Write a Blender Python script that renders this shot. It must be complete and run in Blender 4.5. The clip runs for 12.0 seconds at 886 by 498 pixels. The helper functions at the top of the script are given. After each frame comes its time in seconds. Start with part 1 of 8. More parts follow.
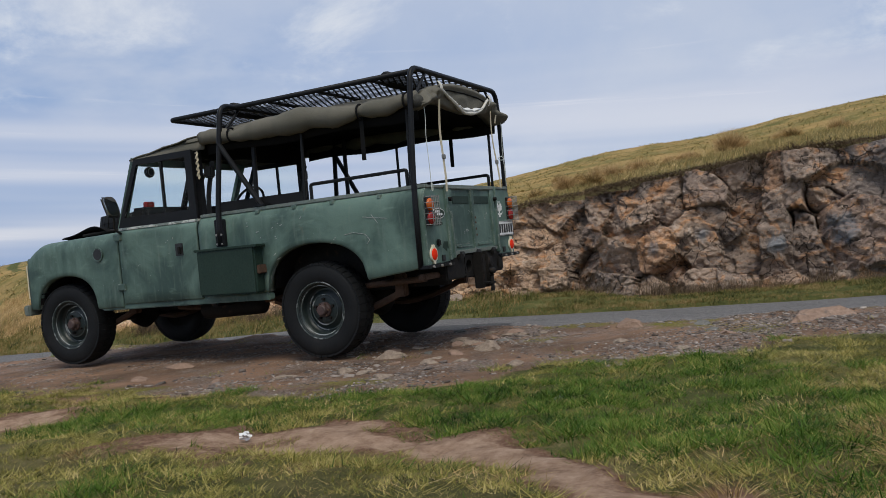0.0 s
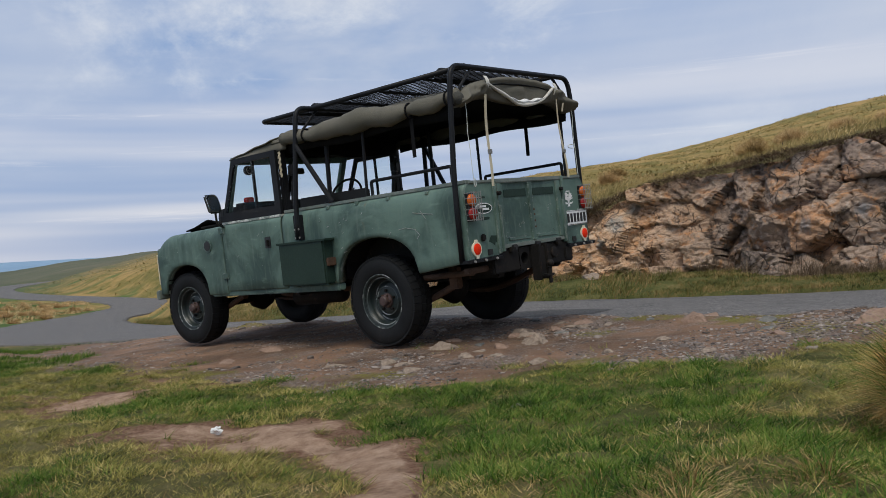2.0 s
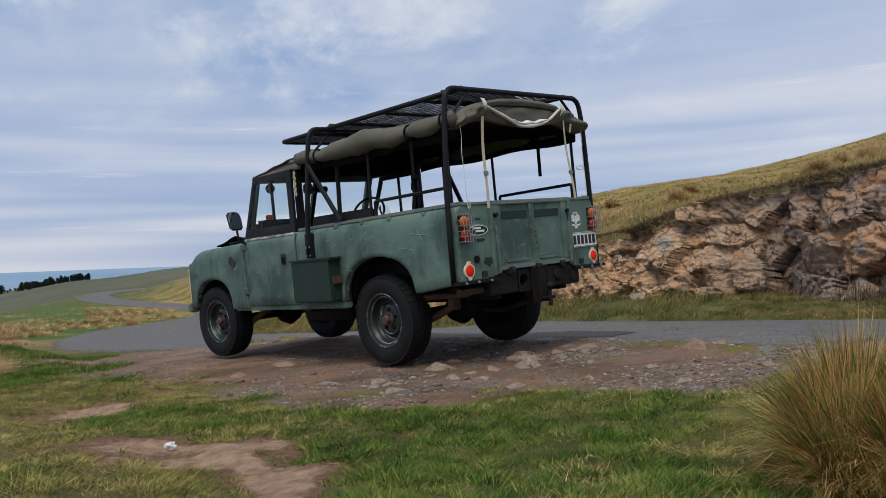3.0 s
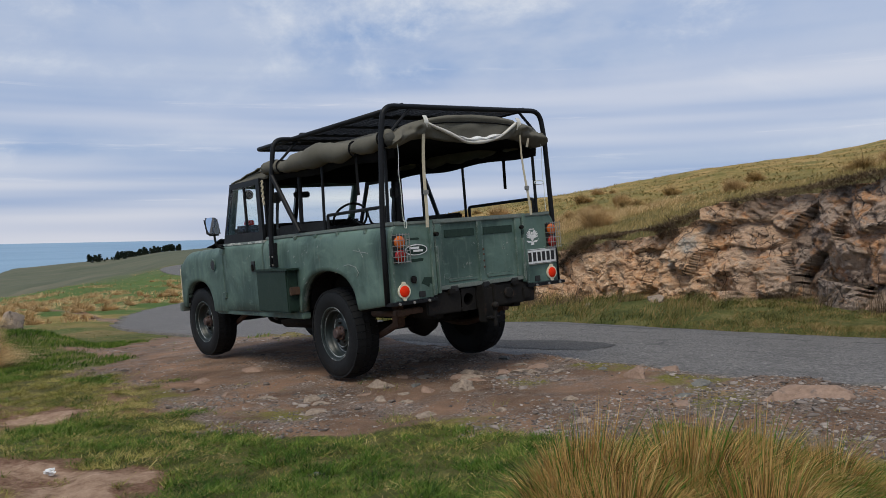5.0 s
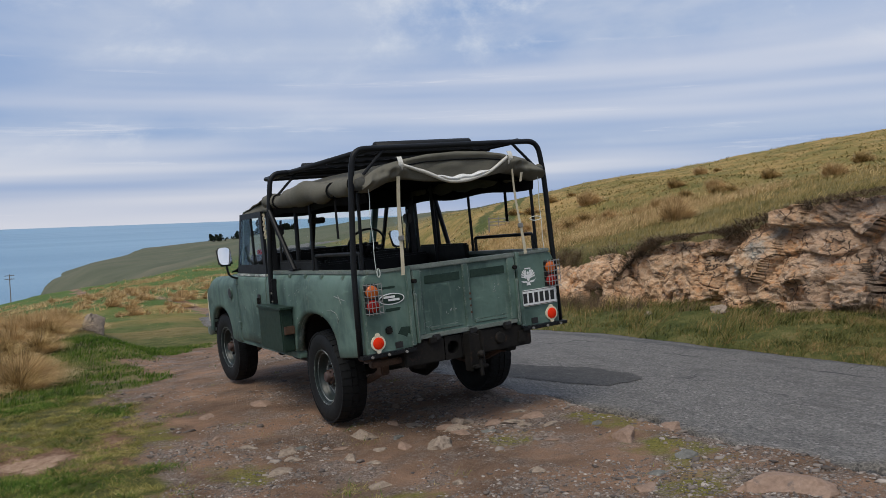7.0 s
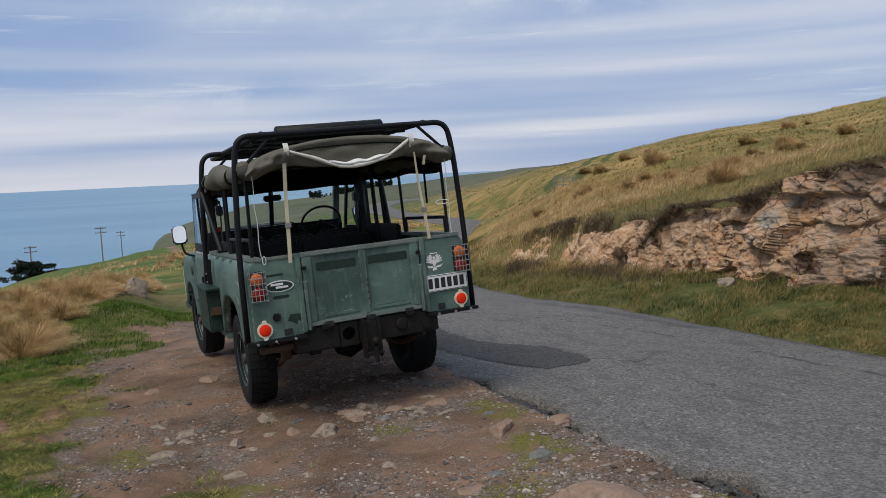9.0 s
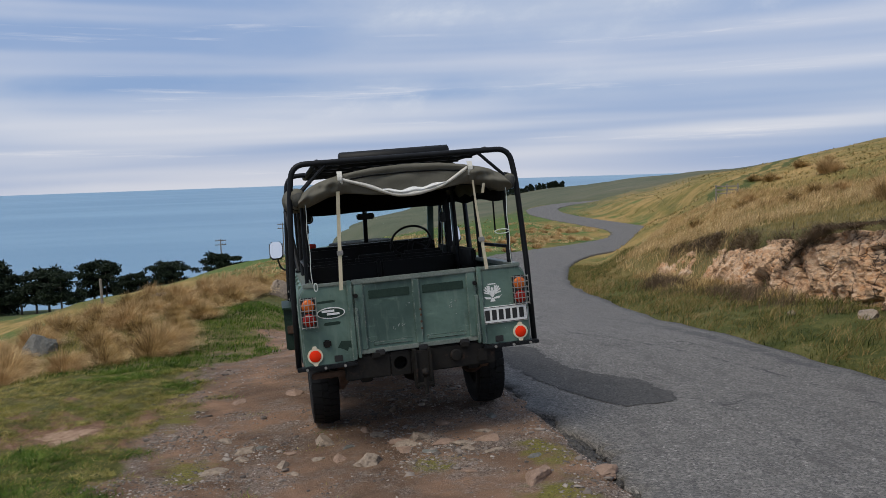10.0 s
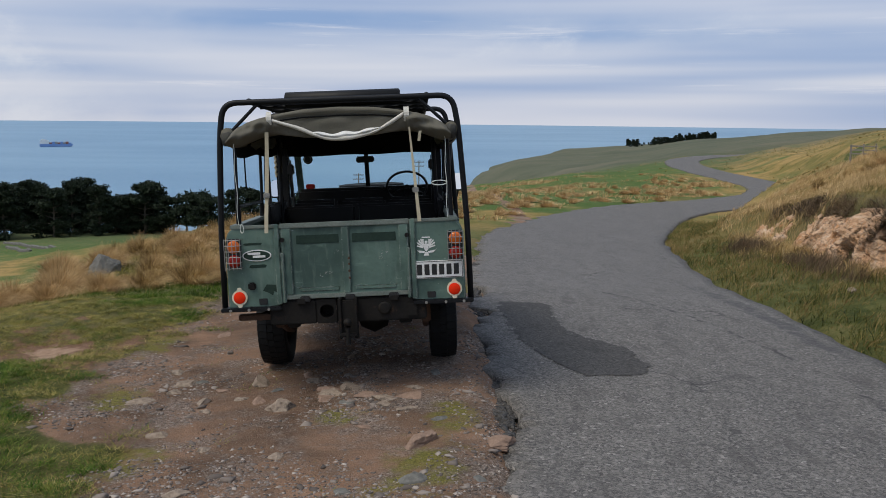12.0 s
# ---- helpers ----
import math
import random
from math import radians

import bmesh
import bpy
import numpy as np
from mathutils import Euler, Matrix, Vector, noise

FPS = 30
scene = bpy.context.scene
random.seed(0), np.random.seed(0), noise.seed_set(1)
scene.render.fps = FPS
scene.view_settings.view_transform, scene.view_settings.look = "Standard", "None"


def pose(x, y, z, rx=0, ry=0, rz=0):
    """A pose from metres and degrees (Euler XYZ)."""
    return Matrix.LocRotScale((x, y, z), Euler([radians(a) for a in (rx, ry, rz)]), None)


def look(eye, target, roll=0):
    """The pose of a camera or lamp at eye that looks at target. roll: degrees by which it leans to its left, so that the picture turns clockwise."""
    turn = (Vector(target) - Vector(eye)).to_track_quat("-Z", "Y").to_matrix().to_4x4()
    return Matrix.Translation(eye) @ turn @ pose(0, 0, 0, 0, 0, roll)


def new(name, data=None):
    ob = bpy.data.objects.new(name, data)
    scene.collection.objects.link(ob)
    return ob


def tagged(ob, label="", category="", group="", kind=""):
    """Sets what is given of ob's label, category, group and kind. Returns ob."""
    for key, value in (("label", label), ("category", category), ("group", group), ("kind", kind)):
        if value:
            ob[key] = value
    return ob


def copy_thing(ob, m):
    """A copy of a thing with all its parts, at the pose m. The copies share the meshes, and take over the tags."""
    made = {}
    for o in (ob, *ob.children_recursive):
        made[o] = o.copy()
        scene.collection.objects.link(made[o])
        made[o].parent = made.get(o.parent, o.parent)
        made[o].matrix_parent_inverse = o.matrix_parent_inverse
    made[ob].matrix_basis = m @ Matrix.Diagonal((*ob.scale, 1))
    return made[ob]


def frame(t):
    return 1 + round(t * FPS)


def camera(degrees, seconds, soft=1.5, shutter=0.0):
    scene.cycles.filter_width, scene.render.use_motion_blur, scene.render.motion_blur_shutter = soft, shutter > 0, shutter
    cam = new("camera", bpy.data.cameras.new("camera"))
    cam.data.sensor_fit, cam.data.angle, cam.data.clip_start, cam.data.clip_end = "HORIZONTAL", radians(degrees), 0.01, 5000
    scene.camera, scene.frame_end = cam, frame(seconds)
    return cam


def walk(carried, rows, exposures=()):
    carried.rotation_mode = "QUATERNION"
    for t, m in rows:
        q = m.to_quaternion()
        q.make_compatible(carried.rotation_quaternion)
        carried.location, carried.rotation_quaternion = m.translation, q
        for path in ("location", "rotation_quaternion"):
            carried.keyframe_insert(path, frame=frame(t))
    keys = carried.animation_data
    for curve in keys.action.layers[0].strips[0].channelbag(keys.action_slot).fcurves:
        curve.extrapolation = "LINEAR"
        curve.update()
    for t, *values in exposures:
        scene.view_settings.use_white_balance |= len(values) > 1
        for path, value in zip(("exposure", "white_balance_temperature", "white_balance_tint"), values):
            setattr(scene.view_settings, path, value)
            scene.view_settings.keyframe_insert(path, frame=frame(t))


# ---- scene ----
cam = camera(56.3, 12.0, 0.6)
METRES, TILT, LEAN, TURN = 8.159, 0.65, 2.14, -62.05
START = (-6.071, -3.868, 0.769)
ROWS = [
    (0.0, 0.0, 0.0, 0.0, 0.0, 0.0, -0.0),
    (0.5, 0.0412, -0.0092, 0.0041, 1.42, -2.66, 0.29),
    (1.0, 0.0782, -0.0044, 0.0056, 4.08, -2.4, 0.82),
    (1.5, 0.1097, 0.003, 0.0143, 6.75, -2.02, 1.12),
    (2.0, 0.1478, 0.0047, 0.0248, 14.3, -2.2, 0.87),
    (2.5, 0.1928, 0.0177, 0.0286, 19.16, -1.57, 0.12),
    (3.0, 0.228, 0.026, 0.0316, 20.15, -1.24, 0.18),
    (5.0, 0.3455, 0.0846, 0.0714, 25.78, -2.88, -0.68),
    (5.5, 0.3725, 0.1033, 0.0776, 28.74, -3.25, 1.3),
    (6.0, 0.396, 0.1377, 0.0894, 30.13, -3.67, 0.98),
    (6.5, 0.4093, 0.1606, 0.1157, 31.68, -3.95, 0.62),
    (8.5, 0.5177, 0.263, 0.1493, 36.94, -7.25, 0.83),
    (9.0, 0.5626, 0.3021, 0.1564, 39.93, -7.57, 1.25),
    (9.5, 0.6019, 0.357, 0.1631, 48.89, -7.19, 0.99),
    (10.0, 0.6188, 0.3919, 0.1782, 51.8, -7.27, 1.06),
    (10.5, 0.6421, 0.4312, 0.1783, 61.05, -7.76, 2.21),
    (11.0, 0.6529, 0.474, 0.1743, 62.16, -8.16, -0.52),
    (11.5, 0.6699, 0.5163, 0.1745, 61.7, -8.82, -1.84),
    (12.0, 0.6913, 0.5613, 0.1809, 61.83, -11.22, -1.06),
]
walk(cam, [(t, pose(*START, TILT, LEAN, TURN) @ pose(METRES * x, METRES * y, METRES * z, 90 + pitch, roll, yaw)) for t, x, y, z, yaw, pitch, roll in ROWS])


# ---- sky and sun: a bright overcast afternoon over the sea ----
def make_world():
    w = bpy.data.worlds.new("overcast_sky")
    scene.world = w
    w.use_nodes = True
    nt = w.node_tree
    nt.nodes.clear()
    ad = lambda kind: nt.nodes.new("ShaderNode" + kind)
    ln = nt.links.new
    out, bg = ad("OutputWorld"), ad("Background")
    sky = ad("TexSky")
    sky.sky_type, sky.sun_disc = "NISHITA", False
    sky.sun_elevation, sky.sun_rotation = radians(SUN_EL), radians(SUN_AZ)
    dim = ad("VectorMath"); dim.operation = "SCALE"; dim.inputs["Scale"].default_value = 0.11
    ln(sky.outputs[0], dim.inputs[0])
    co = ad("TexCoord")
    sep = ad("SeparateXYZ"); ln(co.outputs["Generated"], sep.inputs[0])
    def cloud(size, tall, detail, rough, lo, hi, off, turn=0.0):
        """Soft cloud: size across, tall times finer in height, so that it lies in bands."""
        mp = ad("Mapping")
        mp.inputs["Scale"].default_value = (size, size, size * tall)
        mp.inputs["Rotation"].default_value = (radians(turn), radians(turn * 0.6), 0)
        mp.inputs["Location"].default_value = (off, off * 0.7, off * 0.3)
        ln(co.outputs["Generated"], mp.inputs[0])
        nz = ad("TexNoise")
        nz.inputs["Scale"].default_value, nz.inputs["Detail"].default_value = 1.0, detail
        nz.inputs["Roughness"].default_value, nz.inputs["Distortion"].default_value = rough, 0.25
        ln(mp.outputs[0], nz.inputs["Vector"])
        mr = ad("MapRange"); mr.interpolation_type = "SMOOTHSTEP"
        mr.inputs["From Min"].default_value, mr.inputs["From Max"].default_value = lo, hi
        ln(nz.outputs[0], mr.inputs[0])
        return mr.outputs[0]

    def mix(f, a, b):
        m = ad("MixRGB")
        for s, v in ((m.inputs[0], f), (m.inputs[1], a), (m.inputs[2], b)):
            if isinstance(v, (int, float)):
                s.default_value = v
            elif isinstance(v, tuple):
                s.default_value = (*v, 1)
            else:
                ln(v, s)
        return m.outputs[0]

    # a pale pinkish band over the sea, blue-grey cloud above it
    el = ad("ValToRGB")
    ln(sep.outputs[2], el.inputs[0])
    cr = el.color_ramp
    stops = ((0.0, HORIZON), (0.035, (0.66, 0.67, 0.76)), (0.10, (0.50, 0.58, 0.75)), (0.24, (0.42, 0.52, 0.73)), (0.36, (0.54, 0.61, 0.76)), (0.5, (0.52, 0.59, 0.73)), (1.0, (0.55, 0.6, 0.7)))
    cr.elements[0].position, cr.elements[0].color = 0.0, (*stops[0][1], 1)
    cr.elements[1].position, cr.elements[1].color = 1.0, (*stops[-1][1], 1)
    for p, c in stops[1:-1]:
        cr.elements.new(p).color = (*c, 1)
    low = ad("MapRange"); low.interpolation_type = "SMOOTHSTEP"
    low.inputs["From Min"].default_value, low.inputs["From Max"].default_value = 0.30, 0.10
    ln(sep.outputs[2], low.inputs[0])
    both = lambda f: (lambda m: (setattr(m, "operation", "MULTIPLY"), ln(f, m.inputs[0]), ln(low.outputs[0], m.inputs[1]), m.outputs[0])[3])(ad("Math"))
    c = mix(cloud(2.3, 1.5, 7, 0.58, 0.34, 0.68, 3.0), el.outputs[0], (0.57, 0.635, 0.77))
    c = mix(cloud(1.7, 2.6, 6, 0.55, 0.42, 0.64, 21.0), c, (0.255, 0.390, 0.660))
    c = mix(cloud(3.4, 1.9, 8, 0.62, 0.50, 0.72, 9.0), c, (0.82, 0.85, 0.90))
    c = mix(both(cloud(0.55, 20.0, 4, 0.45, 0.42, 0.62, 33.0)), c, (0.33, 0.44, 0.68))
    c = mix(both(cloud(0.7, 22.0, 3, 0.45, 0.46, 0.72, 47.0)), c, (0.72, 0.74, 0.83))
    wisp = both(cloud(3.0, 22.0, 8, 0.65, 0.58, 0.82, 71.0))
    dark = mix(wisp, c, (0.84, 0.84, 0.90))
    allsky = mix(0.10, dark, dim.outputs[0])
    ln(allsky, bg.inputs[0])
    bg.inputs[1].default_value = SKY
    ln(bg.outputs[0], out.inputs[0])


SKY, SUN, SUN_EL, SUN_AZ = 0.95, 2.15, 58, 236
HORIZON = (0.78, 0.74, 0.77)
make_world()
lamp = bpy.data.lights.new("sun", "SUN")
lamp.energy, lamp.angle, lamp.color = SUN, radians(30), (1.0, 0.93, 0.80)
az, el = radians(SUN_AZ), radians(SUN_EL)
way = Vector((math.sin(az) * math.cos(el), math.cos(az) * math.cos(el), math.sin(el)))
sun = new("sun", lamp)
sun.matrix_world = look((0, 0, 30), Vector((0, 0, 30)) - way)
scene.view_settings.exposure = 0.0

# ---- materials ----
def ramp(nt, fac, stops):
    r = nt.nodes.new("ShaderNodeValToRGB")
    cr = r.color_ramp
    cr.elements[0].position, cr.elements[0].color = stops[0][0], (*stops[0][1], 1)
    cr.elements[1].position, cr.elements[1].color = stops[-1][0], (*stops[-1][1], 1)
    for p, c in stops[1:-1]:
        cr.elements.new(p).color = (*c, 1)
    nt.links.new(fac, r.inputs[0])
    return r.outputs[0]


def put(nt, sock, v):
    if isinstance(v, (int, float)):
        sock.default_value = v
    elif isinstance(v, tuple):
        sock.default_value = v if len(sock.default_value) == len(v) else (*v, 1)
    else:
        nt.links.new(v, sock)


def mix(nt, f, a, b, blend="MIX"):
    m = nt.nodes.new("ShaderNodeMixRGB")
    m.blend_type = blend
    put(nt, m.inputs[0], f), put(nt, m.inputs[1], a), put(nt, m.inputs[2], b)
    return m.outputs[0]


def calc(nt, op, a, b=0.0):
    m = nt.nodes.new("ShaderNodeMath")
    m.operation = op
    put(nt, m.inputs[0], a), put(nt, m.inputs[1], b)
    return m.outputs[0]


def coords(nt, scale=(1, 1, 1)):
    c = nt.nodes.new("ShaderNodeTexCoord")
    mp = nt.nodes.new("ShaderNodeMapping")
    mp.inputs["Scale"].default_value = scale
    nt.links.new(c.outputs["Object"], mp.inputs[0])
    return mp.outputs[0]


def fuzz(nt, vec, scale, detail=4, rough=0.55, lo=None, hi=None, distort=0.0):
    n = nt.nodes.new("ShaderNodeTexNoise")
    n.inputs["Scale"].default_value, n.inputs["Detail"].default_value = scale, detail
    n.inputs["Roughness"].default_value, n.inputs["Distortion"].default_value = rough, distort
    nt.links.new(vec, n.inputs["Vector"])
    if lo is None:
        return n.outputs[0]
    m = nt.nodes.new("ShaderNodeMapRange")
    m.interpolation_type = "SMOOTHSTEP"
    m.inputs["From Min"].default_value, m.inputs["From Max"].default_value = lo, hi
    nt.links.new(n.outputs[0], m.inputs[0])
    return m.outputs[0]


def cells(nt, vec, scale, feature="F1", out="Distance"):
    n = nt.nodes.new("ShaderNodeTexVoronoi")
    n.feature = feature
    n.inputs["Scale"].default_value = scale
    nt.links.new(vec, n.inputs["Vector"])
    return n.outputs[out]


def bump(nt, bsdf, height, strength, depth):
    b = nt.nodes.new("ShaderNodeBump")
    b.inputs["Strength"].default_value, b.inputs["Distance"].default_value = strength, depth
    nt.links.new(height, b.inputs["Height"])
    nt.links.new(b.outputs[0], bsdf.inputs["Normal"])


def fresh(name):
    m = bpy.data.materials.new(name)
    m.use_nodes = True
    return m, m.node_tree, m.node_tree.nodes["Principled BSDF"]


def surface(name, c1, c2, scale=3.0, rough=0.6, metal=0.0, grain=60.0, depth=0.002, strength=0.4, spot=None, spot_scale=7.0, spot_cut=(0.62, 0.7), spec=0.5, island=0.0):
    m, nt, b = fresh(name)
    v = coords(nt)
    col = mix(nt, fuzz(nt, v, scale, 5, 0.6, 0.3, 0.7), c1, c2)
    fine = fuzz(nt, v, grain, 4, 0.6)
    col = mix(nt, 0.5, col, ramp(nt, fine, ((0.25, tuple(0.72 * a for a in c1)), (0.75, tuple(min(1, 1.25 * a) for a in c2)))))
    if spot:
        col = mix(nt, fuzz(nt, v, spot_scale, 6, 0.65, *spot_cut), col, spot)
    put(nt, b.inputs["Base Color"], col)
    r = nt.nodes.new("ShaderNodeMapRange")
    r.inputs["To Min"].default_value, r.inputs["To Max"].default_value = max(0.02, rough - 0.12), min(1, rough + 0.12)
    nt.links.new(fuzz(nt, v, scale * 4, 4), r.inputs[0])
    nt.links.new(r.outputs[0], b.inputs["Roughness"])
    b.inputs["Metallic"].default_value = metal
    b.inputs["Specular IOR Level"].default_value = spec
    bump(nt, b, fine, strength, depth)
    return m


def blades(name, stops, rough=0.7, thick=0.25, clump=3.0):
    """Grass: tone by clump, and each blade a little different."""
    m, nt, b = fresh(name)
    g = nt.nodes.new("ShaderNodeNewGeometry")
    v = coords(nt)
    patch = calc(nt, "ADD", calc(nt, "MULTIPLY", fuzz(nt, v, clump, 4, 0.6, 0.28, 0.72), 0.42), calc(nt, "MULTIPLY", fuzz(nt, v, clump * 0.22, 3, 0.6, 0.3, 0.7), 0.22))
    tone = calc(nt, "ADD", calc(nt, "MULTIPLY", g.outputs["Random Per Island"], 0.42), patch)
    put(nt, b.inputs["Base Color"], ramp(nt, tone, stops))
    b.inputs["Roughness"].default_value = rough
    b.inputs["Specular IOR Level"].default_value = 0.25
    tr = nt.nodes.new("ShaderNodeBsdfTranslucent")
    put(nt, tr.inputs[0], ramp(nt, tone, stops))
    ms = nt.nodes.new("ShaderNodeMixShader")
    ms.inputs[0].default_value = thick
    nt.links.new(b.outputs[0], ms.inputs[1])
    nt.links.new(tr.outputs[0], ms.inputs[2])
    nt.links.new(ms.outputs[0], nt.nodes["Material Output"].inputs[0])
    return m


def paint_material():
    """Faded hand-brushed green over aluminium: chalky patches, chips, dust, streaks."""
    m, nt, b = fresh("faded_green_paint")
    v = coords(nt)
    col = mix(nt, fuzz(nt, v, 2.1, 5, 0.6, 0.32, 0.68, 0.6), (0.038, 0.072, 0.061), (0.122, 0.196, 0.160))
    col = mix(nt, fuzz(nt, coords(nt, (1.6, 1.6, 5)), 3.2, 6, 0.62, 0.56, 0.86), col, (0.175, 0.262, 0.212))
    col = mix(nt, calc(nt, "MULTIPLY", fuzz(nt, coords(nt, (9, 9, 1.2)), 3.0, 5, 0.6, 0.5, 0.75), 0.35), col, (0.185, 0.238, 0.195))
    rust = calc(nt, "MULTIPLY", fuzz(nt, coords(nt, (1, 1, 0.6)), 4.3, 6, 0.7, 0.66, 0.76), 0.5)
    col = mix(nt, rust, col, (0.16, 0.11, 0.055))
    col = mix(nt, fuzz(nt, coords(nt, (1, 1.3, 2.2)), 16, 4, 0.75, 0.70, 0.72), col, (0.40, 0.43, 0.40))
    col = mix(nt, calc(nt, "MULTIPLY", fuzz(nt, v, 45, 3, 0.6, 0.6, 0.8), 0.3), col, (0.03, 0.045, 0.038))
    g = nt.nodes.new("ShaderNodeNewGeometry")
    bv = nt.nodes.new("ShaderNodeBevel")
    bv.samples = 4
    bv.inputs["Radius"].default_value = 0.006
    dot = nt.nodes.new("ShaderNodeVectorMath"); dot.operation = "DOT_PRODUCT"
    nt.links.new(bv.outputs[0], dot.inputs[0])
    nt.links.new(g.outputs["Normal"], dot.inputs[1])
    edge = calc(nt, "MULTIPLY", fin(nt, dot.outputs["Value"], 0.985, 0.90), fuzz(nt, v, 13, 5, 0.7, 0.42, 0.60))
    col = mix(nt, calc(nt, "MULTIPLY", edge, 0.8), col, (0.30, 0.33, 0.30))
    # faint rubbed lines
    rub = fin(nt, fuzz(nt, coords(nt, (1.0, 1.0, 9.0)), 6, 6, 0.7), 0.655, 0.70)
    col = mix(nt, calc(nt, "MULTIPLY", rub, 0.18), col, (0.24, 0.28, 0.25))
    put(nt, b.inputs["Base Color"], col)
    r = nt.nodes.new("ShaderNodeMapRange")
    r.inputs["To Min"].default_value, r.inputs["To Max"].default_value = 0.42, 0.75
    nt.links.new(fuzz(nt, v, 5, 5, 0.6), r.inputs[0])
    nt.links.new(r.outputs[0], b.inputs["Roughness"])
    b.inputs["Specular IOR Level"].default_value = 0.45
    wave = mix(nt, 0.25, fuzz(nt, v, 2.6, 2, 0.4), fuzz(nt, v, 70, 3))
    bump(nt, b, wave, 0.35, 0.012)
    return m


def rock_material():
    """Fractured volcanic rock: each block its own tone, orange seams, grey weathered skins, dark lichen."""
    m, nt, b = fresh("volcanic_rock")
    v = coords(nt)
    info = nt.nodes.new("ShaderNodeObjectInfo").outputs["Random"]
    sep = nt.nodes.new("ShaderNodeSeparateXYZ")
    nt.links.new(v, sep.inputs[0])
    big = fuzz(nt, v, 1.5, 7, 0.65, 0.28, 0.72, 0.9)
    col = ramp(nt, big, ((0.0, (0.150, 0.125, 0.112)), (0.35, (0.300, 0.225, 0.178)), (0.65, (0.440, 0.315, 0.235)), (1.0, (0.560, 0.430, 0.335))))
    own = ramp(nt, info, ((0.0, (0.120, 0.105, 0.100)), (0.2, (0.300, 0.240, 0.200)), (0.45, (0.520, 0.380, 0.280)), (0.65, (0.400, 0.310, 0.250)), (0.8, (0.560, 0.320, 0.180)), (1.0, (0.210, 0.185, 0.175))))
    col = mix(nt, 0.6, col, own)
    # the slabs furthest up the road are dark and bluish grey
    north = fin(nt, calc(nt, "ADD", sep.outputs[1], calc(nt, "MULTIPLY", fuzz(nt, v, 1.1, 5), 1.6)), -1.95, -2.7)
    col = mix(nt, calc(nt, "MULTIPLY", north, 0.5), col, (0.185, 0.175, 0.175))
    # further down the road the face is crumbling ochre subsoil
    zone = fin(nt, calc(nt, "ADD", sep.outputs[1], calc(nt, "MULTIPLY", fuzz(nt, v, 0.8, 4), 3.0)), 2.2, 4.2)
    ochre = ramp(nt, fuzz(nt, coords(nt, (1, 1, 2.0)), 3.2, 8, 0.72), ((0.28, (0.400, 0.220, 0.120)), (0.45, (0.660, 0.400, 0.225)), (0.58, (0.760, 0.530, 0.345)), (0.75, (0.820, 0.670, 0.510))))
    col = mix(nt, calc(nt, "MULTIPLY", zone, 0.82), col, ochre)
    seams = fuzz(nt, coords(nt, (1, 1, 1.6)), 2.1, 7, 0.7, 0.50, 0.64, 1.2)
    col = mix(nt, calc(nt, "MULTIPLY", seams, 0.75), col, (0.620, 0.310, 0.135))
    col = mix(nt, calc(nt, "MULTIPLY", fuzz(nt, v, 3.3, 8, 0.74, 0.55, 0.66), calc(nt, "SUBTRACT", 0.8, calc(nt, "MULTIPLY", zone, 0.35))), col, (0.095, 0.080, 0.072))
    col = mix(nt, calc(nt, "MULTIPLY", fuzz(nt, v, 10, 6, 0.72, 0.56, 0.66), 0.55), col, (0.600, 0.520, 0.440))
    vein = fuzz(nt, coords(nt, (1, 1, 2.4)), 17, 7, 0.75)
    col = mix(nt, calc(nt, "MULTIPLY", fin(nt, vein, 0.46, 0.37), 0.6), col, (0.070, 0.056, 0.050))
    # fine open cracks
    warp = nt.nodes.new("ShaderNodeVectorMath"); warp.operation = "MULTIPLY_ADD"
    nz = nt.nodes.new("ShaderNodeTexNoise"); nz.inputs["Scale"].default_value = 2.6; nz.inputs["Detail"].default_value = 6
    nt.links.new(v, nz.inputs["Vector"]); nt.links.new(nz.outputs["Color"], warp.inputs[0]); nt.links.new(v, warp.inputs[2])
    warp.inputs[1].default_value = (0.35, 0.35, 0.35)
    net = cells(nt, warp.outputs[0], 3.4, "DISTANCE_TO_EDGE")
    crack = calc(nt, "MULTIPLY", fin(nt, net, 0.030, 0.008), fuzz(nt, v, 1.7, 4, 0.6, 0.44, 0.56))
    col = mix(nt, calc(nt, "MULTIPLY", crack, 0.85), col, (0.045, 0.036, 0.032))
    # old blue-grey paint and mineral stains on three faces and a diagonal dyke
    for y, z, r in ((-0.62, 0.80, 0.13), (-1.35, 1.00, 0.12), (-2.45, 0.80, 0.16), (-3.35, 1.00, 0.26), (2.42, 0.95, 0.16), (2.72, 0.62, 0.12), (2.25, 1.22, 0.10)):
        dy, dz = calc(nt, "SUBTRACT", sep.outputs[1], y), calc(nt, "SUBTRACT", sep.outputs[2], z)
        dist = calc(nt, "SQRT", calc(nt, "ADD", calc(nt, "MULTIPLY", dy, dy), calc(nt, "MULTIPLY", dz, dz)))
        spot = fin(nt, calc(nt, "ADD", dist, calc(nt, "MULTIPLY", fuzz(nt, coords(nt, (1, 2.5, 0.8)), 7, 6, 0.7), 0.25)), r + 0.17, r + 0.03)
        col = mix(nt, calc(nt, "MULTIPLY", spot, 0.6), col, (0.215, 0.255, 0.290) if y < 0 else (0.36, 0.38, 0.36))
    put(nt, b.inputs["Base Color"], col)
    b.inputs["Roughness"].default_value = 0.9
    b.inputs["Specular IOR Level"].default_value = 0.2
    h = mix(nt, 0.45, fuzz(nt, coords(nt, (1, 1, 2.0)), 9, 8, 0.75), vein)
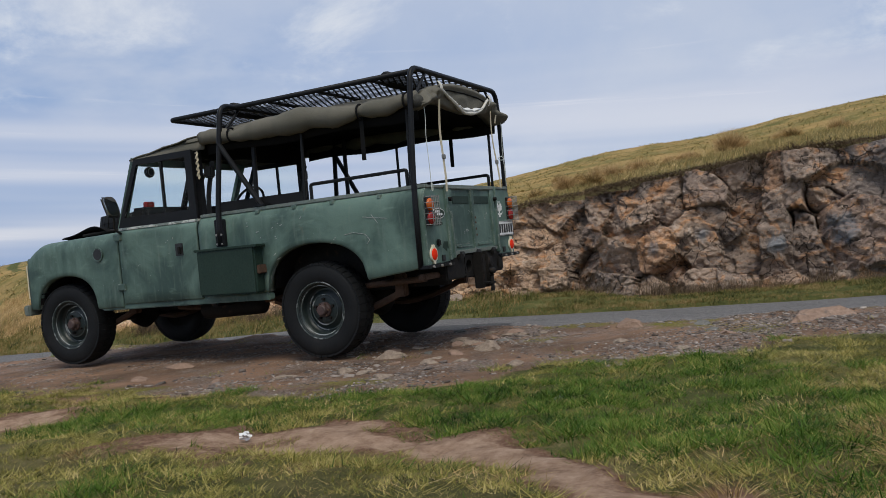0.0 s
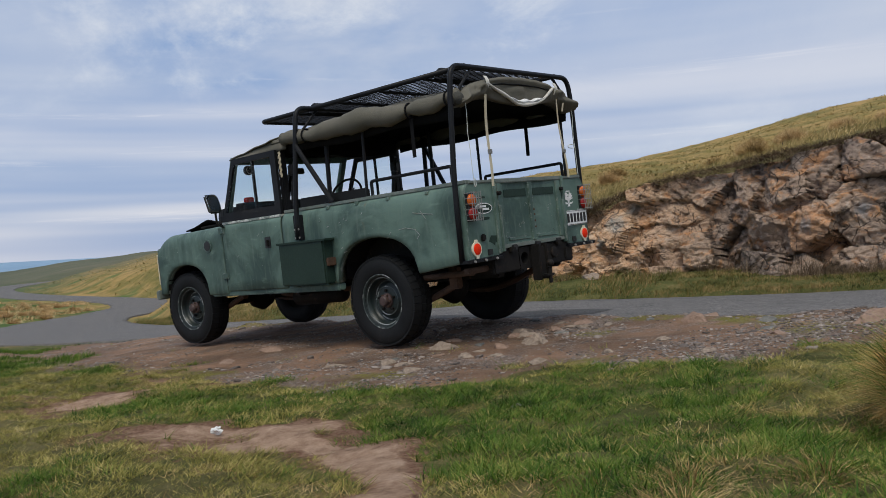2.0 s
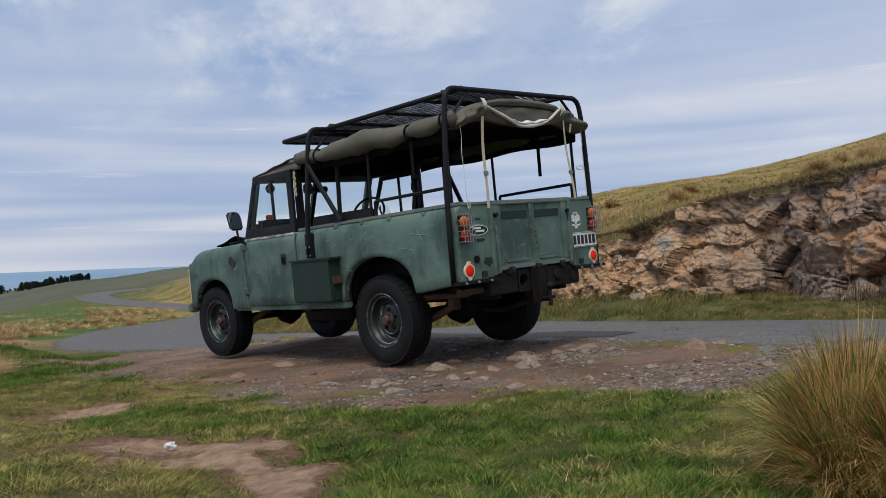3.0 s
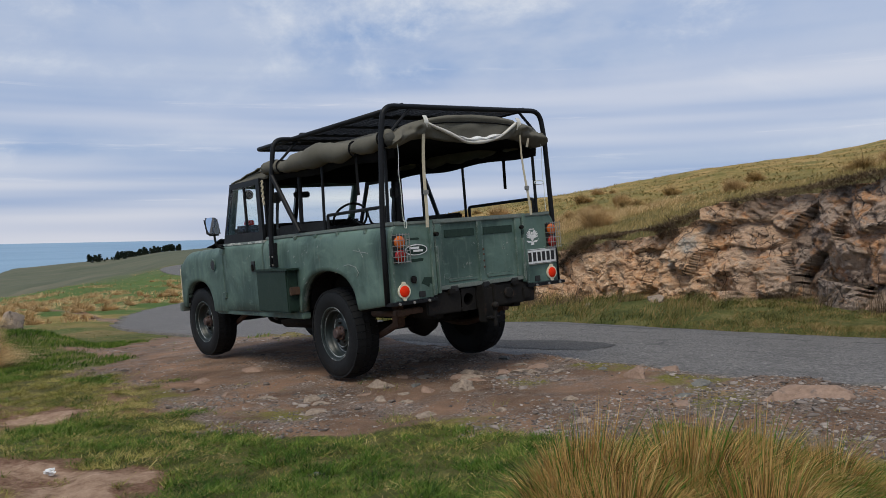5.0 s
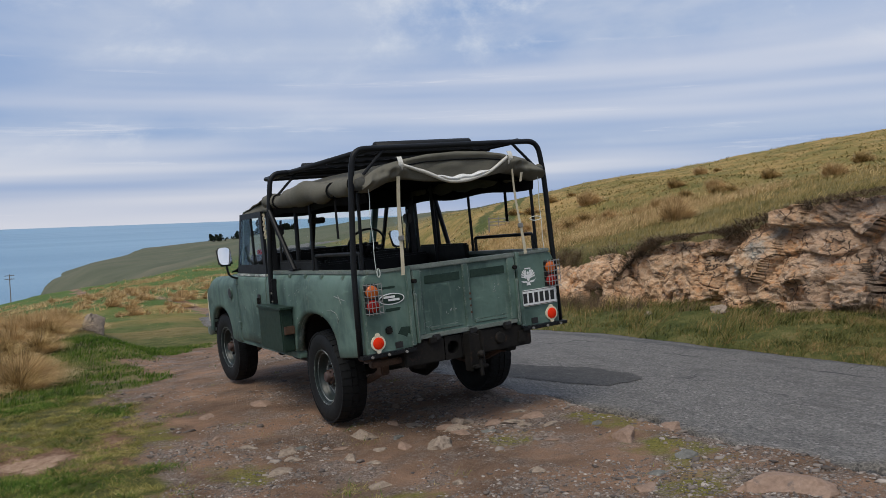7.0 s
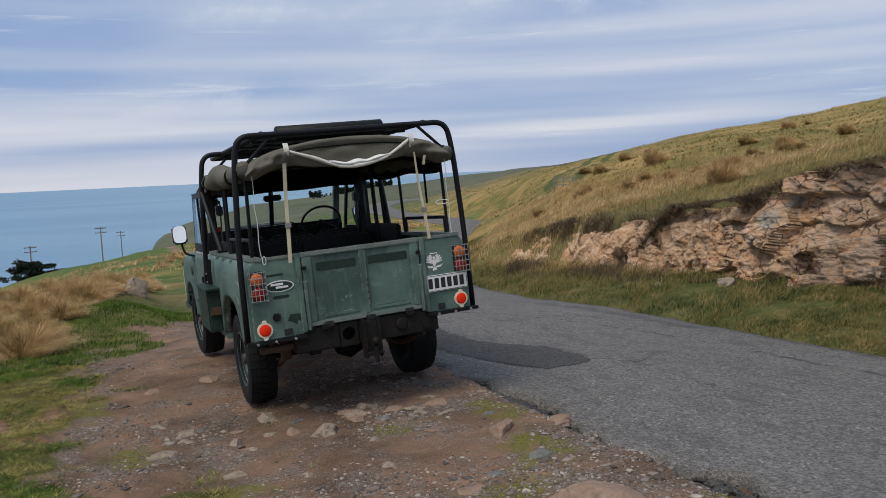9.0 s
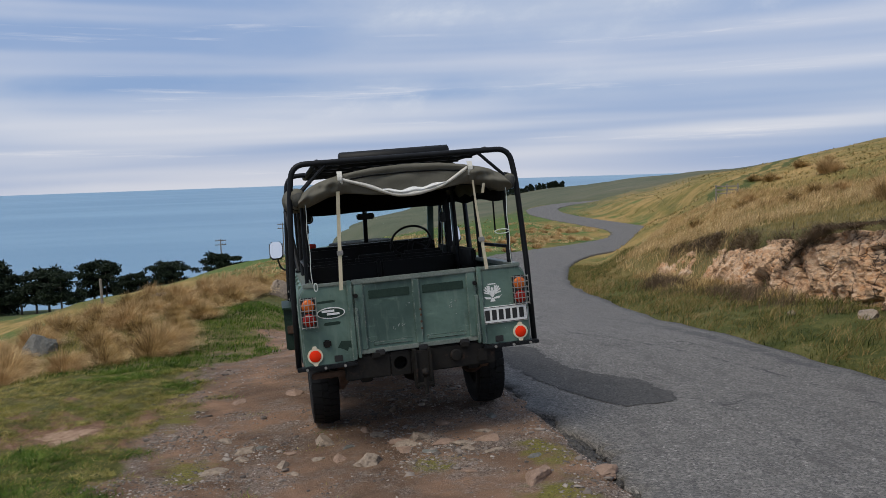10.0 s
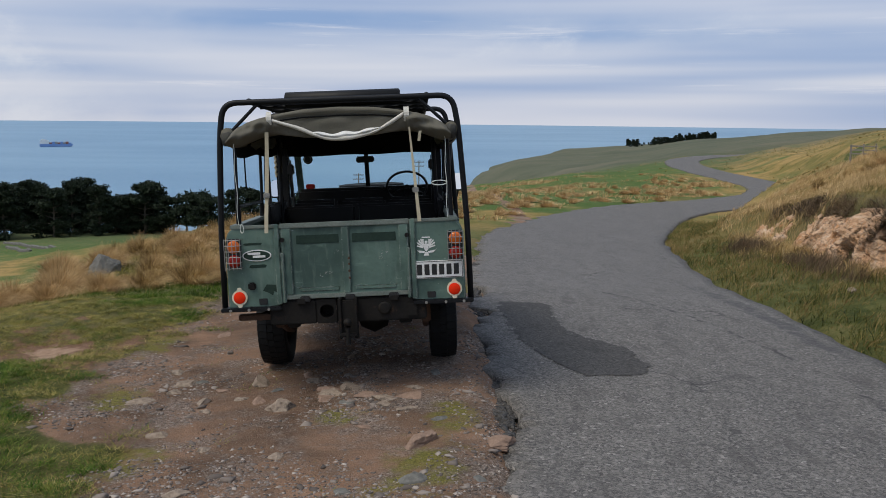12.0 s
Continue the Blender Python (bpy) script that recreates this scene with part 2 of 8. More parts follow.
    h = mix(nt, calc(nt, "MULTIPLY", crack, 0.9), h, (0.0, 0.0, 0.0))
    bump(nt, b, h, 1.0, 0.06)
    return m


def ground_material():
    """Turf, trodden earth and loose gravel, shared out by the masks laid on the sheet."""
    m, nt, b = fresh("turf_earth_and_gravel")
    v = coords(nt)
    at = lambda n: (lambda a: (setattr(a, "attribute_name", n), a.outputs["Fac"])[1])(nt.nodes.new("ShaderNodeAttribute"))
    gravel, dirt, dry, far = at("gravel"), at("dirt"), at("dry"), at("far")
    tuft = calc(nt, "ADD", calc(nt, "MULTIPLY", fuzz(nt, v, 2.3, 7, 0.68), 0.5), calc(nt, "ADD", calc(nt, "MULTIPLY", fuzz(nt, v, 19, 5, 0.7), 0.28), calc(nt, "MULTIPLY", fuzz(nt, v, 95, 3, 0.7), 0.22)))
    turf = ramp(nt, tuft, ((0.34, (0.030, 0.040, 0.012)), (0.46, (0.070, 0.083, 0.022)), (0.54, (0.130, 0.125, 0.040)), (0.64, (0.230, 0.190, 0.085))))
    straw = ramp(nt, tuft, ((0.34, (0.060, 0.055, 0.022)), (0.5, (0.15, 0.125, 0.05)), (0.66, (0.27, 0.215, 0.11))))
    edge = fuzz(nt, v, 3.0, 6, 0.7)
    spread = lambda mask, soft=0.3, amt=0.7: (lambda r: r)(fin(nt, calc(nt, "ADD", mask, calc(nt, "MULTIPLY", calc(nt, "SUBTRACT", edge, 0.5), amt)), 0.5 - soft / 2, 0.5 + soft / 2))
    col = mix(nt, spread(dry, 0.5, 0.9), turf, straw)
    hill = ramp(nt, fuzz(nt, v, 0.22, 9, 0.72), ((0.30, (0.090, 0.094, 0.028)), (0.44, (0.190, 0.158, 0.048)), (0.53, (0.310, 0.215, 0.076)), (0.66, (0.430, 0.280, 0.115))))
    pasture = ramp(nt, fuzz(nt, v, 0.10, 9, 0.70), ((0.3, (0.054, 0.100, 0.024)), (0.55, (0.087, 0.138, 0.035)), (0.67, (0.159, 0.155, 0.057)), (0.8, (0.295, 0.200, 0.099))))
    land_col = mix(nt, fin(nt, dry, 0.35, 0.65), pasture, hill)
    # clumps of tussock over the slopes
    clump = fuzz(nt, v, 0.9, 6, 0.75, 0.50, 0.66)
    land_col = mix(nt, calc(nt, "MULTIPLY", clump, 0.38), land_col, (0.34, 0.235, 0.105))
    land_col = mix(nt, calc(nt, "MULTIPLY", fuzz(nt, v, 1.7, 6, 0.75, 0.56, 0.66), 0.5), land_col, (0.060, 0.058, 0.024))
    # sheep country on the headland: olive greyed with distance, its haze painted in
    hazy_heath = ramp(nt, fuzz(nt, v, 0.018, 9, 0.72), ((0.3, (0.075, 0.085, 0.052)), (0.5, (0.108, 0.114, 0.072)), (0.7, (0.160, 0.145, 0.098))))
    land_col = mix(nt, at("away"), land_col, hazy_heath)
    col = mix(nt, far, col, land_col)
    # two wheel ruts that climb the hill from a gate
    xyz = nt.nodes.new("ShaderNodeSeparateXYZ")
    nt.links.new(v, xyz.inputs[0])
    px, py = calc(nt, "SUBTRACT", xyz.outputs[0], 16.6), calc(nt, "SUBTRACT", xyz.outputs[1], 24.8)
    along = calc(nt, "ADD", calc(nt, "MULTIPLY", px, 0.53), calc(nt, "MULTIPLY", py, 0.848))
    side = calc(nt, "SUBTRACT", calc(nt, "MULTIPLY", px, 0.848), calc(nt, "MULTIPLY", py, 0.53))
    side = calc(nt, "SUBTRACT", side, calc(nt, "MULTIPLY", calc(nt, "MULTIPLY", along, along), 0.0004))
    side = calc(nt, "ADD", side, calc(nt, "MULTIPLY", calc(nt, "SUBTRACT", fuzz(nt, v, 0.5, 5, 0.65), 0.5), 1.0))
    off = calc(nt, "ABSOLUTE", calc(nt, "SUBTRACT", calc(nt, "ABSOLUTE", side), calc(nt, "ADD", 0.7, calc(nt, "MULTIPLY", along, 0.007))))
    rut = fin(nt, calc(nt, "DIVIDE", off, calc(nt, "ADD", 0.30, calc(nt, "MULTIPLY", along, 0.004))), 1.15, 0.75)
    rut = calc(nt, "MULTIPLY", rut, calc(nt, "MULTIPLY", fin(nt, along, -1.0, 2.0), fin(nt, along, 170.0, 130.0)))
    col = mix(nt, calc(nt, "MULTIPLY", rut, 0.8), col, ramp(nt, fuzz(nt, v, 3, 5), ((0.3, (0.030, 0.050, 0.012)), (0.7, (0.075, 0.105, 0.028)))))
    earth = ramp(nt, fuzz(nt, v, 9, 8, 0.74), ((0.3, (0.210, 0.130, 0.085)), (0.48, (0.390, 0.255, 0.170)), (0.60, (0.500, 0.345, 0.240)), (0.75, (0.620, 0.470, 0.345))))
    ragged = calc(nt, "ADD", dirt, calc(nt, "MULTIPLY", calc(nt, "SUBTRACT", fuzz(nt, v, 13, 8, 0.72), 0.5), 1.1))
    loam = ramp(nt, fuzz(nt, v, 40, 6, 0.7), ((0.3, (0.110, 0.058, 0.036)), (0.5, (0.215, 0.120, 0.076)), (0.7, (0.330, 0.205, 0.138))))
    col = mix(nt, fin(nt, ragged, 0.14, 0.40), col, loam)
    col = mix(nt, fin(nt, ragged, 0.45, 0.80), col, earth)
    moss_at = at("moss")
    soil = ramp(nt, fuzz(nt, v, 1.3, 7, 0.66, None, None, 0.4), ((0.30, (0.084, 0.054, 0.037)), (0.46, (0.190, 0.118, 0.077)), (0.60, (0.305, 0.182, 0.116)), (0.72, (0.390, 0.250, 0.163))))
    peb = cells(nt, v, 62, "F1", "Color")
    chips = ramp(nt, calc(nt, "ADD", calc(nt, "MULTIPLY", peb, 0.6), calc(nt, "MULTIPLY", cells(nt, v, 150, "F1", "Color"), 0.4)), ((0.15, (0.064, 0.051, 0.043)), (0.45, (0.172, 0.137, 0.115)), (0.7, (0.320, 0.266, 0.226)), (0.95, (0.560, 0.482, 0.415))))
    where = fuzz(nt, v, 2.2, 7, 0.7, 0.45, 0.62)
    gcol = mix(nt, calc(nt, "MULTIPLY", where, 0.75), soil, chips)
    gcol = mix(nt, calc(nt, "MULTIPLY", fuzz(nt, v, 120, 3, 0.65, 0.58, 0.66), 0.65), gcol, (0.367, 0.282, 0.220))
    moss = calc(nt, "MULTIPLY", fin(nt, calc(nt, "ADD", moss_at, fuzz(nt, v, 5, 6, 0.7)), 0.85, 1.15), 0.85)
    gcol = mix(nt, moss, gcol, ramp(nt, fuzz(nt, v, 60, 4), ((0.3, (0.092, 0.096, 0.015)), (0.7, (0.264, 0.243, 0.049)))))
    col = mix(nt, spread(gravel, 0.2, 0.8), col, gcol)
    put(nt, b.inputs["Base Color"], col)
    b.inputs["Roughness"].default_value = 0.95
    b.inputs["Specular IOR Level"].default_value = 0.15
    h = mix(nt, 0.12, fuzz(nt, v, 34, 8, 0.75), cells(nt, v, 48))
    bump(nt, b, h, 0.9, 0.035)
    return m


def fin(nt, val, lo, hi):
    r = nt.nodes.new("ShaderNodeMapRange")
    r.interpolation_type = "SMOOTHSTEP"
    r.inputs["From Min"].default_value, r.inputs["From Max"].default_value = lo, hi
    put(nt, r.inputs[0], val)
    return r.outputs[0]


def asphalt_material(name, dark=1.0):
    m, nt, b = fresh(name)
    v = coords(nt)
    chip = cells(nt, v, 52, "F1", "Color")
    col = ramp(nt, chip, ((0.05, (0.020 * dark, 0.021 * dark, 0.022 * dark)), (0.5, (0.104 * dark, 0.100 * dark, 0.094 * dark)), (0.85, (0.208 * dark, 0.194 * dark, 0.180 * dark)), (1.0, (0.480 * dark, 0.450 * dark, 0.415 * dark))))
    worn = ramp(nt, fuzz(nt, coords(nt, (1, 0.22, 1)), 1.5, 7, 0.65), ((0.3, (0.088 * dark, 0.081 * dark, 0.076 * dark)), (0.5, (0.144 * dark, 0.132 * dark, 0.120 * dark)), (0.7, (0.207 * dark, 0.192 * dark, 0.176 * dark))))
    col = mix(nt, 0.28, col, worn)
    grit = fuzz(nt, v, 58, 4, 0.75, 0.48, 0.60)
    col = mix(nt, calc(nt, "MULTIPLY", grit, 0.55), col, (0.270 * dark, 0.244 * dark, 0.218 * dark))
    col = mix(nt, calc(nt, "MULTIPLY", fuzz(nt, coords(nt, (1, 0.4, 1)), 5, 7, 0.75, 0.50, 0.66), 0.6), col, (0.075 * dark, 0.068 * dark, 0.063 * dark))
    col = mix(nt, calc(nt, "MULTIPLY", fuzz(nt, v, 85, 3, 0.7, 0.56, 0.64), 0.7), col, (0.032 * dark, 0.029 * dark, 0.027 * dark))
    if dark > 0.8:
        n = nt.nodes.new("ShaderNodeTexVoronoi")
        n.feature = "DISTANCE_TO_EDGE"
        n.inputs["Scale"].default_value = 0.55
        warp = nt.nodes.new("ShaderNodeVectorMath"); warp.operation = "ADD"
        nz = nt.nodes.new("ShaderNodeTexNoise"); nz.inputs["Scale"].default_value = 1.6; nz.inputs["Detail"].default_value = 6
        nt.links.new(v, nz.inputs["Vector"]); nt.links.new(v, warp.inputs[0]); nt.links.new(nz.outputs["Color"], warp.inputs[1])
        nt.links.new(warp.outputs[0], n.inputs["Vector"])
        crack = fin(nt, n.outputs["Distance"], 0.008, 0.003)
        crack = calc(nt, "MULTIPLY", crack, fuzz(nt, v, 0.6, 3, 0.5, 0.55, 0.64))
        col = mix(nt, calc(nt, "MULTIPLY", crack, 0.75), col, (0.025, 0.024, 0.023))
        # long fine cracks and a tarry seam that run with the road
        lv = nt.nodes.new("ShaderNodeVectorMath"); lv.operation = "MULTIPLY"
        lv.inputs[1].default_value = (1.5, 0.22, 1.0)
        nt.links.new(warp.outputs[0], lv.inputs[0])
        n2 = nt.nodes.new("ShaderNodeTexVoronoi")
        n2.feature = "DISTANCE_TO_EDGE"
        n2.inputs["Scale"].default_value = 1.1
        nt.links.new(lv.outputs[0], n2.inputs["Vector"])
        c2 = calc(nt, "MULTIPLY", fin(nt, n2.outputs["Distance"], 0.020, 0.006), fuzz(nt, v, 1.1, 4, 0.6, 0.50, 0.62))
        col = mix(nt, calc(nt, "MULTIPLY", c2, 0.4), col, (0.040, 0.039, 0.038))
        sx = nt.nodes.new("ShaderNodeSeparateXYZ")
        nt.links.new(v, sx.inputs[0])
        wob = lambda scale, amt: calc(nt, "MULTIPLY", calc(nt, "SUBTRACT", fuzz(nt, v, scale, 6, 0.7), 0.5), amt)
        off = calc(nt, "ABSOLUTE", calc(nt, "SUBTRACT", calc(nt, "ADD", sx.outputs[0], wob(2.5, 0.35)), 4.42))
        seam = calc(nt, "MULTIPLY", fin(nt, off, 0.15, 0.07), calc(nt, "MULTIPLY", fuzz(nt, v, 3.0, 7, 0.75, 0.36, 0.56), calc(nt, "MULTIPLY", fin(nt, sx.outputs[1], 0.3, 1.0), fin(nt, sx.outputs[1], 7.0, 3.5))))
        col = mix(nt, calc(nt, "MULTIPLY", seam, 0.65), col, (0.052, 0.050, 0.054))
        yy = calc(nt, "MAXIMUM", calc(nt, "ADD", sx.outputs[1], 0.6), 0.0)
        bow = calc(nt, "SUBTRACT", 3.9, calc(nt, "MULTIPLY", calc(nt, "MULTIPLY", yy, yy), 0.045))
        gap = calc(nt, "ABSOLUTE", calc(nt, "SUBTRACT", calc(nt, "ADD", sx.outputs[0], wob(3.0, 0.30)), bow))
        line = calc(nt, "MULTIPLY", fin(nt, gap, 0.040, 0.012), calc(nt, "MULTIPLY", fuzz(nt, v, 2.4, 6, 0.7, 0.44, 0.56), fin(nt, sx.outputs[1], 5.5, 4.0)))
        col = mix(nt, calc(nt, "MULTIPLY", line, 0.8), col, (0.030, 0.030, 0.030))
    put(nt, b.inputs["Base Color"], col)
    b.inputs["Roughness"].default_value = 0.82
    b.inputs["Specular IOR Level"].default_value = 0.35
    bump(nt, b, mix(nt, 0.5, chip, fuzz(nt, v, 40, 4)), 0.9, 0.012)
    return m


def sea_material():
    m, nt, b = fresh("sea_water")
    v = coords(nt, (1, 1, 1))
    col = mix(nt, fuzz(nt, coords(nt, (0.3, 1, 1)), 0.006, 6, 0.6, 0.35, 0.7), (0.155, 0.278, 0.400), (0.208, 0.345, 0.462))
    put(nt, b.inputs["Base Color"], col)
    b.inputs["Roughness"].default_value = 0.42
    b.inputs["IOR"].default_value = 1.33
    bump(nt, b, fuzz(nt, coords(nt, (0.5, 1, 1)), 0.25, 8, 0.7), 0.5, 1.2)
    return m


def glass_material():
    m, nt, b = fresh("window_glass")
    b.inputs["Base Color"].default_value = (0.92, 0.97, 0.95, 1)
    b.inputs["Roughness"].default_value = 0.02
    b.inputs["IOR"].default_value = 1.12
    b.inputs["Transmission Weight"].default_value = 1.0
    return m


PAINT = paint_material()
ROCK = rock_material()
GROUND = ground_material()
ASPHALT = asphalt_material("worn_asphalt")
PATCH = asphalt_material("fresh_asphalt", 0.46)
SEA = sea_material()
GLASS = glass_material()
BLACK = surface("satin_black_tube", (0.007, 0.0075, 0.009), (0.014, 0.015, 0.017), 6, 0.45, 0.0, 90, 0.001, 0.2, (0.036, 0.021, 0.012), 11, (0.70, 0.76), spec=0.18)
CHASSIS = surface("sooty_black_steel", (0.007, 0.007, 0.007), (0.016, 0.014, 0.012), 5, 0.7, 0.0, 50, 0.002, 0.4, (0.050, 0.030, 0.020), 9, (0.58, 0.72), spec=0.2)
RUST = surface("rusty_steel", (0.045, 0.024, 0.015), (0.095, 0.052, 0.030), 8, 0.85, 0.0, 60, 0.003, 0.5)
RUBBER = surface("dusty_tyre_rubber", (0.006, 0.007, 0.008), (0.012, 0.013, 0.014), 7, 0.7, 0.0, 120, 0.001, 0.3, (0.022, 0.021, 0.019), 5, (0.56, 0.82), spec=0.22)
RIM = surface("dark_green_wheel_steel", (0.008, 0.014, 0.014), (0.018, 0.028, 0.026), 9, 0.42, 0.0, 70, 0.001, 0.3, (0.075, 0.085, 0.078), 12, (0.62, 0.74), spec=0.45)
RIMEDGE = surface("chipped_rim_edge", (0.020, 0.032, 0.030), (0.060, 0.075, 0.070), 11, 0.4, 0.1, 70, 0.001, 0.3, (0.30, 0.32, 0.31), 9, (0.50, 0.60), spec=0.5)
GALV = surface("dull_galvanised_capping", (0.112, 0.154, 0.133), (0.225, 0.245, 0.217), 7, 0.5, 0.25, 80, 0.001, 0.3, (0.525, 0.504, 0.476), 13, (0.68, 0.74))
WAIST = surface("scraped_white_rail", (0.15, 0.185, 0.165), (0.27, 0.30, 0.275), 6, 0.55, 0.1, 90, 0.001, 0.3, (0.60, 0.61, 0.57), 8, (0.50, 0.57))
CANVAS = surface("olive_canvas", (0.090, 0.088, 0.070), (0.165, 0.152, 0.122), 3.0, 0.92, 0.0, 260, 0.0012, 0.6, (0.222, 0.192, 0.167), 5, (0.66, 0.82), 0.2)
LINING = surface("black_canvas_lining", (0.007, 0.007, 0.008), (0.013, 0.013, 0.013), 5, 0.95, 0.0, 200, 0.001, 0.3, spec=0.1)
LOCKER = surface("dark_green_locker_paint", (0.015, 0.032, 0.024), (0.025, 0.045, 0.035), 5, 0.5, 0.0, 70, 0.001, 0.25, (0.075, 0.052, 0.024), 9, (0.72, 0.78), spec=0.2)
STRAP = surface("cream_webbing", (0.46, 0.40, 0.27), (0.58, 0.52, 0.38), 14, 0.9, 0.0, 220, 0.001, 0.5, (0.25, 0.20, 0.12), 16, (0.64, 0.78))
ROPE = surface("pale_cord", (0.52, 0.56, 0.52), (0.66, 0.70, 0.66), 30, 0.9, 0.0, 300, 0.001, 0.5)
CREAM = surface("cream_reflector_plate", (0.68, 0.60, 0.42), (0.76, 0.70, 0.55), 25, 0.5, 0.0, 90, 0.0004, 0.2)
REDLENS = surface("red_lens", (0.80, 0.022, 0.004), (0.90, 0.040, 0.006), 30, 0.75, 0.0, 260, 0.001, 0.1, spec=0.15)
DULLRED = surface("dull_red_lamp_lens", (0.26, 0.010, 0.008), (0.36, 0.018, 0.012), 30, 0.22, 0.0, 260, 0.001, 0.3)
ORANGE = surface("amber_lens", (0.52, 0.10, 0.012), (0.62, 0.15, 0.03), 30, 0.22, 0.0, 260, 0.001, 0.3)
BAND = surface("grubby_white_webbing", (0.50, 0.48, 0.42), (0.66, 0.64, 0.58), 12, 0.85, 0.0, 160, 0.001, 0.4)
WHITE = surface("chalky_white", (0.70, 0.70, 0.68), (0.80, 0.80, 0.78), 20, 0.5, 0.0, 120, 0.0004, 0.2)
INK = surface("black_ink", (0.012, 0.012, 0.013), (0.02, 0.02, 0.02), 20, 0.5, 0.0, 120, 0.0004, 0.1)
SEATS = surface("black_vinyl", (0.005, 0.005, 0.005), (0.010, 0.010, 0.010), 6, 0.55, 0.0, 130, 0.001, 0.4, spec=0.25)
WIRE = surface("grey_wire", (0.20, 0.20, 0.19), (0.34, 0.33, 0.31), 20, 0.5, 0.4, 90, 0.0004, 0.2)
BEDPAINT = surface("scratched_dark_green_bed", (0.030, 0.046, 0.038), (0.055, 0.070, 0.060), 5, 0.65, 0.0, 60, 0.002, 0.3)
MIRROR, _nt, _b = fresh("mirror_glass")
_b.inputs["Base Color"].default_value, _b.inputs["Metallic"].default_value, _b.inputs["Roughness"].default_value = (0.9, 0.9, 0.9, 1), 1.0, 0.03
TURF = blades("turf_blades", ((0.17, (0.038, 0.046, 0.012)), (0.42, (0.222, 0.215, 0.048)), (0.68, (0.430, 0.360, 0.108)), (0.98, (0.650, 0.520, 0.245))), clump=9.0)
LUSH = blades("lush_green_blades", ((0.15, (0.010, 0.030, 0.005)), (0.42, (0.058, 0.128, 0.012)), (0.70, (0.150, 0.225, 0.032)), (0.98, (0.400, 0.370, 0.110))), clump=7.0)
STRAW = blades("dry_tussock_blades", ((0.1, (0.150, 0.100, 0.042)), (0.4, (0.430, 0.280, 0.125)), (0.7, (0.680, 0.480, 0.240)), (1.0, (0.860, 0.680, 0.400))), clump=2.2)
BANK = blades("bank_grass_blades", ((0.1, (0.070, 0.070, 0.022)), (0.4, (0.215, 0.178, 0.058)), (0.7, (0.400, 0.290, 0.115)), (1.0, (0.620, 0.450, 0.215))), clump=2.0)
VERGE = blades("verge_blades", ((0.16, (0.014, 0.022, 0.006)), (0.36, (0.072, 0.088, 0.018)), (0.54, (0.180, 0.165, 0.046)), (0.72, (0.290, 0.200, 0.080)), (0.95, (0.460, 0.310, 0.145))), clump=2.6)
TUSSOCK = blades("golden_tussock_blades", ((0.15, (0.048, 0.032, 0.013)), (0.38, (0.240, 0.152, 0.056)), (0.58, (0.510, 0.345, 0.140)), (0.80, (0.730, 0.540, 0.260)), (1.0, (0.86, 0.70, 0.42))), clump=4.0)
RUSSET = blades("russet_tussock_blades", ((0.12, (0.070, 0.036, 0.012)), (0.32, (0.330, 0.180, 0.055)), (0.52, (0.600, 0.370, 0.125)), (0.75, (0.780, 0.550, 0.230)), (1.0, (0.88, 0.72, 0.40))), clump=4.0)
SCRUB = blades("dead_brown_scrub", ((0.1, (0.050, 0.034, 0.020)), (0.5, (0.135, 0.092, 0.055)), (0.9, (0.270, 0.185, 0.110))))
NEEDLES = blades("dark_conifer_foliage", ((0.1, (0.006, 0.011, 0.006)), (0.5, (0.013, 0.023, 0.011)), (0.9, (0.027, 0.039, 0.017))), 0.75, 0.12)
BARK = surface("grey_bark", (0.06, 0.048, 0.038), (0.13, 0.11, 0.09), 4, 0.9, 0.0, 30, 0.01, 0.6)
TIMBER = surface("weathered_grey_timber", (0.16, 0.14, 0.115), (0.30, 0.27, 0.23), 6, 0.9, 0.0, 40, 0.003, 0.5)

# ---- the lie of the land ----
def smooth(a, b, x):
    t = np.clip((x - a) / (b - a), 0, 1)
    return t * t * (3 - 2 * t)


def hash2(i, j, seed):
    h = (i.astype(np.int64) * 374761393 + j.astype(np.int64) * 668265263 + seed * 982451653) & 0x7FFFFFFF
    h = ((h ^ (h >> 13)) * 1274126177) & 0x7FFFFFFF
    return ((h ^ (h >> 16)) & 0xFFFFFF) / 0xFFFFFF


def value_noise(x, y, seed=0):
    i, j = np.floor(x), np.floor(y)
    u, v = x - i, y - j
    u, v = u * u * (3 - 2 * u), v * v * (3 - 2 * v)
    a, b = hash2(i, j, seed), hash2(i + 1, j, seed)
    c, d = hash2(i, j + 1, seed), hash2(i + 1, j + 1, seed)
    return (a * (1 - u) + b * u) * (1 - v) + (c * (1 - u) + d * u) * v - 0.5


def fbm(x, y, seed=0, octaves=4):
    s, amp = 0, 1.0
    for k in range(octaves):
        s = s + amp * value_noise(x * 2 ** k + 13.7 * k, y * 2 ** k - 7.1 * k, seed + k)
        amp *= 0.5
    return s


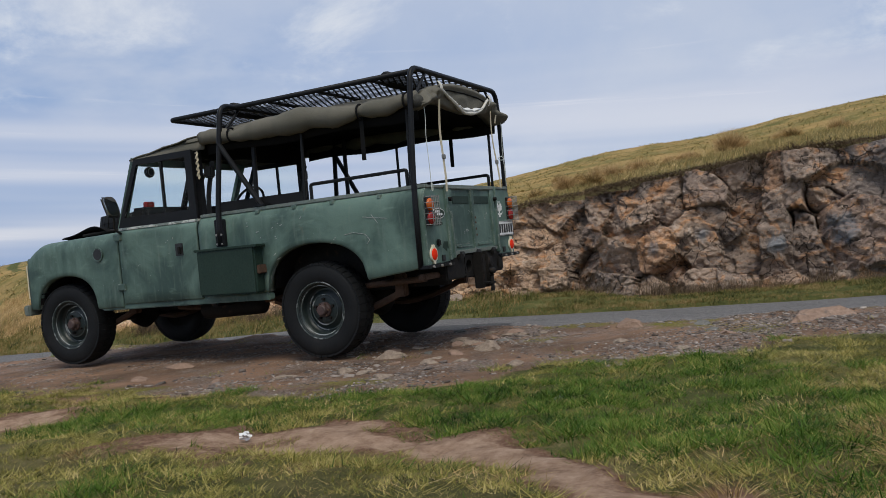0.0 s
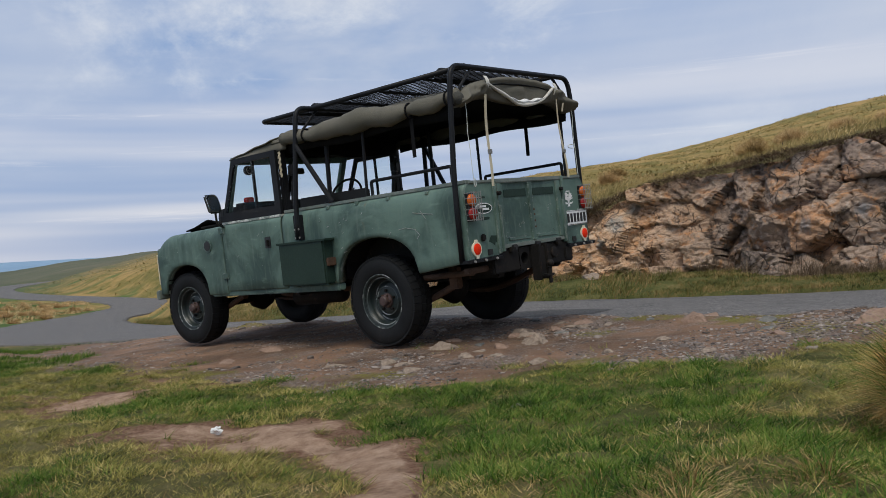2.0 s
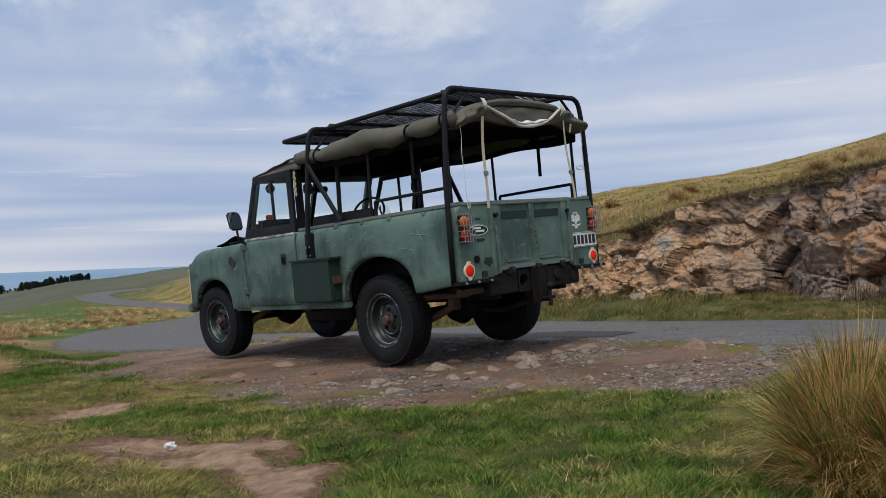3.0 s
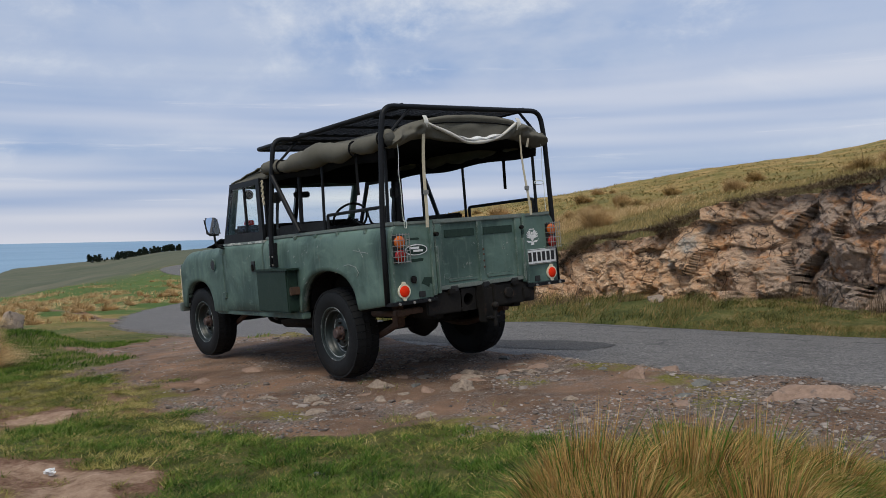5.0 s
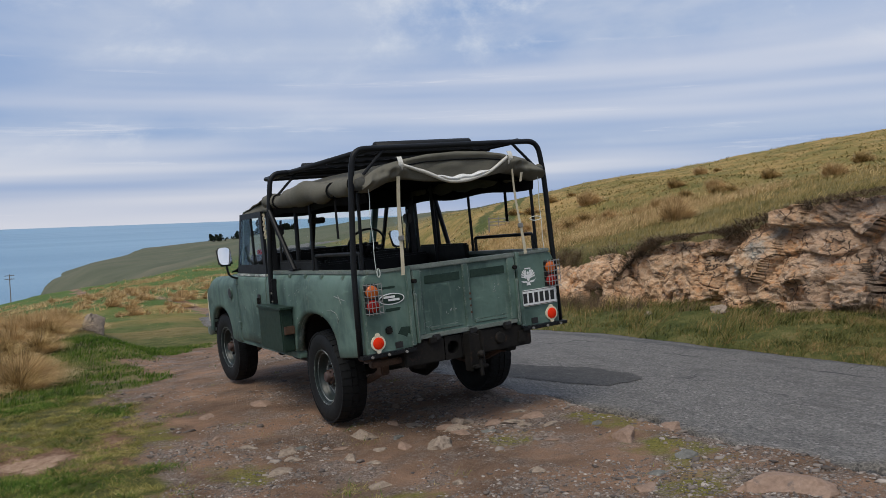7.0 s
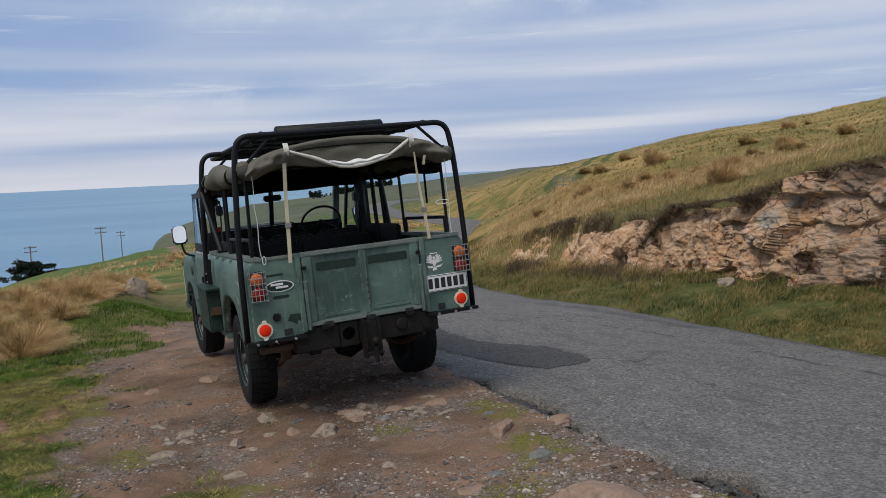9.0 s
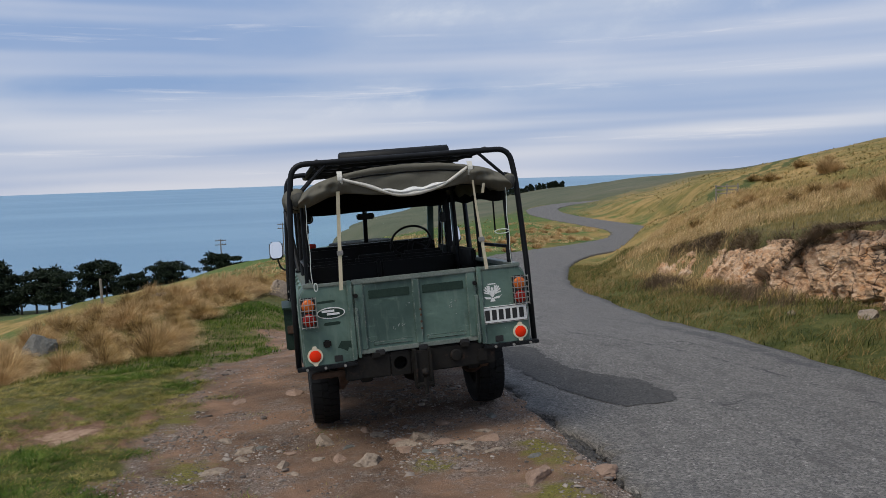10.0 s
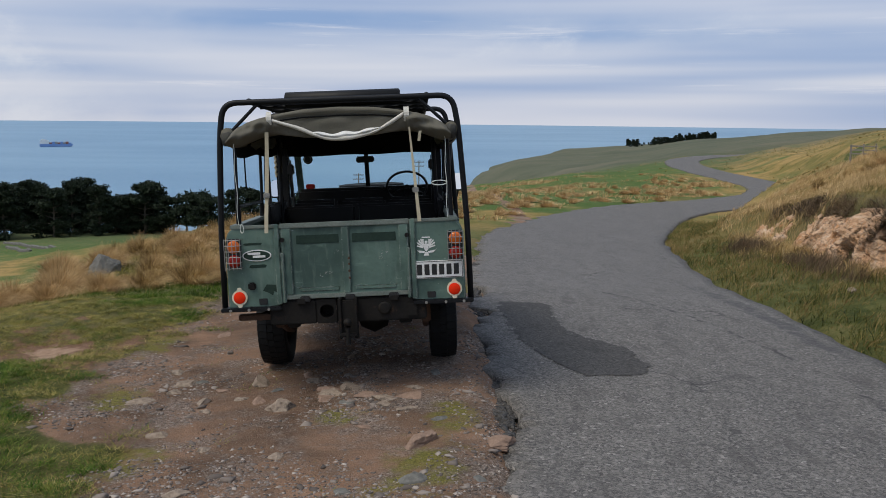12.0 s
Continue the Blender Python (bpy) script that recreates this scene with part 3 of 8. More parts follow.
# road: centre line x, y, z and half width
ROAD = [(2.3, -34, 2.0, 1.9), (2.6, -16, 1.0, 1.85), (2.75, -8, 0.47, 1.8), (2.85, -3, 0.13, 1.75), (2.87, 0, -0.03, 1.78), (2.95, 3.5, -0.2, 1.85),
        (3.2, 7, -0.53, 1.95), (3.7, 11, -0.86, 2.15), (4.5, 16.5, -1.28, 2.5), (6.0, 22, -1.68, 2.7), (8.6, 29, -2.1, 2.7), (12.6, 36.5, -2.5, 2.6),
        (18.5, 44, -2.95, 2.5), (25, 53, -3.3, 2.4), (29.5, 64, -3.6, 2.4), (31.5, 78, -3.85, 2.4), (32.5, 93, -3.95, 2.4), (35, 110, -4.0, 2.4),
        (41, 127, -4.1, 2.4), (53, 144, -4.2, 2.4), (75, 158, -4.3, 2.4), (110, 168, -4.4, 2.4)]


def spline(pts, n):
    """Catmull-Rom through the rows, n steps a span."""
    p = np.array(pts, float)
    p = np.vstack([2 * p[0] - p[1], p, 2 * p[-1] - p[-2]])
    t = (np.arange(n) / n)[:, None]
    out = []
    for k in range(1, len(p) - 2):
        a, b, c, d = p[k - 1:k + 3]
        out.append(0.5 * (2 * b + (c - a) * t + (2 * a - 5 * b + 4 * c - d) * t ** 2 + (3 * b - a - 3 * c + d) * t ** 3))
    return np.vstack(out + [p[-2:-1]])


ROAD_LINE = spline(ROAD, 16)


def road_near(x, y):
    """Distance from the road's centre line, its half width and level there."""
    best, half, lev = np.full(x.shape, 1e9), np.zeros(x.shape), np.zeros(x.shape)
    P = ROAD_LINE
    for k in range(0, len(P) - 4, 4):
        a, b = P[k], P[k + 4]
        d = b[:2] - a[:2]
        u = np.clip(((x - a[0]) * d[0] + (y - a[1]) * d[1]) / (d @ d), 0, 1)
        r = np.hypot(x - a[0] - u * d[0], y - a[1] - u * d[1])
        m = r < best
        best, half, lev = np.where(m, r, best), np.where(m, a[3] + u * (b[3] - a[3]), half), np.where(m, a[2] + u * (b[2] - a[2]), lev)
    return best, half, lev


# the slope angles of the far land, by bearing (from +y, clockwise) and distance from the lay-by
FAR_R = np.array([14, 20, 45, 90, 150, 300, 450, 600, 900, 1500])
FAR = [(-180, 2, 2, 3, 4, 4, 3, 3, 3, 2, -2), (-110, -5, -6, -8, -9, -9, -9, -6, -5, -3.2, -2), (-60, -9, -10, -10.5, -9.8, -8.6, -8.9, -6, -4.6, -3, -1.9),
       (-28, -12.0, -12.2, -11.2, -9.4, -7.5, -8.9, -6, -4.6, -3, -1.9), (-15, -10, -8.6, -7.3, -7.9, -7.6, -8.9, -6, -4.6, -3, -1.9),
       (-4, -9.5, -8.2, -6.0, -5.5, -6.6, -8.9, -6, -4.6, -3, -1.9), (1.4, -9.4, -8.3, -5.7, -4.7, -5.6, -8.9, -5.4, -4.3, -3, -1.9),
       (3.2, -9.4, -8.4, -5.6, -4.45, -5.3, -7, -3.9, -3.6, -3, -1.9), (5.8, -9.3, -8.4, -5.7, -4.1, -4.6, -5.0, -3.0, -2.7, -3, -1.9),
       (9, -9.3, -8.4, -5.8, -3.8, -3.6, -3.6, -2.9, -2.2, -2.05, -1.9), (13, -9.3, -8.4, -5.9, -3.7, -3.0, -2.8, -2.4, -2.0, -1.75, -1.9),
       (18, -9, -8, -5.8, -3.9, -2.5, -1.8, -1.5, -1.35, -1.2, -1.6), (23, -8, -6, -3.6, -2.4, -1.5, -1.0, -0.8, -0.75, -0.8, -1.6), (28, -5, -3, -1.2, -0.8, -0.5, -0.4, -0.4, -0.5, -0.6, -1.6),
       (40, -2, 0.4, 1.0, 1.3, 1.4, 1.3, 1.0, 0.5, 0, -1), (58, -1, 1.0, 2.7, 3.5, 3.75, 3.5, 2.5, 2, 1, 0), (75, 0, 1.8, 4.6, 6.1, 6.5, 6.1, 4.5, 4, 2, 0),
       (90, 0, 2.6, 6.0, 8.0, 8.5, 8.0, 6, 5, 3, 0), (120, 0, 3.5, 6.5, 8.4, 9, 8.6, 7, 6, 3, 0), (180, 2, 2, 3, 4, 4, 3, 3, 3, 2, -2)]
FAR_AZ = np.array([r[0] for r in FAR])
FAR_Z = np.array([[2.1 + d * math.tan(radians(e)) for d, e in zip(FAR_R, r[1:])] for r in FAR])


def far_land(x, y):
    dx, dy = x - 0.6, y + 6.75
    r, az = np.maximum(np.hypot(dx, dy), 14), np.degrees(np.arctan2(dx, dy))
    q = np.log(np.minimum(r, 1499))
    lr = np.log(FAR_R)
    k = np.clip(np.searchsorted(lr, q) - 1, 0, len(lr) - 2)
    t = (q - lr[k]) / (lr[k + 1] - lr[k])
    t = t * t * (3 - 2 * t) * 0.5 + t * 0.5
    i = np.clip(np.searchsorted(FAR_AZ, az) - 1, 0, len(FAR_AZ) - 2)
    s = (az - FAR_AZ[i]) / (FAR_AZ[i + 1] - FAR_AZ[i])
    s = s * s * (3 - 2 * s) * 0.5 + s * 0.5
    z = lambda a, b: FAR_Z[a, b]
    return (z(i, k) * (1 - t) + z(i, k + 1) * t) * (1 - s) + (z(i + 1, k) * (1 - t) + z(i + 1, k + 1) * t) * s


def road_level(y):
    return np.interp(y, ROAD_LINE[:, 1], ROAD_LINE[:, 2])


def bank_top(y):
    return np.interp(y, [-30, -9, -4.5, -2.7, -0.6, 0.5, 1.2, 2, 2.6, 3.2, 4.2, 5.6, 7, 8.2, 10.2, 12.2, 14, 16, 21, 30], [3.6, 2.9, 2.35, 2.25, 1.95, 1.82, 1.72, 1.56, 1.36, 1.18, 1.06, 0.90, 0.72, 0.60, 0.42, 0.18, -0.15, -0.5, -1.0, -1.7])


def face_lean(y):
    """How far the cutting leans back for each metre of height."""
    return np.interp(y, [3, 6, 9, 13], [0.16, 0.30, 0.75, 1.0])


def face_x(y):
    return np.interp(y, [-30, -6, -3, -1.5, 0, 0.9, 1.6, 2.6, 4.2, 6.5, 8.6, 10.5, 13, 16.5, 22, 30], [8.0, 8.0, 7.75, 7.55, 7.35, 7.6, 7.2, 6.95, 7.0, 7.05, 7.2, 7.5, 7.9, 8.6, 11.2, 17])


def land(x, y, rough=True):
    zr = road_level(y)
    # lay-by and its left-hand fall
    lean = np.where(x < 1.0, 0.05 + 0.0484 * np.maximum(x, -1.6), 0)
    lean = np.where(x >= 0.7, (0.05 + 0.0484 * np.minimum(x, 1.0)) * (1 - smooth(0.7, 1.4, x + 0.35 * fbm(x * 2.3, y * 2.3, 23, 4))), lean)
    # loose ridge of rubble thrown up along the asphalt's edge
    lean = lean + (0.026 + 0.05 * fbm(x * 2, y * 2, 17, 3)) * np.exp(-((x - 0.97 - 0.10 * fbm(y * 1.7, y * 0 + 3, 19, 3)) / 0.13) ** 2)
    lean = lean * smooth(9, 4, y) * smooth(-9, -5, y)
    left = np.maximum(-x - 3.6, 0)
    z = zr + lean + 0.02 - 0.16 * left ** 1.15 * smooth(-3, 6, y) - 0.05 * left * (1 - smooth(-3, 6, y))
    # verge, bank and the hill behind it
    re = np.interp(y, ROAD_LINE[:, 1], ROAD_LINE[:, 0] + ROAD_LINE[:, 3])
    fx, top = face_x(y), bank_top(y)
    foot = zr + 0.02 + 0.16 * smooth(0.2, 1.6, x - re)
    foot = np.where(y < 1, foot - 0.14 * smooth(1, -1, y) * smooth(0.2, 1.4, x - re), foot)
    rocky = smooth(-7, -5.5, y) * smooth(16.5, 13.5, y)
    back = np.maximum(0.45, 1.2 * face_lean(y) * (top - foot))
    deep = 0.35 * smooth(2.6, 1.6, y)
    rise = smooth(fx - 0.55 + (0.93 + deep) * rocky, fx + 0.40 * (1 - rocky) + (0.38 + back + deep) * rocky, x + 0.22 * (1 - rocky) * fbm(x * 0.9, y * 0.9, 5, 3))
    bank = foot * (1 - rise) + (top + 0.16 * np.maximum(x - fx - 0.3, 0) - 0.012 * np.maximum(x - fx - 3, 0)) * rise
    z = np.where(x > re - 0.3, np.maximum(z * smooth(re + 0.5, re - 0.3, x) + bank * smooth(re - 0.3, re + 0.5, x), -60), z)
    r = np.hypot(x - 0.6, y + 6.75)
    w = smooth(16, 40, r)
    z = z * (1 - w) + far_land(x, y) * w
    z = z + 0.36 * smooth(-0.5, -1.7, x) * smooth(-8.0, -4.5, x) * smooth(4.5, 9.0, y) * smooth(20, 14, y)
    d, half, lev = road_near(x, y)
    wide = np.interp(r, [14, 24, 45, 90], [0.35, 0.6, 3.0, 6.5])
    z = np.where(r > 14, z + (lev - z) * smooth(half + 0.3 + wide, half + 0.2, d), z)
    if rough:
        off = smooth(half - 0.2, half + 1.2, d)
        z = z + off * (0.05 * fbm(x * 0.7, y * 0.7, 11, 4) + 0.030 * fbm(x * 4.5, y * 4.5, 21, 3)) * smooth(1.2, 2.4, np.hypot(x, (y - 1.2) * 0.5))
        z = z + 0.012 * fbm(x * 6, y * 6, 31, 3) * smooth(0.1, 0.5, half * 0 + np.abs(x - 0.0)) * (d > half)
        z = z + smooth(30, 160, r) * off * (1.6 * fbm(x * 0.02, y * 0.02, 41, 5)) + smooth(12, 40, r) * off * 0.35 * fbm(x * 0.22, y * 0.22, 51, 4)
        # trodden hollows
        z = z - 0.05 * np.exp(-(((x + 3.25) / 0.38) ** 2 + ((y - 0.5) / 0.7) ** 2)) - 0.05 * np.exp(-(((x + 3.4) / 0.35) ** 2 + ((y + 2.3) / 0.8) ** 2))
    return z - smooth(0.22, 0.0, d - half) * (0.06 + 0.04 * smooth(9, 5, y) * smooth(2.4, 3.4, x))


def land_at(x, y):
    return float(land(np.array([float(x)]), np.array([float(y)]))[0])


def gravel_mask(x, y):
    edge = np.interp(y, [-12, -6, -4.6, -3.6, -2.6, -1.2, 0.4, 2.6, 5, 7.5, 9, 10.5, 13, 18], [0.9, 0.4, -0.3, -0.85, -1.3, -2.0, -2.2, -2.05, -1.75, -1.05, 0.1, 1.2, 2.2, 3.6])
    return smooth(-0.75, 0.75, x - edge + 0.9 * fbm(x * 1.4, y * 1.4, 151, 4)) * smooth(4.9, 4.0, x)


def dirt_mask(x, y):
    w = 1.3 * fbm(x * 3.4, y * 3.4, 61, 5)
    # a trodden path, then three worn hollows
    best = np.full(np.shape(x), -9.0)
    for (x0, y0, r0), (x1, y1, r1) in zip(TRACK, TRACK[1:]):
        r0, r1 = 1.15 * r0, 1.15 * r1
        dx, dy = x1 - x0, y1 - y0
        u = np.clip(((x - x0) * dx + (y - y0) * dy) / (dx * dx + dy * dy), 0, 1)
        best = np.maximum(best, 0.8 - 0.9 * np.hypot(x - x0 - u * dx, y - y0 - u * dy) / (r0 + u * (r1 - r0)))
    for a, b, c, d in ((-3.15, 0.98, 0.52, 0.66), (-2.82, 0.45, 0.52, 0.66), (-3.22, -1.75, 0.34, 0.62), (-4.38, -2.38, 0.16, 0.12)):
        best = np.maximum(best, 0.40 - 0.7 * np.hypot((x - a) / c, (y - b) / d))
    return np.clip(0.5 + 0.8 * (best + w), 0, 1)


TRACK = [(-3.28, -1.2, 0.05), (-3.14, -1.55, 0.11), (-3.22, -1.9, 0.15), (-3.20, -2.25, 0.13), (-3.28, -2.5, 0.10), (-3.55, -2.92, 0.09), (-3.9, -3.2, 0.12), (-4.2, -3.42, 0.16), (-4.7, -3.6, 0.2)]


def moss_mask(x, y):
    spots = ((0.55, -2.45, 0.35, 0.5), (-0.05, -1.5, 0.3, 0.3), (0.75, -1.5, 0.3, 0.5), (0.1, -3.1, 0.4, 0.35), (-1.2, -2.2, 0.4, 0.5), (-1.75, -0.9, 0.35, 0.5), (-2.0, 1.0, 0.3, 0.9), (0.9, 4.5, 0.5, 2.0), (0.95, -3.9, 0.3, 0.4))
    return np.minimum(0.6, sum(0.6 * np.exp(-((x - a) / c) ** 2 - ((y - b) / d) ** 2) for a, b, c, d in spots))


def dry_mask(x, y):
    d, half, lev = road_near(x, y)
    m = 0.45 + 0.5 * fbm(x * 0.35, y * 0.35, 71, 4)
    m = m + 0.4 * smooth(7.6, 8.6, x) * smooth(30, 8, y) + 0.18 * smooth(9, 14, x) * smooth(60, 30, y)
    r = np.hypot(x - 0.6, y + 6.75)
    az = np.degrees(np.arctan2(x - 0.6, y + 6.75))
    m = m - 0.28 * smooth(4.4, 5.2, x) * smooth(7.4, 6.6, x) * smooth(14, 9, y)
    m = m - 0.55 * smooth(35, 60, r) * smooth(17, 12, az) * smooth(170, 120, r) * (0.25 + 0.75 * smooth(-6, 0, az)) - 0.4 * smooth(95, 120, r) * smooth(-12, -18, az) * smooth(190, 160, r) + 0.40 * smooth(17, 27, az) * smooth(20, 32, r)
    m = m + 0.06 * smooth(150, 300, r) + 0.22 * smooth(-4, -10, az) * smooth(14, 30, r) * smooth(110, 95, r)
    return np.clip(m, 0, 1)


def rut_mask(x, y):
    """Two wheel ruts that climb the hill from a gate."""
    ux, uy = 0.53, 0.848
    along, side = (x - 16.6) * ux + (y - 24.8) * uy, (x - 16.6) * uy - (y - 24.8) * ux
    side = np.abs(side - 0.0004 * along ** 2) - 0.7 - 0.007 * along
    return smooth(-1, 1.5, along) * smooth(170, 130, along) * np.exp(-(side / (0.6 + 0.007 * np.abs(along))) ** 2)


def sheet(name, verts, faces, material, smooth_shade=True):
    me = bpy.data.meshes.new(name)
    verts = np.asarray(verts, np.float32)
    faces = np.asarray(faces, np.int32)
    n = faces.shape[1]
    me.vertices.add(len(verts))
    me.vertices.foreach_set("co", verts.ravel())
    me.loops.add(faces.size)
    me.loops.foreach_set("vertex_index", faces.ravel())
    me.polygons.add(len(faces))
    me.polygons.foreach_set("loop_start", np.arange(len(faces), dtype=np.int32) * n)
    me.update(calc_edges=True)
    if smooth_shade:
        me.polygons.foreach_set("use_smooth", np.ones(len(faces), bool))
    me.materials.append(material)
    return me


def grid_faces(rows, cols, wrap=False):
    i, j = np.meshgrid(np.arange(rows - 1), np.arange(cols if wrap else cols - 1), indexing="ij")
    a, b = i * cols + j, i * cols + (j + 1) % cols
    return np.stack([a, b, b + cols, a + cols], -1).reshape(-1, 4)


def make_ground():
    az = np.radians(np.concatenate([np.arange(-62, 126, 0.45), np.arange(126, 298, 3.5)]))
    r = np.concatenate([[0.02], 0.35 * 1.0165 ** np.arange(512)])
    R, A = np.meshgrid(r, az, indexing="ij")
    x, y = -2.0 + R * np.sin(A), -6.0 + R * np.cos(A)
    x, y = x.ravel(), y.ravel()
    z = np.maximum(land(x, y), -60)
    me = sheet("ground", np.stack([x, y, z], 1), grid_faces(len(r), len(az), True)[:, ::-1], GROUND)
    far = smooth(14, 34, np.hypot(x, y + 6))
    for n, v in (("gravel", gravel_mask(x, y)), ("dirt", dirt_mask(x, y)), ("dry", dry_mask(x, y)), ("moss", moss_mask(x, y)),  ("far", far), ("away", smooth(95, 190, np.hypot(x, y + 6)) * smooth(50, 30, np.degrees(np.arctan2(x - 0.6, y + 6.75))))):
        me.attributes.new(n, "FLOAT", "POINT").data.foreach_set("value", v.astype(np.float32))
    return tagged(new("ground", me), "grassy hillside with a gravel lay-by above the sea", "ground", kind="structure")


make_ground()


def make_road():
    P = spline(ROAD, 90)
    d = np.gradient(P[:, :2], axis=0)
    d /= np.linalg.norm(d, axis=1)[:, None]
    nrm = np.stack([d[:, 1], -d[:, 0]], 1)
    s = np.concatenate([[0], np.cumsum(np.linalg.norm(np.diff(P[:, :2], axis=0), axis=1))])
    cols = np.array([-1.0, -0.999, -0.9, -0.6, -0.3, 0, 0.3, 0.6, 0.9, 0.999, 1.0])
    V = np.zeros((len(P), len(cols), 3))
    rag = 0.24 * fbm(s * 1.3, s * 0, 81, 5) + 0.17 * fbm(s * 5, s * 0, 83, 4)
    rag2 = 0.10 * fbm(s * 1.1, s * 0 + 50, 85, 4)
    for c, q in enumerate(cols):
        w = P[:, 3] + np.where(q < 0, rag, rag2)
        V[:, c, :2] = P[:, :2] + nrm * (q * w)[:, None]
        V[:, c, 2] = P[:, 2] + 0.035 - 0.02 * q * q - 0.035 * q * smooth(9, 5, P[:, 1]) - (0.09 if abs(q) == 1 else 0) + 0.006 * fbm(V[:, c, 0] * 1.2, V[:, c, 1] * 1.2, 87, 3)
    me = sheet("road", V.reshape(-1, 3), grid_faces(len(P), len(cols)), ASPHALT)
    tagged(new("road", me), "narrow worn asphalt road with a crumbling edge", "road", kind="structure")


make_road()


def road_top(x, y):
    """Height of the asphalt: crown, fall and slight waves."""
    d, half, lev = road_near(x, y)
    q = d / half * np.where(x < np.interp(y, ROAD_LINE[:, 1], ROAD_LINE[:, 0]), -1, 1)
    return lev + 0.035 - 0.02 * q * q - 0.035 * q * smooth(9, 5, y) + 0.006 * fbm(x * 1.2, y * 1.2, 87, 3)


def make_patch():
    """A dark repair whose ragged rim frays into the chippings round it."""
    rim = [(1.36, 3.1), (1.62, 3.05), (1.9, 2.9), (1.94, 2.1), (1.95, 1.45), (2.15, 1.05), (2.38, 0.72), (2.42, 0.3), (2.42, 0.02), (2.28, -0.24), (2.05, -0.3), (1.8, -0.26), (1.64, 0.15), (1.5, 0.67), (1.42, 1.2), (1.37, 1.8)]
    P = spline([(*p, 0) for p in rim + rim[:1]], 8)
    gx, gy = np.meshgrid(np.arange(1.2, 2.62, 0.02), np.arange(-0.5, 3.3, 0.02), indexing="ij")
    cx, cy = gx[:-1, :-1] + 0.01, gy[:-1, :-1] + 0.01
    cx, cy = cx + 0.10 * fbm(cx * 6, cy * 6, 181, 4), cy + 0.10 * fbm(cx * 6 + 7, cy * 6, 183, 4)
    inside = np.zeros(cx.shape, bool)
    for (x0, y0, _), (x1, y1, _) in zip(P, P[1:]):
        hit = ((y0 > cy) != (y1 > cy)) & (cx < x0 + (x1 - x0) * (cy - y0) / (y1 - y0 + 1e-9))
        inside ^= hit
    z = road_top(gx, gy) + 0.004
    f = grid_faces(*gx.shape)[inside.ravel()]
    used, f2 = np.unique(f, return_inverse=True)
    me = sheet("asphalt_patch", np.stack([gx.ravel(), gy.ravel(), z.ravel()], 1)[used], f2.reshape(f.shape), PATCH)
    tagged(new("asphalt_patch", me), "dark repair patch in the asphalt road", "road patch", kind="structure")


make_patch()
sea_v = [(4700 * math.sin(radians(a)), 4700 * math.cos(radians(a)), -36.0) for a in range(0, 360, 5)]
sea_me = bpy.data.meshes.new("water")
sea_me.from_pydata(sea_v, [], [list(range(len(sea_v)))[::-1]])
sea_me.materials.append(SEA)
tagged(new("water", sea_me), "calm blue-grey sea under an overcast sky", "sea", kind="structure")

# ---- building blocks for things ----
def part(name, bm, material, parent=None, label="", smooth_shade=False):
    me = bpy.data.meshes.new(name)
    bmesh.ops.recalc_face_normals(bm, faces=bm.faces)
    bm.to_mesh(me)
    bm.free()
    for mt in (material if isinstance(material, (list, tuple)) else [material]):
        me.materials.append(mt)
    if smooth_shade:
        for p in me.polygons:
            p.use_smooth = True
    ob = new(name, me)
    if parent:
        ob.parent = parent
    return tagged(ob, label)


def box(bm, x0, x1, y0, y1, z0, z1, bev=0.0, seg=2):
    vs = [bm.verts.new((x, y, z)) for x in (x0, x1) for y in (y0, y1) for z in (z0, z1)]
    fs = [bm.faces.new([vs[i] for i in q]) for q in ((0, 1, 3, 2), (4, 6, 7, 5), (0, 4, 5, 1), (2, 3, 7, 6), (0, 2, 6, 4), (1, 5, 7, 3))]
    if bev:
        es = list({e for f in fs for e in f.edges})
        bmesh.ops.bevel(bm, geom=es, offset=bev, segments=seg, affect="EDGES", clamp_overlap=True)
    return bm


def boxed(*a, **k):
    return box(bmesh.new(), *a, **k)


def tube(bm, pts, r, n=10, flat=1.0, cap=True):
    """A round bar along the points; r may be one radius or one for each point."""
    P = [Vector(p) for p in pts]
    rr = [float(v) for v in r] if isinstance(r, (list, tuple)) else [float(r)] * len(P)
    rings, ref = [], None
    for k, p in enumerate(P):
        d = (P[min(k + 1, len(P) - 1)] - P[max(k - 1, 0)]).normalized()
        if ref is None:
            ref = d.orthogonal().normalized()
        ref = (ref - d * ref.dot(d)).normalized()
        side = d.cross(ref)
        rings.append([bm.verts.new(p + rr[k] * (math.cos(a) * ref + flat * math.sin(a) * side)) for a in (2 * math.pi * i / n for i in range(n))])
    for a, b in zip(rings, rings[1:]):
        for i in range(n):
            bm.faces.new((a[i], a[(i + 1) % n], b[(i + 1) % n], b[i]))
    if cap:
        bm.faces.new(rings[0][::-1])
        bm.faces.new(rings[-1])
    return bm


def tubed(pts, r, n=10, flat=1.0):
    return tube(bmesh.new(), pts, r, n, flat)


def bend(pts, r, n=5):
    """Round the corners of a line of points by the radius r."""
    P = [Vector(p) for p in pts]
    out = [P[0]]
    for a, b, c in zip(P, P[1:], P[2:]):
        u, v = (a - b).normalized(), (c - b).normalized()
        k = min(r, (a - b).length * 0.49, (c - b).length * 0.49)
        s, e = b + u * k, b + v * k
        for i in range(n + 1):
            t = i / n
            out.append((1 - t) ** 2 * s + 2 * t * (1 - t) * b + t * t * e)
    return out + [P[-1]]


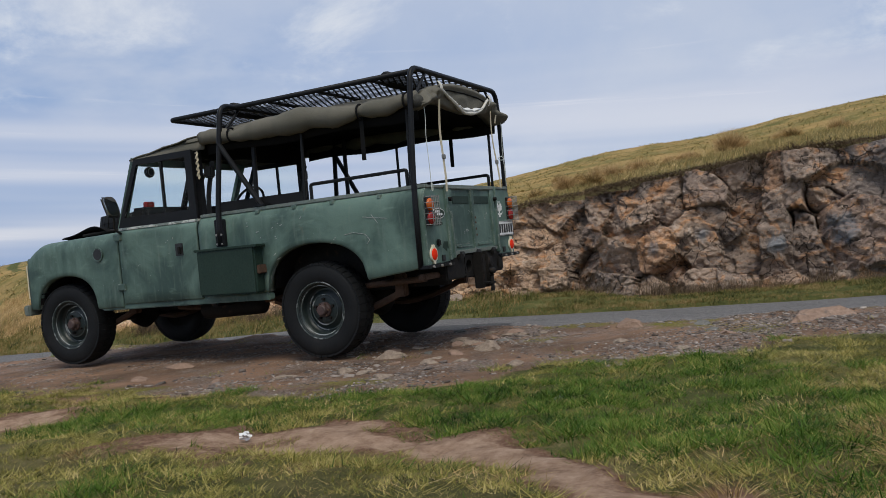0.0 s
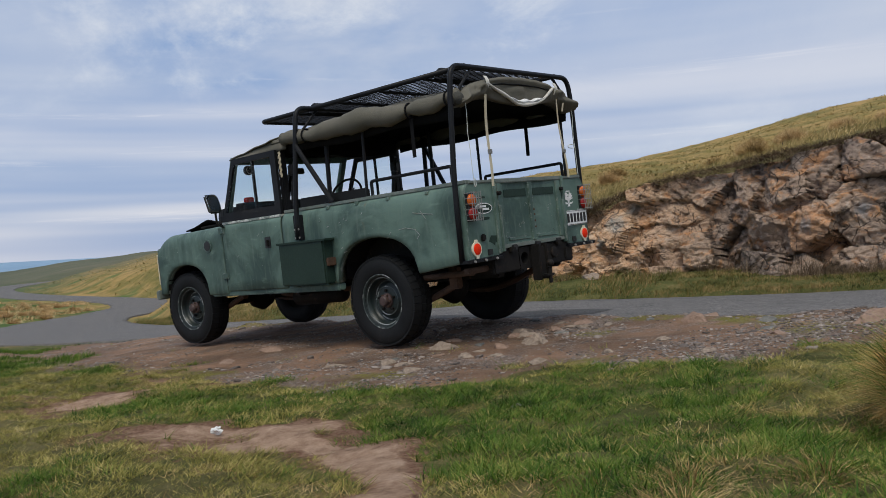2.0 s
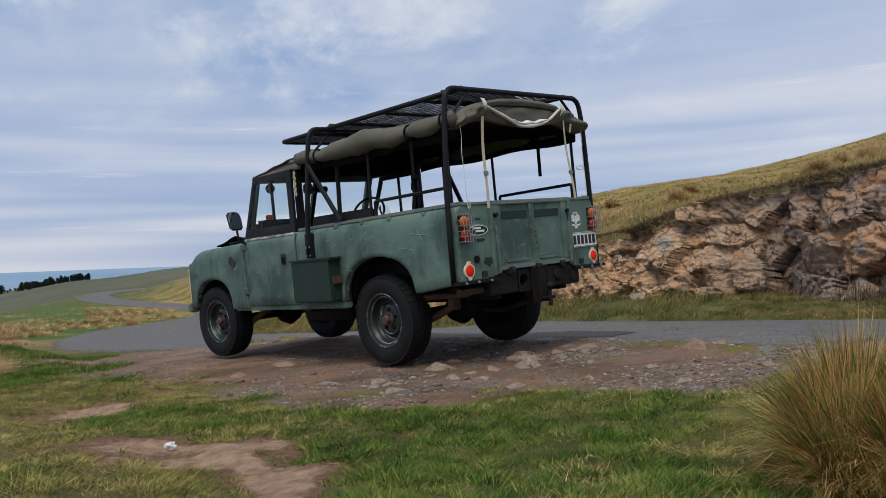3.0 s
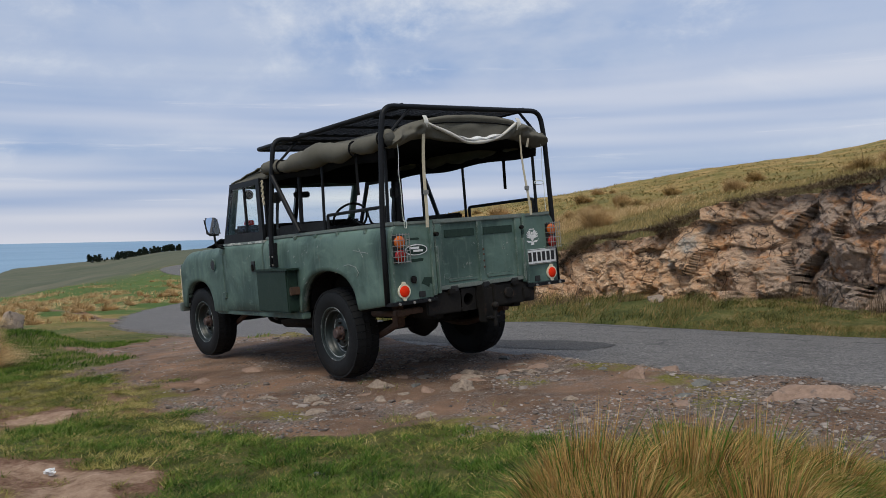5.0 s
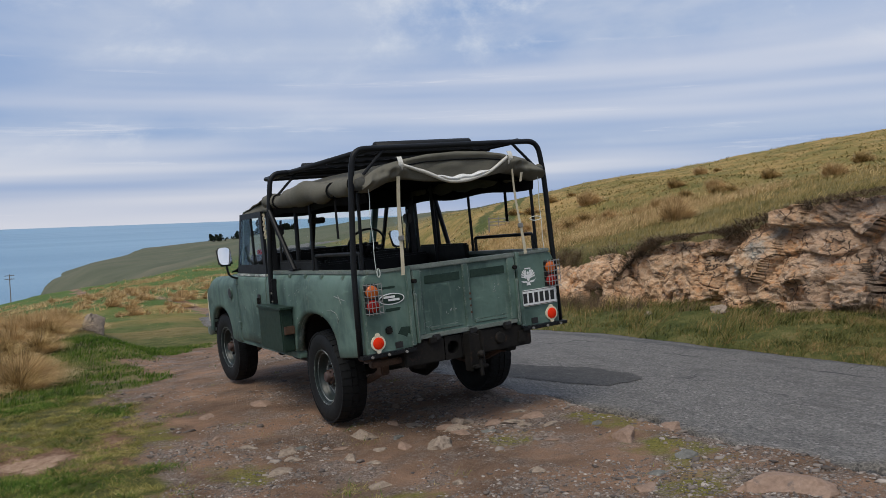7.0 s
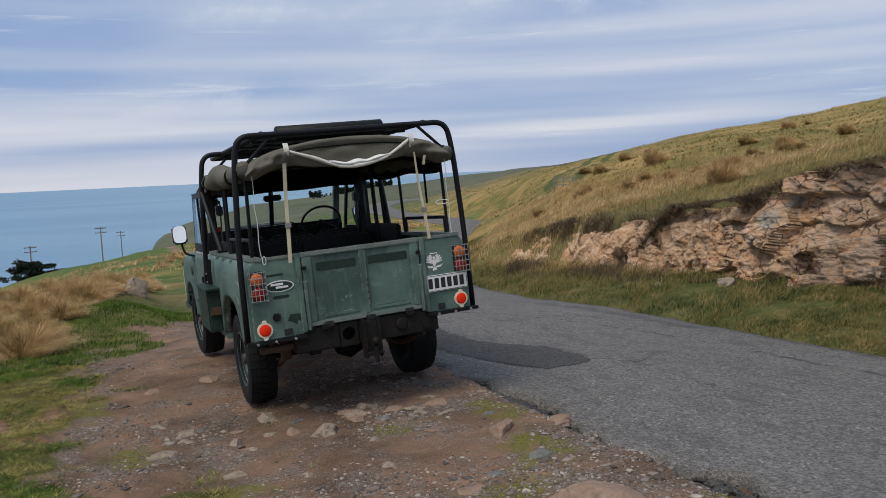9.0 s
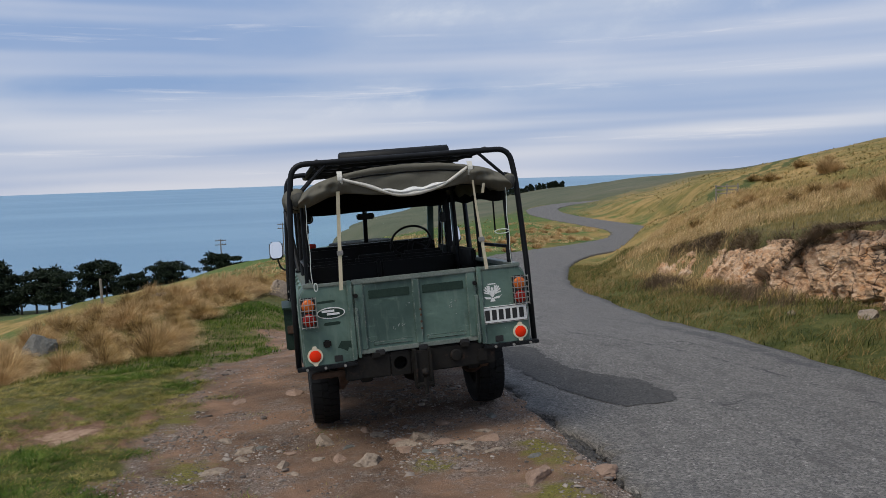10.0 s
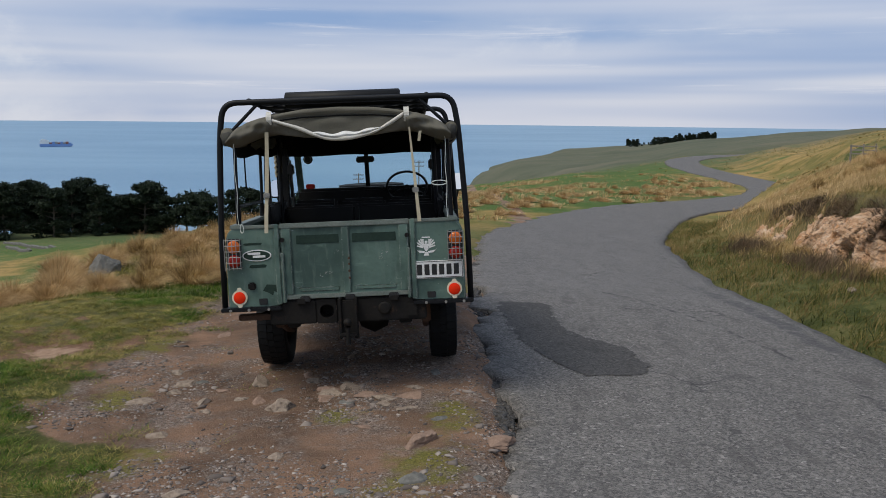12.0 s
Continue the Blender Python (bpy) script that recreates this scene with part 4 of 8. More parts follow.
def lathe(bm, prof, n=40, axis="x"):
    """Turn a profile of (radius, along) round the x axis."""
    rings = []
    for r, h in prof:
        rings.append([bm.verts.new((h, r * math.cos(a), r * math.sin(a))) for a in (2 * math.pi * i / n for i in range(n))])
    for a, b in zip(rings, rings[1:]):
        for i in range(n):
            bm.faces.new((a[i], a[(i + 1) % n], b[(i + 1) % n], b[i]))
    return bm


def slab(outline, axis, a, b, bev=0.0):
    """An outline in a plane, given thickness from a to b along the axis."""
    bm = bmesh.new()
    def at(p, w):
        return {"x": (w, p[0], p[1]), "y": (p[0], w, p[1]), "z": (p[0], p[1], w)}[axis]
    lo = [bm.verts.new(at(p, a)) for p in outline]
    hi = [bm.verts.new(at(p, b)) for p in outline]
    n = len(outline)
    bm.faces.new(lo[::-1])
    bm.faces.new(hi)
    for i in range(n):
        bm.faces.new((lo[i], lo[(i + 1) % n], hi[(i + 1) % n], hi[i]))
    if bev:
        bmesh.ops.bevel(bm, geom=[e for e in bm.edges if abs(e.calc_length()) > bev * 2], offset=bev, segments=2, affect="EDGES", clamp_overlap=True)
    return bm


def skin(rows, back=None):
    """A sheet through rows of points, with thickness towards back (an offset per point)."""
    bm = bmesh.new()
    g = [[bm.verts.new(p) for p in r] for r in rows]
    h = [[bm.verts.new(Vector(p) + Vector(back)) for p in r] for r in rows]
    m, n = len(rows), len(rows[0])
    for i in range(m - 1):
        for j in range(n - 1):
            bm.faces.new((g[i][j], g[i][j + 1], g[i + 1][j + 1], g[i + 1][j]))
            bm.faces.new((h[i][j], h[i + 1][j], h[i + 1][j + 1], h[i][j + 1]))
    for i in range(m - 1):
        bm.faces.new((g[i][0], g[i + 1][0], h[i + 1][0], h[i][0]))
        bm.faces.new((g[i][-1], h[i][-1], h[i + 1][-1], g[i + 1][-1]))
    for j in range(n - 1):
        bm.faces.new((g[0][j], h[0][j], h[0][j + 1], g[0][j + 1]))
        bm.faces.new((g[-1][j], g[-1][j + 1], h[-1][j + 1], h[-1][j]))
    return bm


# ---- the truck: a long-wheelbase off-road pickup with canvas tilt and roll cage ----
WB, RY, HALF, RT = 2.86, 0.03, 0.845, 0.388
truck = new("pickup_truck")
truck.matrix_world = pose(0, 0, 0, -2.425, -2.773, 1.603) @ Matrix.Translation((0, 0, 0.05))
tagged(truck, "weathered green canvas-topped off-road pickup parked on gravel", "truck")


def arch(y, mid, half, low, top, p=2.3):
    q = abs((y - mid) / half)
    return low + (top - low) * max(0.0, 1 - q ** p) ** (1 / p) if q < 1 else low


def side_panel(name, s, ys, low, top, round_h=0.13, inset=0.055, label="", bow=0.0):
    """One flank of bodywork: flat below, rolled over towards its top edge, its foot following low(y)."""
    rows = []
    for y in ys:
        zl, zt = low(y), top(y)
        row = [(s * (HALF - 0.07), y, zl + 0.004), (s * (HALF - 0.012), y, zl), (s * HALF, y, zl + 0.012)]
        for k in range(1, 7):
            z = zl + 0.012 + (zt - round_h - zl - 0.012) * k / 6
            row.append((s * (HALF + bow * math.sin(math.pi * k / 6)), y, z))
        for k in range(1, 6):
            a = math.pi / 2 * k / 5
            row.append((s * (HALF - inset * (1 - math.cos(a))), y, zt - round_h + round_h * math.sin(a)))
        rows.append(row)
    return part(name, skin(rows, (-s * 0.025, 0, 0)), PAINT, truck, label, True)


def steps(a, b, n, extra=()):
    return sorted({round(a + (b - a) * i / n, 4) for i in range(n + 1)} | set(extra))


for s in (-1, 1):
    side_panel("tub_side", s, steps(-0.985, 1.135, 62, (-0.472, -0.47, 0.47, 0.472)), lambda y: arch(y, 0.0, 0.47, 0.565, 0.915) if y > -0.47 else 0.60 - 0.115 * (y + 0.47), lambda y: 1.235 - 0.008 * (y + 0.98))
    side_panel("front_wing", s, steps(2.08, 3.285, 44, (2.39, 2.392, 3.185, 3.187)), lambda y: arch(y, 2.79, 0.395, 0.52 if y < 2.79 else 0.55, 0.84), lambda y: 1.195 - 0.03 * (y - 2.08) - 0.10 * max(0, (y - 3.03) / 0.26) ** 2, 0.12, 0.09)
    # door: lower panel, handle, hinges and the black framed glazed top
    door = side_panel("door", s, [1.16, 1.166, 1.3, 1.5, 1.7, 1.9, 2.054, 2.06], lambda y: 0.545, lambda y: 1.20, 0.07, 0.035)
    h = part("handle_recess", slab([(1.32, 0.925), (1.32, 1.03), (1.405, 1.03), (1.405, 0.925)], "x", s * (HALF - 0.01), s * (HALF + 0.006), 0.004), INK, door, "black recessed handle plate")
    part("door_handle", box(bmesh.new(), s * (HALF + 0.004) - 0.006, s * (HALF + 0.004) + 0.026 * s, 1.335, 1.36, 0.94, 1.0, 0.004), CHASSIS, door, "dark metal handle lever")
    for z in (0.70, 1.14):
        part("hinge", boxed(*sorted((s * (HALF - 0.005), s * (HALF + 0.018))), 2.02, 2.11, z - 0.03, z + 0.03, 0.006), PAINT, door)
    # glazed door top
    fr = bmesh.new()
    out = [(1.16, 1.215), (2.075, 1.215), (1.815, 1.80), (1.16, 1.80)]
    cut = [(1.235, 1.305), (1.995, 1.305), (1.79, 1.748), (1.235, 1.748)]
    xa, xb = s * (HALF - 0.055), s * (HALF - 0.028)
    rings = [[fr.verts.new((x, *p)) for p in o] for x in (xa, xb) for o in (out, cut)]
    for i in range(4):
        j = (i + 1) % 4
        fr.faces.new((rings[0][i], rings[0][j], rings[1][j], rings[1][i]))
        fr.faces.new((rings[2][i], rings[3][i], rings[3][j], rings[2][j]))
        fr.faces.new((rings[0][i], rings[2][i], rings[2][j], rings[0][j]))
        fr.faces.new((rings[1][i], rings[1][j], rings[3][j], rings[3][i]))
    ft = part("door_top_frame", fr, BLACK, truck, "black framed sliding door window")
    part("divider", boxed(*sorted((xa + 0.002 * s, xb - 0.002 * s)), 1.505, 1.525, 1.305, 1.748), BLACK, ft)
    for a, b, c, d, w in ((1.237, 1.53, 1.237, 1.53, 0.004), (1.50, 1.993, 1.50, 1.789, 0.014)):
        pane = part("pane", slab([(a, 1.307), (b, 1.307), (d, 1.746), (c, 1.746)], "x", s * (HALF - 0.045 + w), s * (HALF - 0.0415 + w)), GLASS, ft, "dusty sliding window pane")
        pane.visible_shadow = False
    # waist rail under the glass, scraped to bare metal
    part("waist_rail", boxed(*sorted((s * (HALF - 0.075), s * (HALF - 0.015))), 1.15, 2.07, 1.196, 1.219, 0.004), WAIST, truck, "waist rail scraped to white")
    # sill below door and tub
    part("sill", boxed(*sorted((s * (HALF - 0.10), s * (HALF - 0.018))), 0.48, 2.37, 0.50, 0.562, 0.01), PAINT, truck)
    # body capping along the tub
    cap = part("side_capping", slab([(-0.99, 1.235), (1.135, 1.219), (1.135, 1.247), (-0.99, 1.265)], "x", *sorted((s * 0.735, s * 0.806)), 0.005), GALV, truck, "dull green metal capping rail")
    for y in (-0.62, -0.20, 0.16, 0.52):
        part("cleat", boxed(*sorted((s * 0.80, s * 0.834)), y - 0.02, y + 0.02, 1.195, 1.228, 0.006), PAINT, cap)
    # wheel box inside the arch
    part("wheel_box", slab([(-0.52, 0.50), (-0.52, 0.80), (-0.36, 0.97), (0.32, 0.97), (0.48, 0.80), (0.48, 0.50)], "x", *sorted((s * 0.50, s * 0.52))), CHASSIS, truck)
    bmw = bmesh.new()
    for y in (2.375, 3.20):
        box(bmw, *sorted((s * 0.52, s * 0.80)), y - 0.01, y + 0.01, 0.56, 1.0)
    box(bmw, *sorted((s * 0.50, s * 0.52)), 2.36, 3.22, 0.5, 1.02)
    part("inner_wing", bmw, CHASSIS, truck)
    # dark liner added over each arch to keep light out of it
    for mid, half, low, top, yy in ((0.0, 0.47, 0.565, 0.915, None), (2.79, 0.395, 0.52, 0.84, None)):
        rows = [[(s * x, y, arch(y, mid, half, low, top) + 0.018) for x in (0.50, HALF - 0.02)] for y in steps(mid - half * 1.02, mid + half * 1.02, 26)]
        part("arch_liner", skin(rows, (0, 0, 0.02)), CHASSIS, truck)
    # rear corner panels
    part("rear_corner_panel", slab([(s * 0.482, 0.675), (s * 0.842, 0.675), (s * 0.842, 1.15), (s * 0.825, 1.20), (s * 0.795, 1.238), (s * 0.482, 1.238)], "y", -0.992, -0.955, 0.006), PAINT, truck)
    part("rear_capping", boxed(*sorted((s * 0.482, s * 0.79)), -1.0, -0.95, 1.236, 1.258, 0.004), GALV, truck, "scuffed corner capping")
    part("gate_post", boxed(*sorted((s * 0.462, s * 0.50)), -1.012, -0.96, 0.69, 1.262, 0.006), PAINT, truck)
    bml = boxed(*sorted((s * 0.47, s * 0.90)), -1.02, -0.93, 0.648, 0.674, 0.004)
    part("corner_bar", bml, BLACK, truck, "black angle bar under the corner")
    for x in (0.56, 0.70, 0.83):
        part("bolt", tubed([(s * x, -1.02, 0.66), (s * x, -1.032, 0.66)], 0.010, 8), WIRE, truck, "bright bolt head")
    part("corner_plate", boxed(*sorted((s * 0.57, s * 0.63)), -1.0, -0.99, 0.69, 0.735, 0.003), INK, truck)
    part("drain_bracket", boxed(*sorted((s * 0.36, s * 0.30)), -1.02, -0.985, 0.685, 0.725, 0.004), CHASSIS, truck)

# tailgate with framed panels, ribs, chains' hooks and dark painted bars
gate = part("tailgate", boxed(-0.462, 0.462, -0.985, -0.955, 0.725, 1.245, 0.005), PAINT, truck, "dented green tailgate")
part("top_rail", boxed(-0.462, 0.462, -1.004, -0.95, 1.228, 1.262, 0.006), GALV, gate, "scuffed top rail")
part("bottom_rail", boxed(-0.462, 0.462, -1.004, -0.95, 0.72, 0.752, 0.005), GALV, gate, "scuffed bottom rail")
for x, w in ((-0.415, 0.034), (0.002, 0.026), (0.415, 0.034)):
    part("rib", boxed(x - w, x + w, -1.004, -0.98, 0.752, 1.228, 0.006), PAINT, gate)
for x in (-0.445, 0.445):
    part("slide_channel", boxed(x - 0.012, x + 0.012, -1.022, -0.985, 0.70, 1.06, 0.004), PAINT, gate)
    part("channel_lip", boxed(x - 0.002, x + 0.004, -1.0245, -1.0225, 0.71, 1.05), GALV, gate, "rubbed bare lip")
for x0, x1 in ((-0.345, -0.045), (0.05, 0.36)):
    part("painted_bar", boxed(x0, x1, -0.9895, -0.984, 1.115, 1.175, 0.002), LOCKER, gate, "dark green painted bar")
    part("swage", boxed(x0 + 0.01, x1 - 0.01, -0.9925, -0.984, 0.772, 0.80, 0.005), PAINT, gate)
for x, z in ((-0.10, 0.80), (0.10, 0.80), (-0.345, 0.83), (0.345, 0.83)):
    part("pressing", slab([(x - 0.05, z), (x, z - 0.035), (x + 0.05, z), (x, z + 0.012)], "y", -0.9875, -0.984), PAINT, gate)
for x in (-0.30, 0.02, 0.33):
    part("gate_hinge", boxed(x - 0.035, x + 0.035, -1.018, -0.985, 0.70, 0.742, 0.006), INK, gate, "black gate hinge")
for z in (0.86, 0.91, 0.96, 1.0):
    part("latch_hole", tubed([(0.022, -1.004, z), (0.022, -1.008, z)], 0.009, 8), RUST, gate, "rusty hole")
for x in (-0.44, 0.44):
    part("gate_pin", tubed([(x, -1.03, 1.15), (x, -0.98, 1.15)], 0.016, 8), CHASSIS, gate)

# scrapes and scratches worn through the paint
def scratch(pts, w, axis, at, mat=None):
    bm = bmesh.new()
    for (a, b), (c, d) in zip(pts, pts[1:]):
        n = Vector((b - d, c - a)).normalized() * w * 0.5
        q = [(a + n.x, b + n.y), (a - n.x, b - n.y), (c - n.x, d - n.y), (c + n.x, d + n.y)]
        lo = [bm.verts.new((at, *p) if axis == "x" else (p[0], at, p[1])) for p in q]
        hi = [bm.verts.new((at - 0.002, *p) if axis == "x" else (p[0], at - 0.002, p[1])) for p in q]
        bm.faces.new(lo), bm.faces.new(hi[::-1])
        for i in range(4):
            bm.faces.new((lo[i], lo[(i + 1) % 4], hi[(i + 1) % 4], hi[i]))
    part("scratch", bm, mat or SCRAPE, truck, "pale scratch in the paint")


SCRAPE = surface("bare_scraped_metal", (0.22, 0.25, 0.23), (0.34, 0.36, 0.34), 30, 0.6, 0.1, 120, 0.0004, 0.2)
XS = -HALF - 0.0015
scratch([(-0.47, 1.075), (-0.56, 1.06), (-0.68, 1.045)], 0.0045, "x", XS)
scratch([(-0.55, 1.085), (-0.59, 1.03), (-0.60, 1.015)], 0.004, "x", XS)
scratch([(-0.30, 0.955), (-0.38, 0.965), (-0.48, 0.945), (-0.52, 0.90), (-0.49, 0.87)], 0.004, "x", XS)
for y, z, l in ((0.62, 1.10, 0.03), (0.53, 1.055, 0.04), (0.38, 1.06, 0.025), (0.30, 1.09, 0.03), (0.50, 1.0, 0.02), (0.35, 0.985, 0.016), (-0.16, 0.89, 0.02), (-0.2, 0.93, 0.016), (0.36, 0.835, 0.05), (1.5, 1.06, 0.02), (1.84, 0.89, 0.015), (0.1, 1.12, 0.02), (1.43, 1.075, 0.015), (1.43, 1.075, 0.012)):
    for k in range(2):
        a, b = y + 0.03 * noise.noise(Vector((y * 40, z * 40, k))), z + 0.03 * noise.noise(Vector((z * 40, y * 40, k + 9)))
        scratch([(a, b), (a - l * (0.4 + 0.3 * k), b + 0.25 * l)], 0.005, "x", XS)
for x, z, l in ((-0.15, 0.90, 0.04), (-0.12, 0.915, 0.03), (-0.18, 0.885, 0.02), (0.27, 1.02, 0.03), (0.23, 0.99, 0.025), (0.285, 1.04, 0.02), (-0.06, 1.06, 0.02)):
    for k in range(3):
        a, b = x + 0.045 * noise.noise(Vector((x * 40, z * 40, k))), z + 0.045 * noise.noise(Vector((z * 40, x * 40, k + 9)))
        scratch([(a, b), (a + 0.4 * l * (0.3 + 0.3 * k), b + 0.25 * l * (k - 1))], 0.0045, "y", -0.9885)

# floor, front wall and inner sides of the tub
part("bed_floor", boxed(-0.50, 0.50, -0.955, 1.10, 0.74, 0.765), BEDPAINT, truck, "dark scratched load floor")
part("bed_front_wall", boxed(-0.78, 0.78, 1.10, 1.13, 0.56, 1.24, 0.005), BEDPAINT, truck)
for s in (-1, 1):
    part("bench", boxed(*sorted((s * 0.48, s * 0.78)), -0.93, 0.98, 0.95, 1.0, 0.015), SEATS, truck, "black padded side bench")
    part("wheel_box_top", boxed(*sorted((s * 0.50, s * 0.82)), -0.50, 0.50, 0.94, 0.95), BEDPAINT, truck)
    part("backrest_pad", boxed(*sorted((s * 0.70, s * 0.745)), 0.10, 0.98, 1.16, 1.335, 0.015), SEATS, truck, "black padded backrest along the side")

# locker on the flank and the cage's foot plate above it
lock = part("side_locker", slab([(0.49, 0.57), (1.085, 0.57), (1.085, 0.945), (0.49, 0.945)], "x", -0.955, -0.84, 0.012), LOCKER, truck, "dark green steel locker on the flank")
part("locker_rim", boxed(-0.965, -0.845, 0.455, 1.10, 0.935, 0.955, 0.004), LOCKER, lock)
part("locker_hasp", boxed(-0.935, -0.845, 0.46, 0.493, 0.72, 0.79, 0.006), RUST, lock, "rusty locker hasp")
for s in (-1, 1):
    fp = part("cage_foot", boxed(*sorted((s * 0.838, s * 0.885)), 0.835, 0.925, 0.965, 1.185, 0.005), BLACK, truck, "black bolted cage bracket")
    for y in (0.855, 0.905):
        for z in (0.985, 1.06):
            part("bolt", tubed([(s * 0.885, y, z), (s * 0.895, y, z)], 0.009, 8), WIRE, fp, "bright bolt head")

# bonnet, front panel, bulkhead and bumper
rows = []
for y in np.linspace(2.10, 3.28, 14):
    zt = 1.20 - 0.035 * (y - 2.06) - 0.07 * max(0.0, (y - 3.08) / 0.2) ** 2
    rows.append([(x, y, zt + 0.022 * (1 - (x / 0.62) ** 4)) for x in np.linspace(-0.62, 0.62, 15)])
part("bonnet", skin(rows, (0, 0, -0.02)), PAINT, truck, "", True)
for s in (-1, 1):
    rows = [[(s * x, y, 1.192 - 0.03 * (y - 2.08) - 0.10 * max(0, (y - 3.03) / 0.26) ** 2) for x in np.linspace(0.60, HALF - 0.088, 4)] for y in np.linspace(2.08, 3.285, 16)]
    part("wing_top", skin(rows, (0, 0, -0.015)), PAINT, truck, "", True)
part("front_panel", boxed(-HALF + 0.09, HALF - 0.09, 3.245, 3.28, 0.55, 1.09, 0.015), PAINT, truck)
for s in (-1, 1):
    part("wing_front", boxed(*sorted((s * 0.50, s * (HALF - 0.004))), 3.27, 3.295, 0.56, 1.04, 0.012), PAINT, truck)
    part("side_strip", boxed(*sorted((s * (HALF - 0.06), s * (HALF + 0.003))), 3.292, 3.302, 0.66, 0.98, 0.003), CREAM, truck, "cream strip at the wing's edge")
    bv = tubed([(s * (HALF - 0.002), 2.325, 1.01), (s * (HALF + 0.012), 2.325, 1.01)], 0.062, 28)
    v = part("wing_vent", bv, PAINT, truck, "round wing opening")
    # the shade inside the vent is a flat black disc, no hole is cut
    part("vent_inset", tubed([(s * (HALF + 0.011), 2.325, 1.01), (s * (HALF + 0.0145), 2.325, 1.01)], 0.050, 24), INK, v, "black disc standing for the shaded opening")
part("front_bumper", boxed(-0.86, 0.86, 3.305, 3.38, 0.50, 0.60, 0.012), GALV, truck, "dull grey-green front bumper")
part("bulkhead", boxed(-0.80, 0.80, 2.03, 2.09, 0.55, 1.205, 0.012), PAINT, truck)
part("dashboard", boxed(-0.72, 0.72, 1.84, 2.03, 1.06, 1.39, 0.03), SEATS, truck, "black dashboard")
part("parcel_shelf", boxed(-0.72, 0.72, 1.74, 1.82, 1.15, 1.18, 0.008), SEATS, truck)
part("instrument_binnacle", boxed(0.22, 0.60, 1.72, 1.84, 1.26, 1.39, 0.03), SEATS, truck)
# crumpled black cover on the bonnet
rows = []
for j, y in enumerate(np.linspace(2.45, 3.06, 16)):
    rows.append([(x, y + 0.015 * math.sin(7 * x), 1.222 - 0.035 * (y - 2.06) + 0.085 * max(0.0, math.sin((y - 2.45) / 0.61 * math.pi)) ** 0.7 * (0.55 + 0.45 * math.sin(9 * x + 5 * y)) + 0.02 * math.sin(23 * x + 11 * y)) for x in np.linspace(-0.60, 0.60, 26)])
part("bonnet_cover", skin(rows, (0, 0, -0.012)), LINING, truck, "crumpled black cover on the bonnet", True)
for s in (-1, 1):
    part("washer_tube", tubed([(s * 0.52, 2.1, 1.235), (s * 0.56, 2.5, 1.222), (s * 0.58, 2.8, 1.21)], 0.014, 8), CHASSIS, truck)

# windscreen: sloping frame in two lights, wipers, mirror
def ws(x, u, w=0.0):
    """A point on the windscreen: u from 0 at its foot to 1 at its head, w outwards."""
    return (x, 2.14 - 0.245 * u + w, 1.215 + 0.61 * u + w * 0.4)


def ws_bar(name, x0, x1, u0, u1, mat, parent, w0=-0.018, w1=0.018, label=""):
    bm = bmesh.new()
    c = [bm.verts.new(ws(x, u, w)) for w in (w0, w1) for x, u in ((x0, u0), (x1, u0), (x1, u1), (x0, u1))]
    for q in ((3, 2, 1, 0), (4, 5, 6, 7), (0, 1, 5, 4), (1, 2, 6, 5), (2, 3, 7, 6), (3, 0, 4, 7)):
        bm.faces.new([c[i] for i in q])
    return part(name, bm, mat, parent, label)


screen = ws_bar("windscreen_frame", -0.75, 0.75, 0.0, 0.10, PAINT, truck, label="green windscreen frame with black rubber")
ws_bar("head_rail", -0.75, 0.75, 0.90, 1.0, PAINT, screen)
for x0, x1 in ((-0.75, -0.685), (0.685, 0.75)):
    ws_bar("pillar", x0, x1, 0.10, 0.90, PAINT, screen)
ws_bar("centre_pillar", -0.022, 0.022, 0.10, 0.90, BLACK, screen)
for x0, x1 in ((-0.685, -0.022), (0.022, 0.685)):
    g = ws_bar("pane", x0, x1, 0.10, 0.90, GLASS, screen, -0.003, 0.003, "clear windscreen pane")
    g.visible_shadow = False
part("wiper", tubed([ws(-0.05, 0.06, 0.03), ws(-0.15, 0.16, 0.03), ws(-0.36, 0.13, 0.03)], 0.006, 6), INK, screen, "black wiper")
part("wiper", tubed([ws(0.30, 0.06, 0.03), ws(0.18, 0.16, 0.03), ws(0.02, 0.15, 0.03)], 0.006, 6), INK, screen, "black wiper")
part("interior_mirror", boxed(-0.10, 0.09, 1.83, 1.86, 1.645, 1.71, 0.012), INK, truck, "black interior mirror")
part("mirror_stem", tubed([(0, 1.85, 1.70), (0, 1.93, 1.77)], 0.008, 6), INK, truck)
# wheel, fan, red box, seats
ring = bmesh.new()
C, R = Vector((0.42, 1.60, 1.385)), 0.205
tube(ring, [C + Vector((R * math.cos(a), -R * math.sin(a) * math.cos(radians(35)) * -0.82 * -0.6, R * math.sin(a) * 0.76)) for a in (2 * math.pi * i / 36 for i in range(37))], 0.0125, 8)
wheel = part("steering_wheel", ring, INK, truck, "thin black steering wheel", True)
for a in (210, 330):
    a = radians(a)
    part("spoke", tubed([C, C + Vector((R * math.cos(a), 0.49 * -R * math.sin(a) * 0.82, R * math.sin(a) * 0.76))], 0.008, 6), INK, wheel)
part("steering_column", tubed([C, (0.42, 1.9, 1.15)], 0.03, 10), INK, wheel)
part("cab_fan", lathe(bmesh.new(), [(0.0, 0.02), (0.045, 0.018), (0.05, 0.0), (0.045, -0.018), (0.0, -0.02)], 16), INK, truck, "small round black fan").matrix_basis = pose(-0.60, 1.86, 1.70, 0, 0, 90)
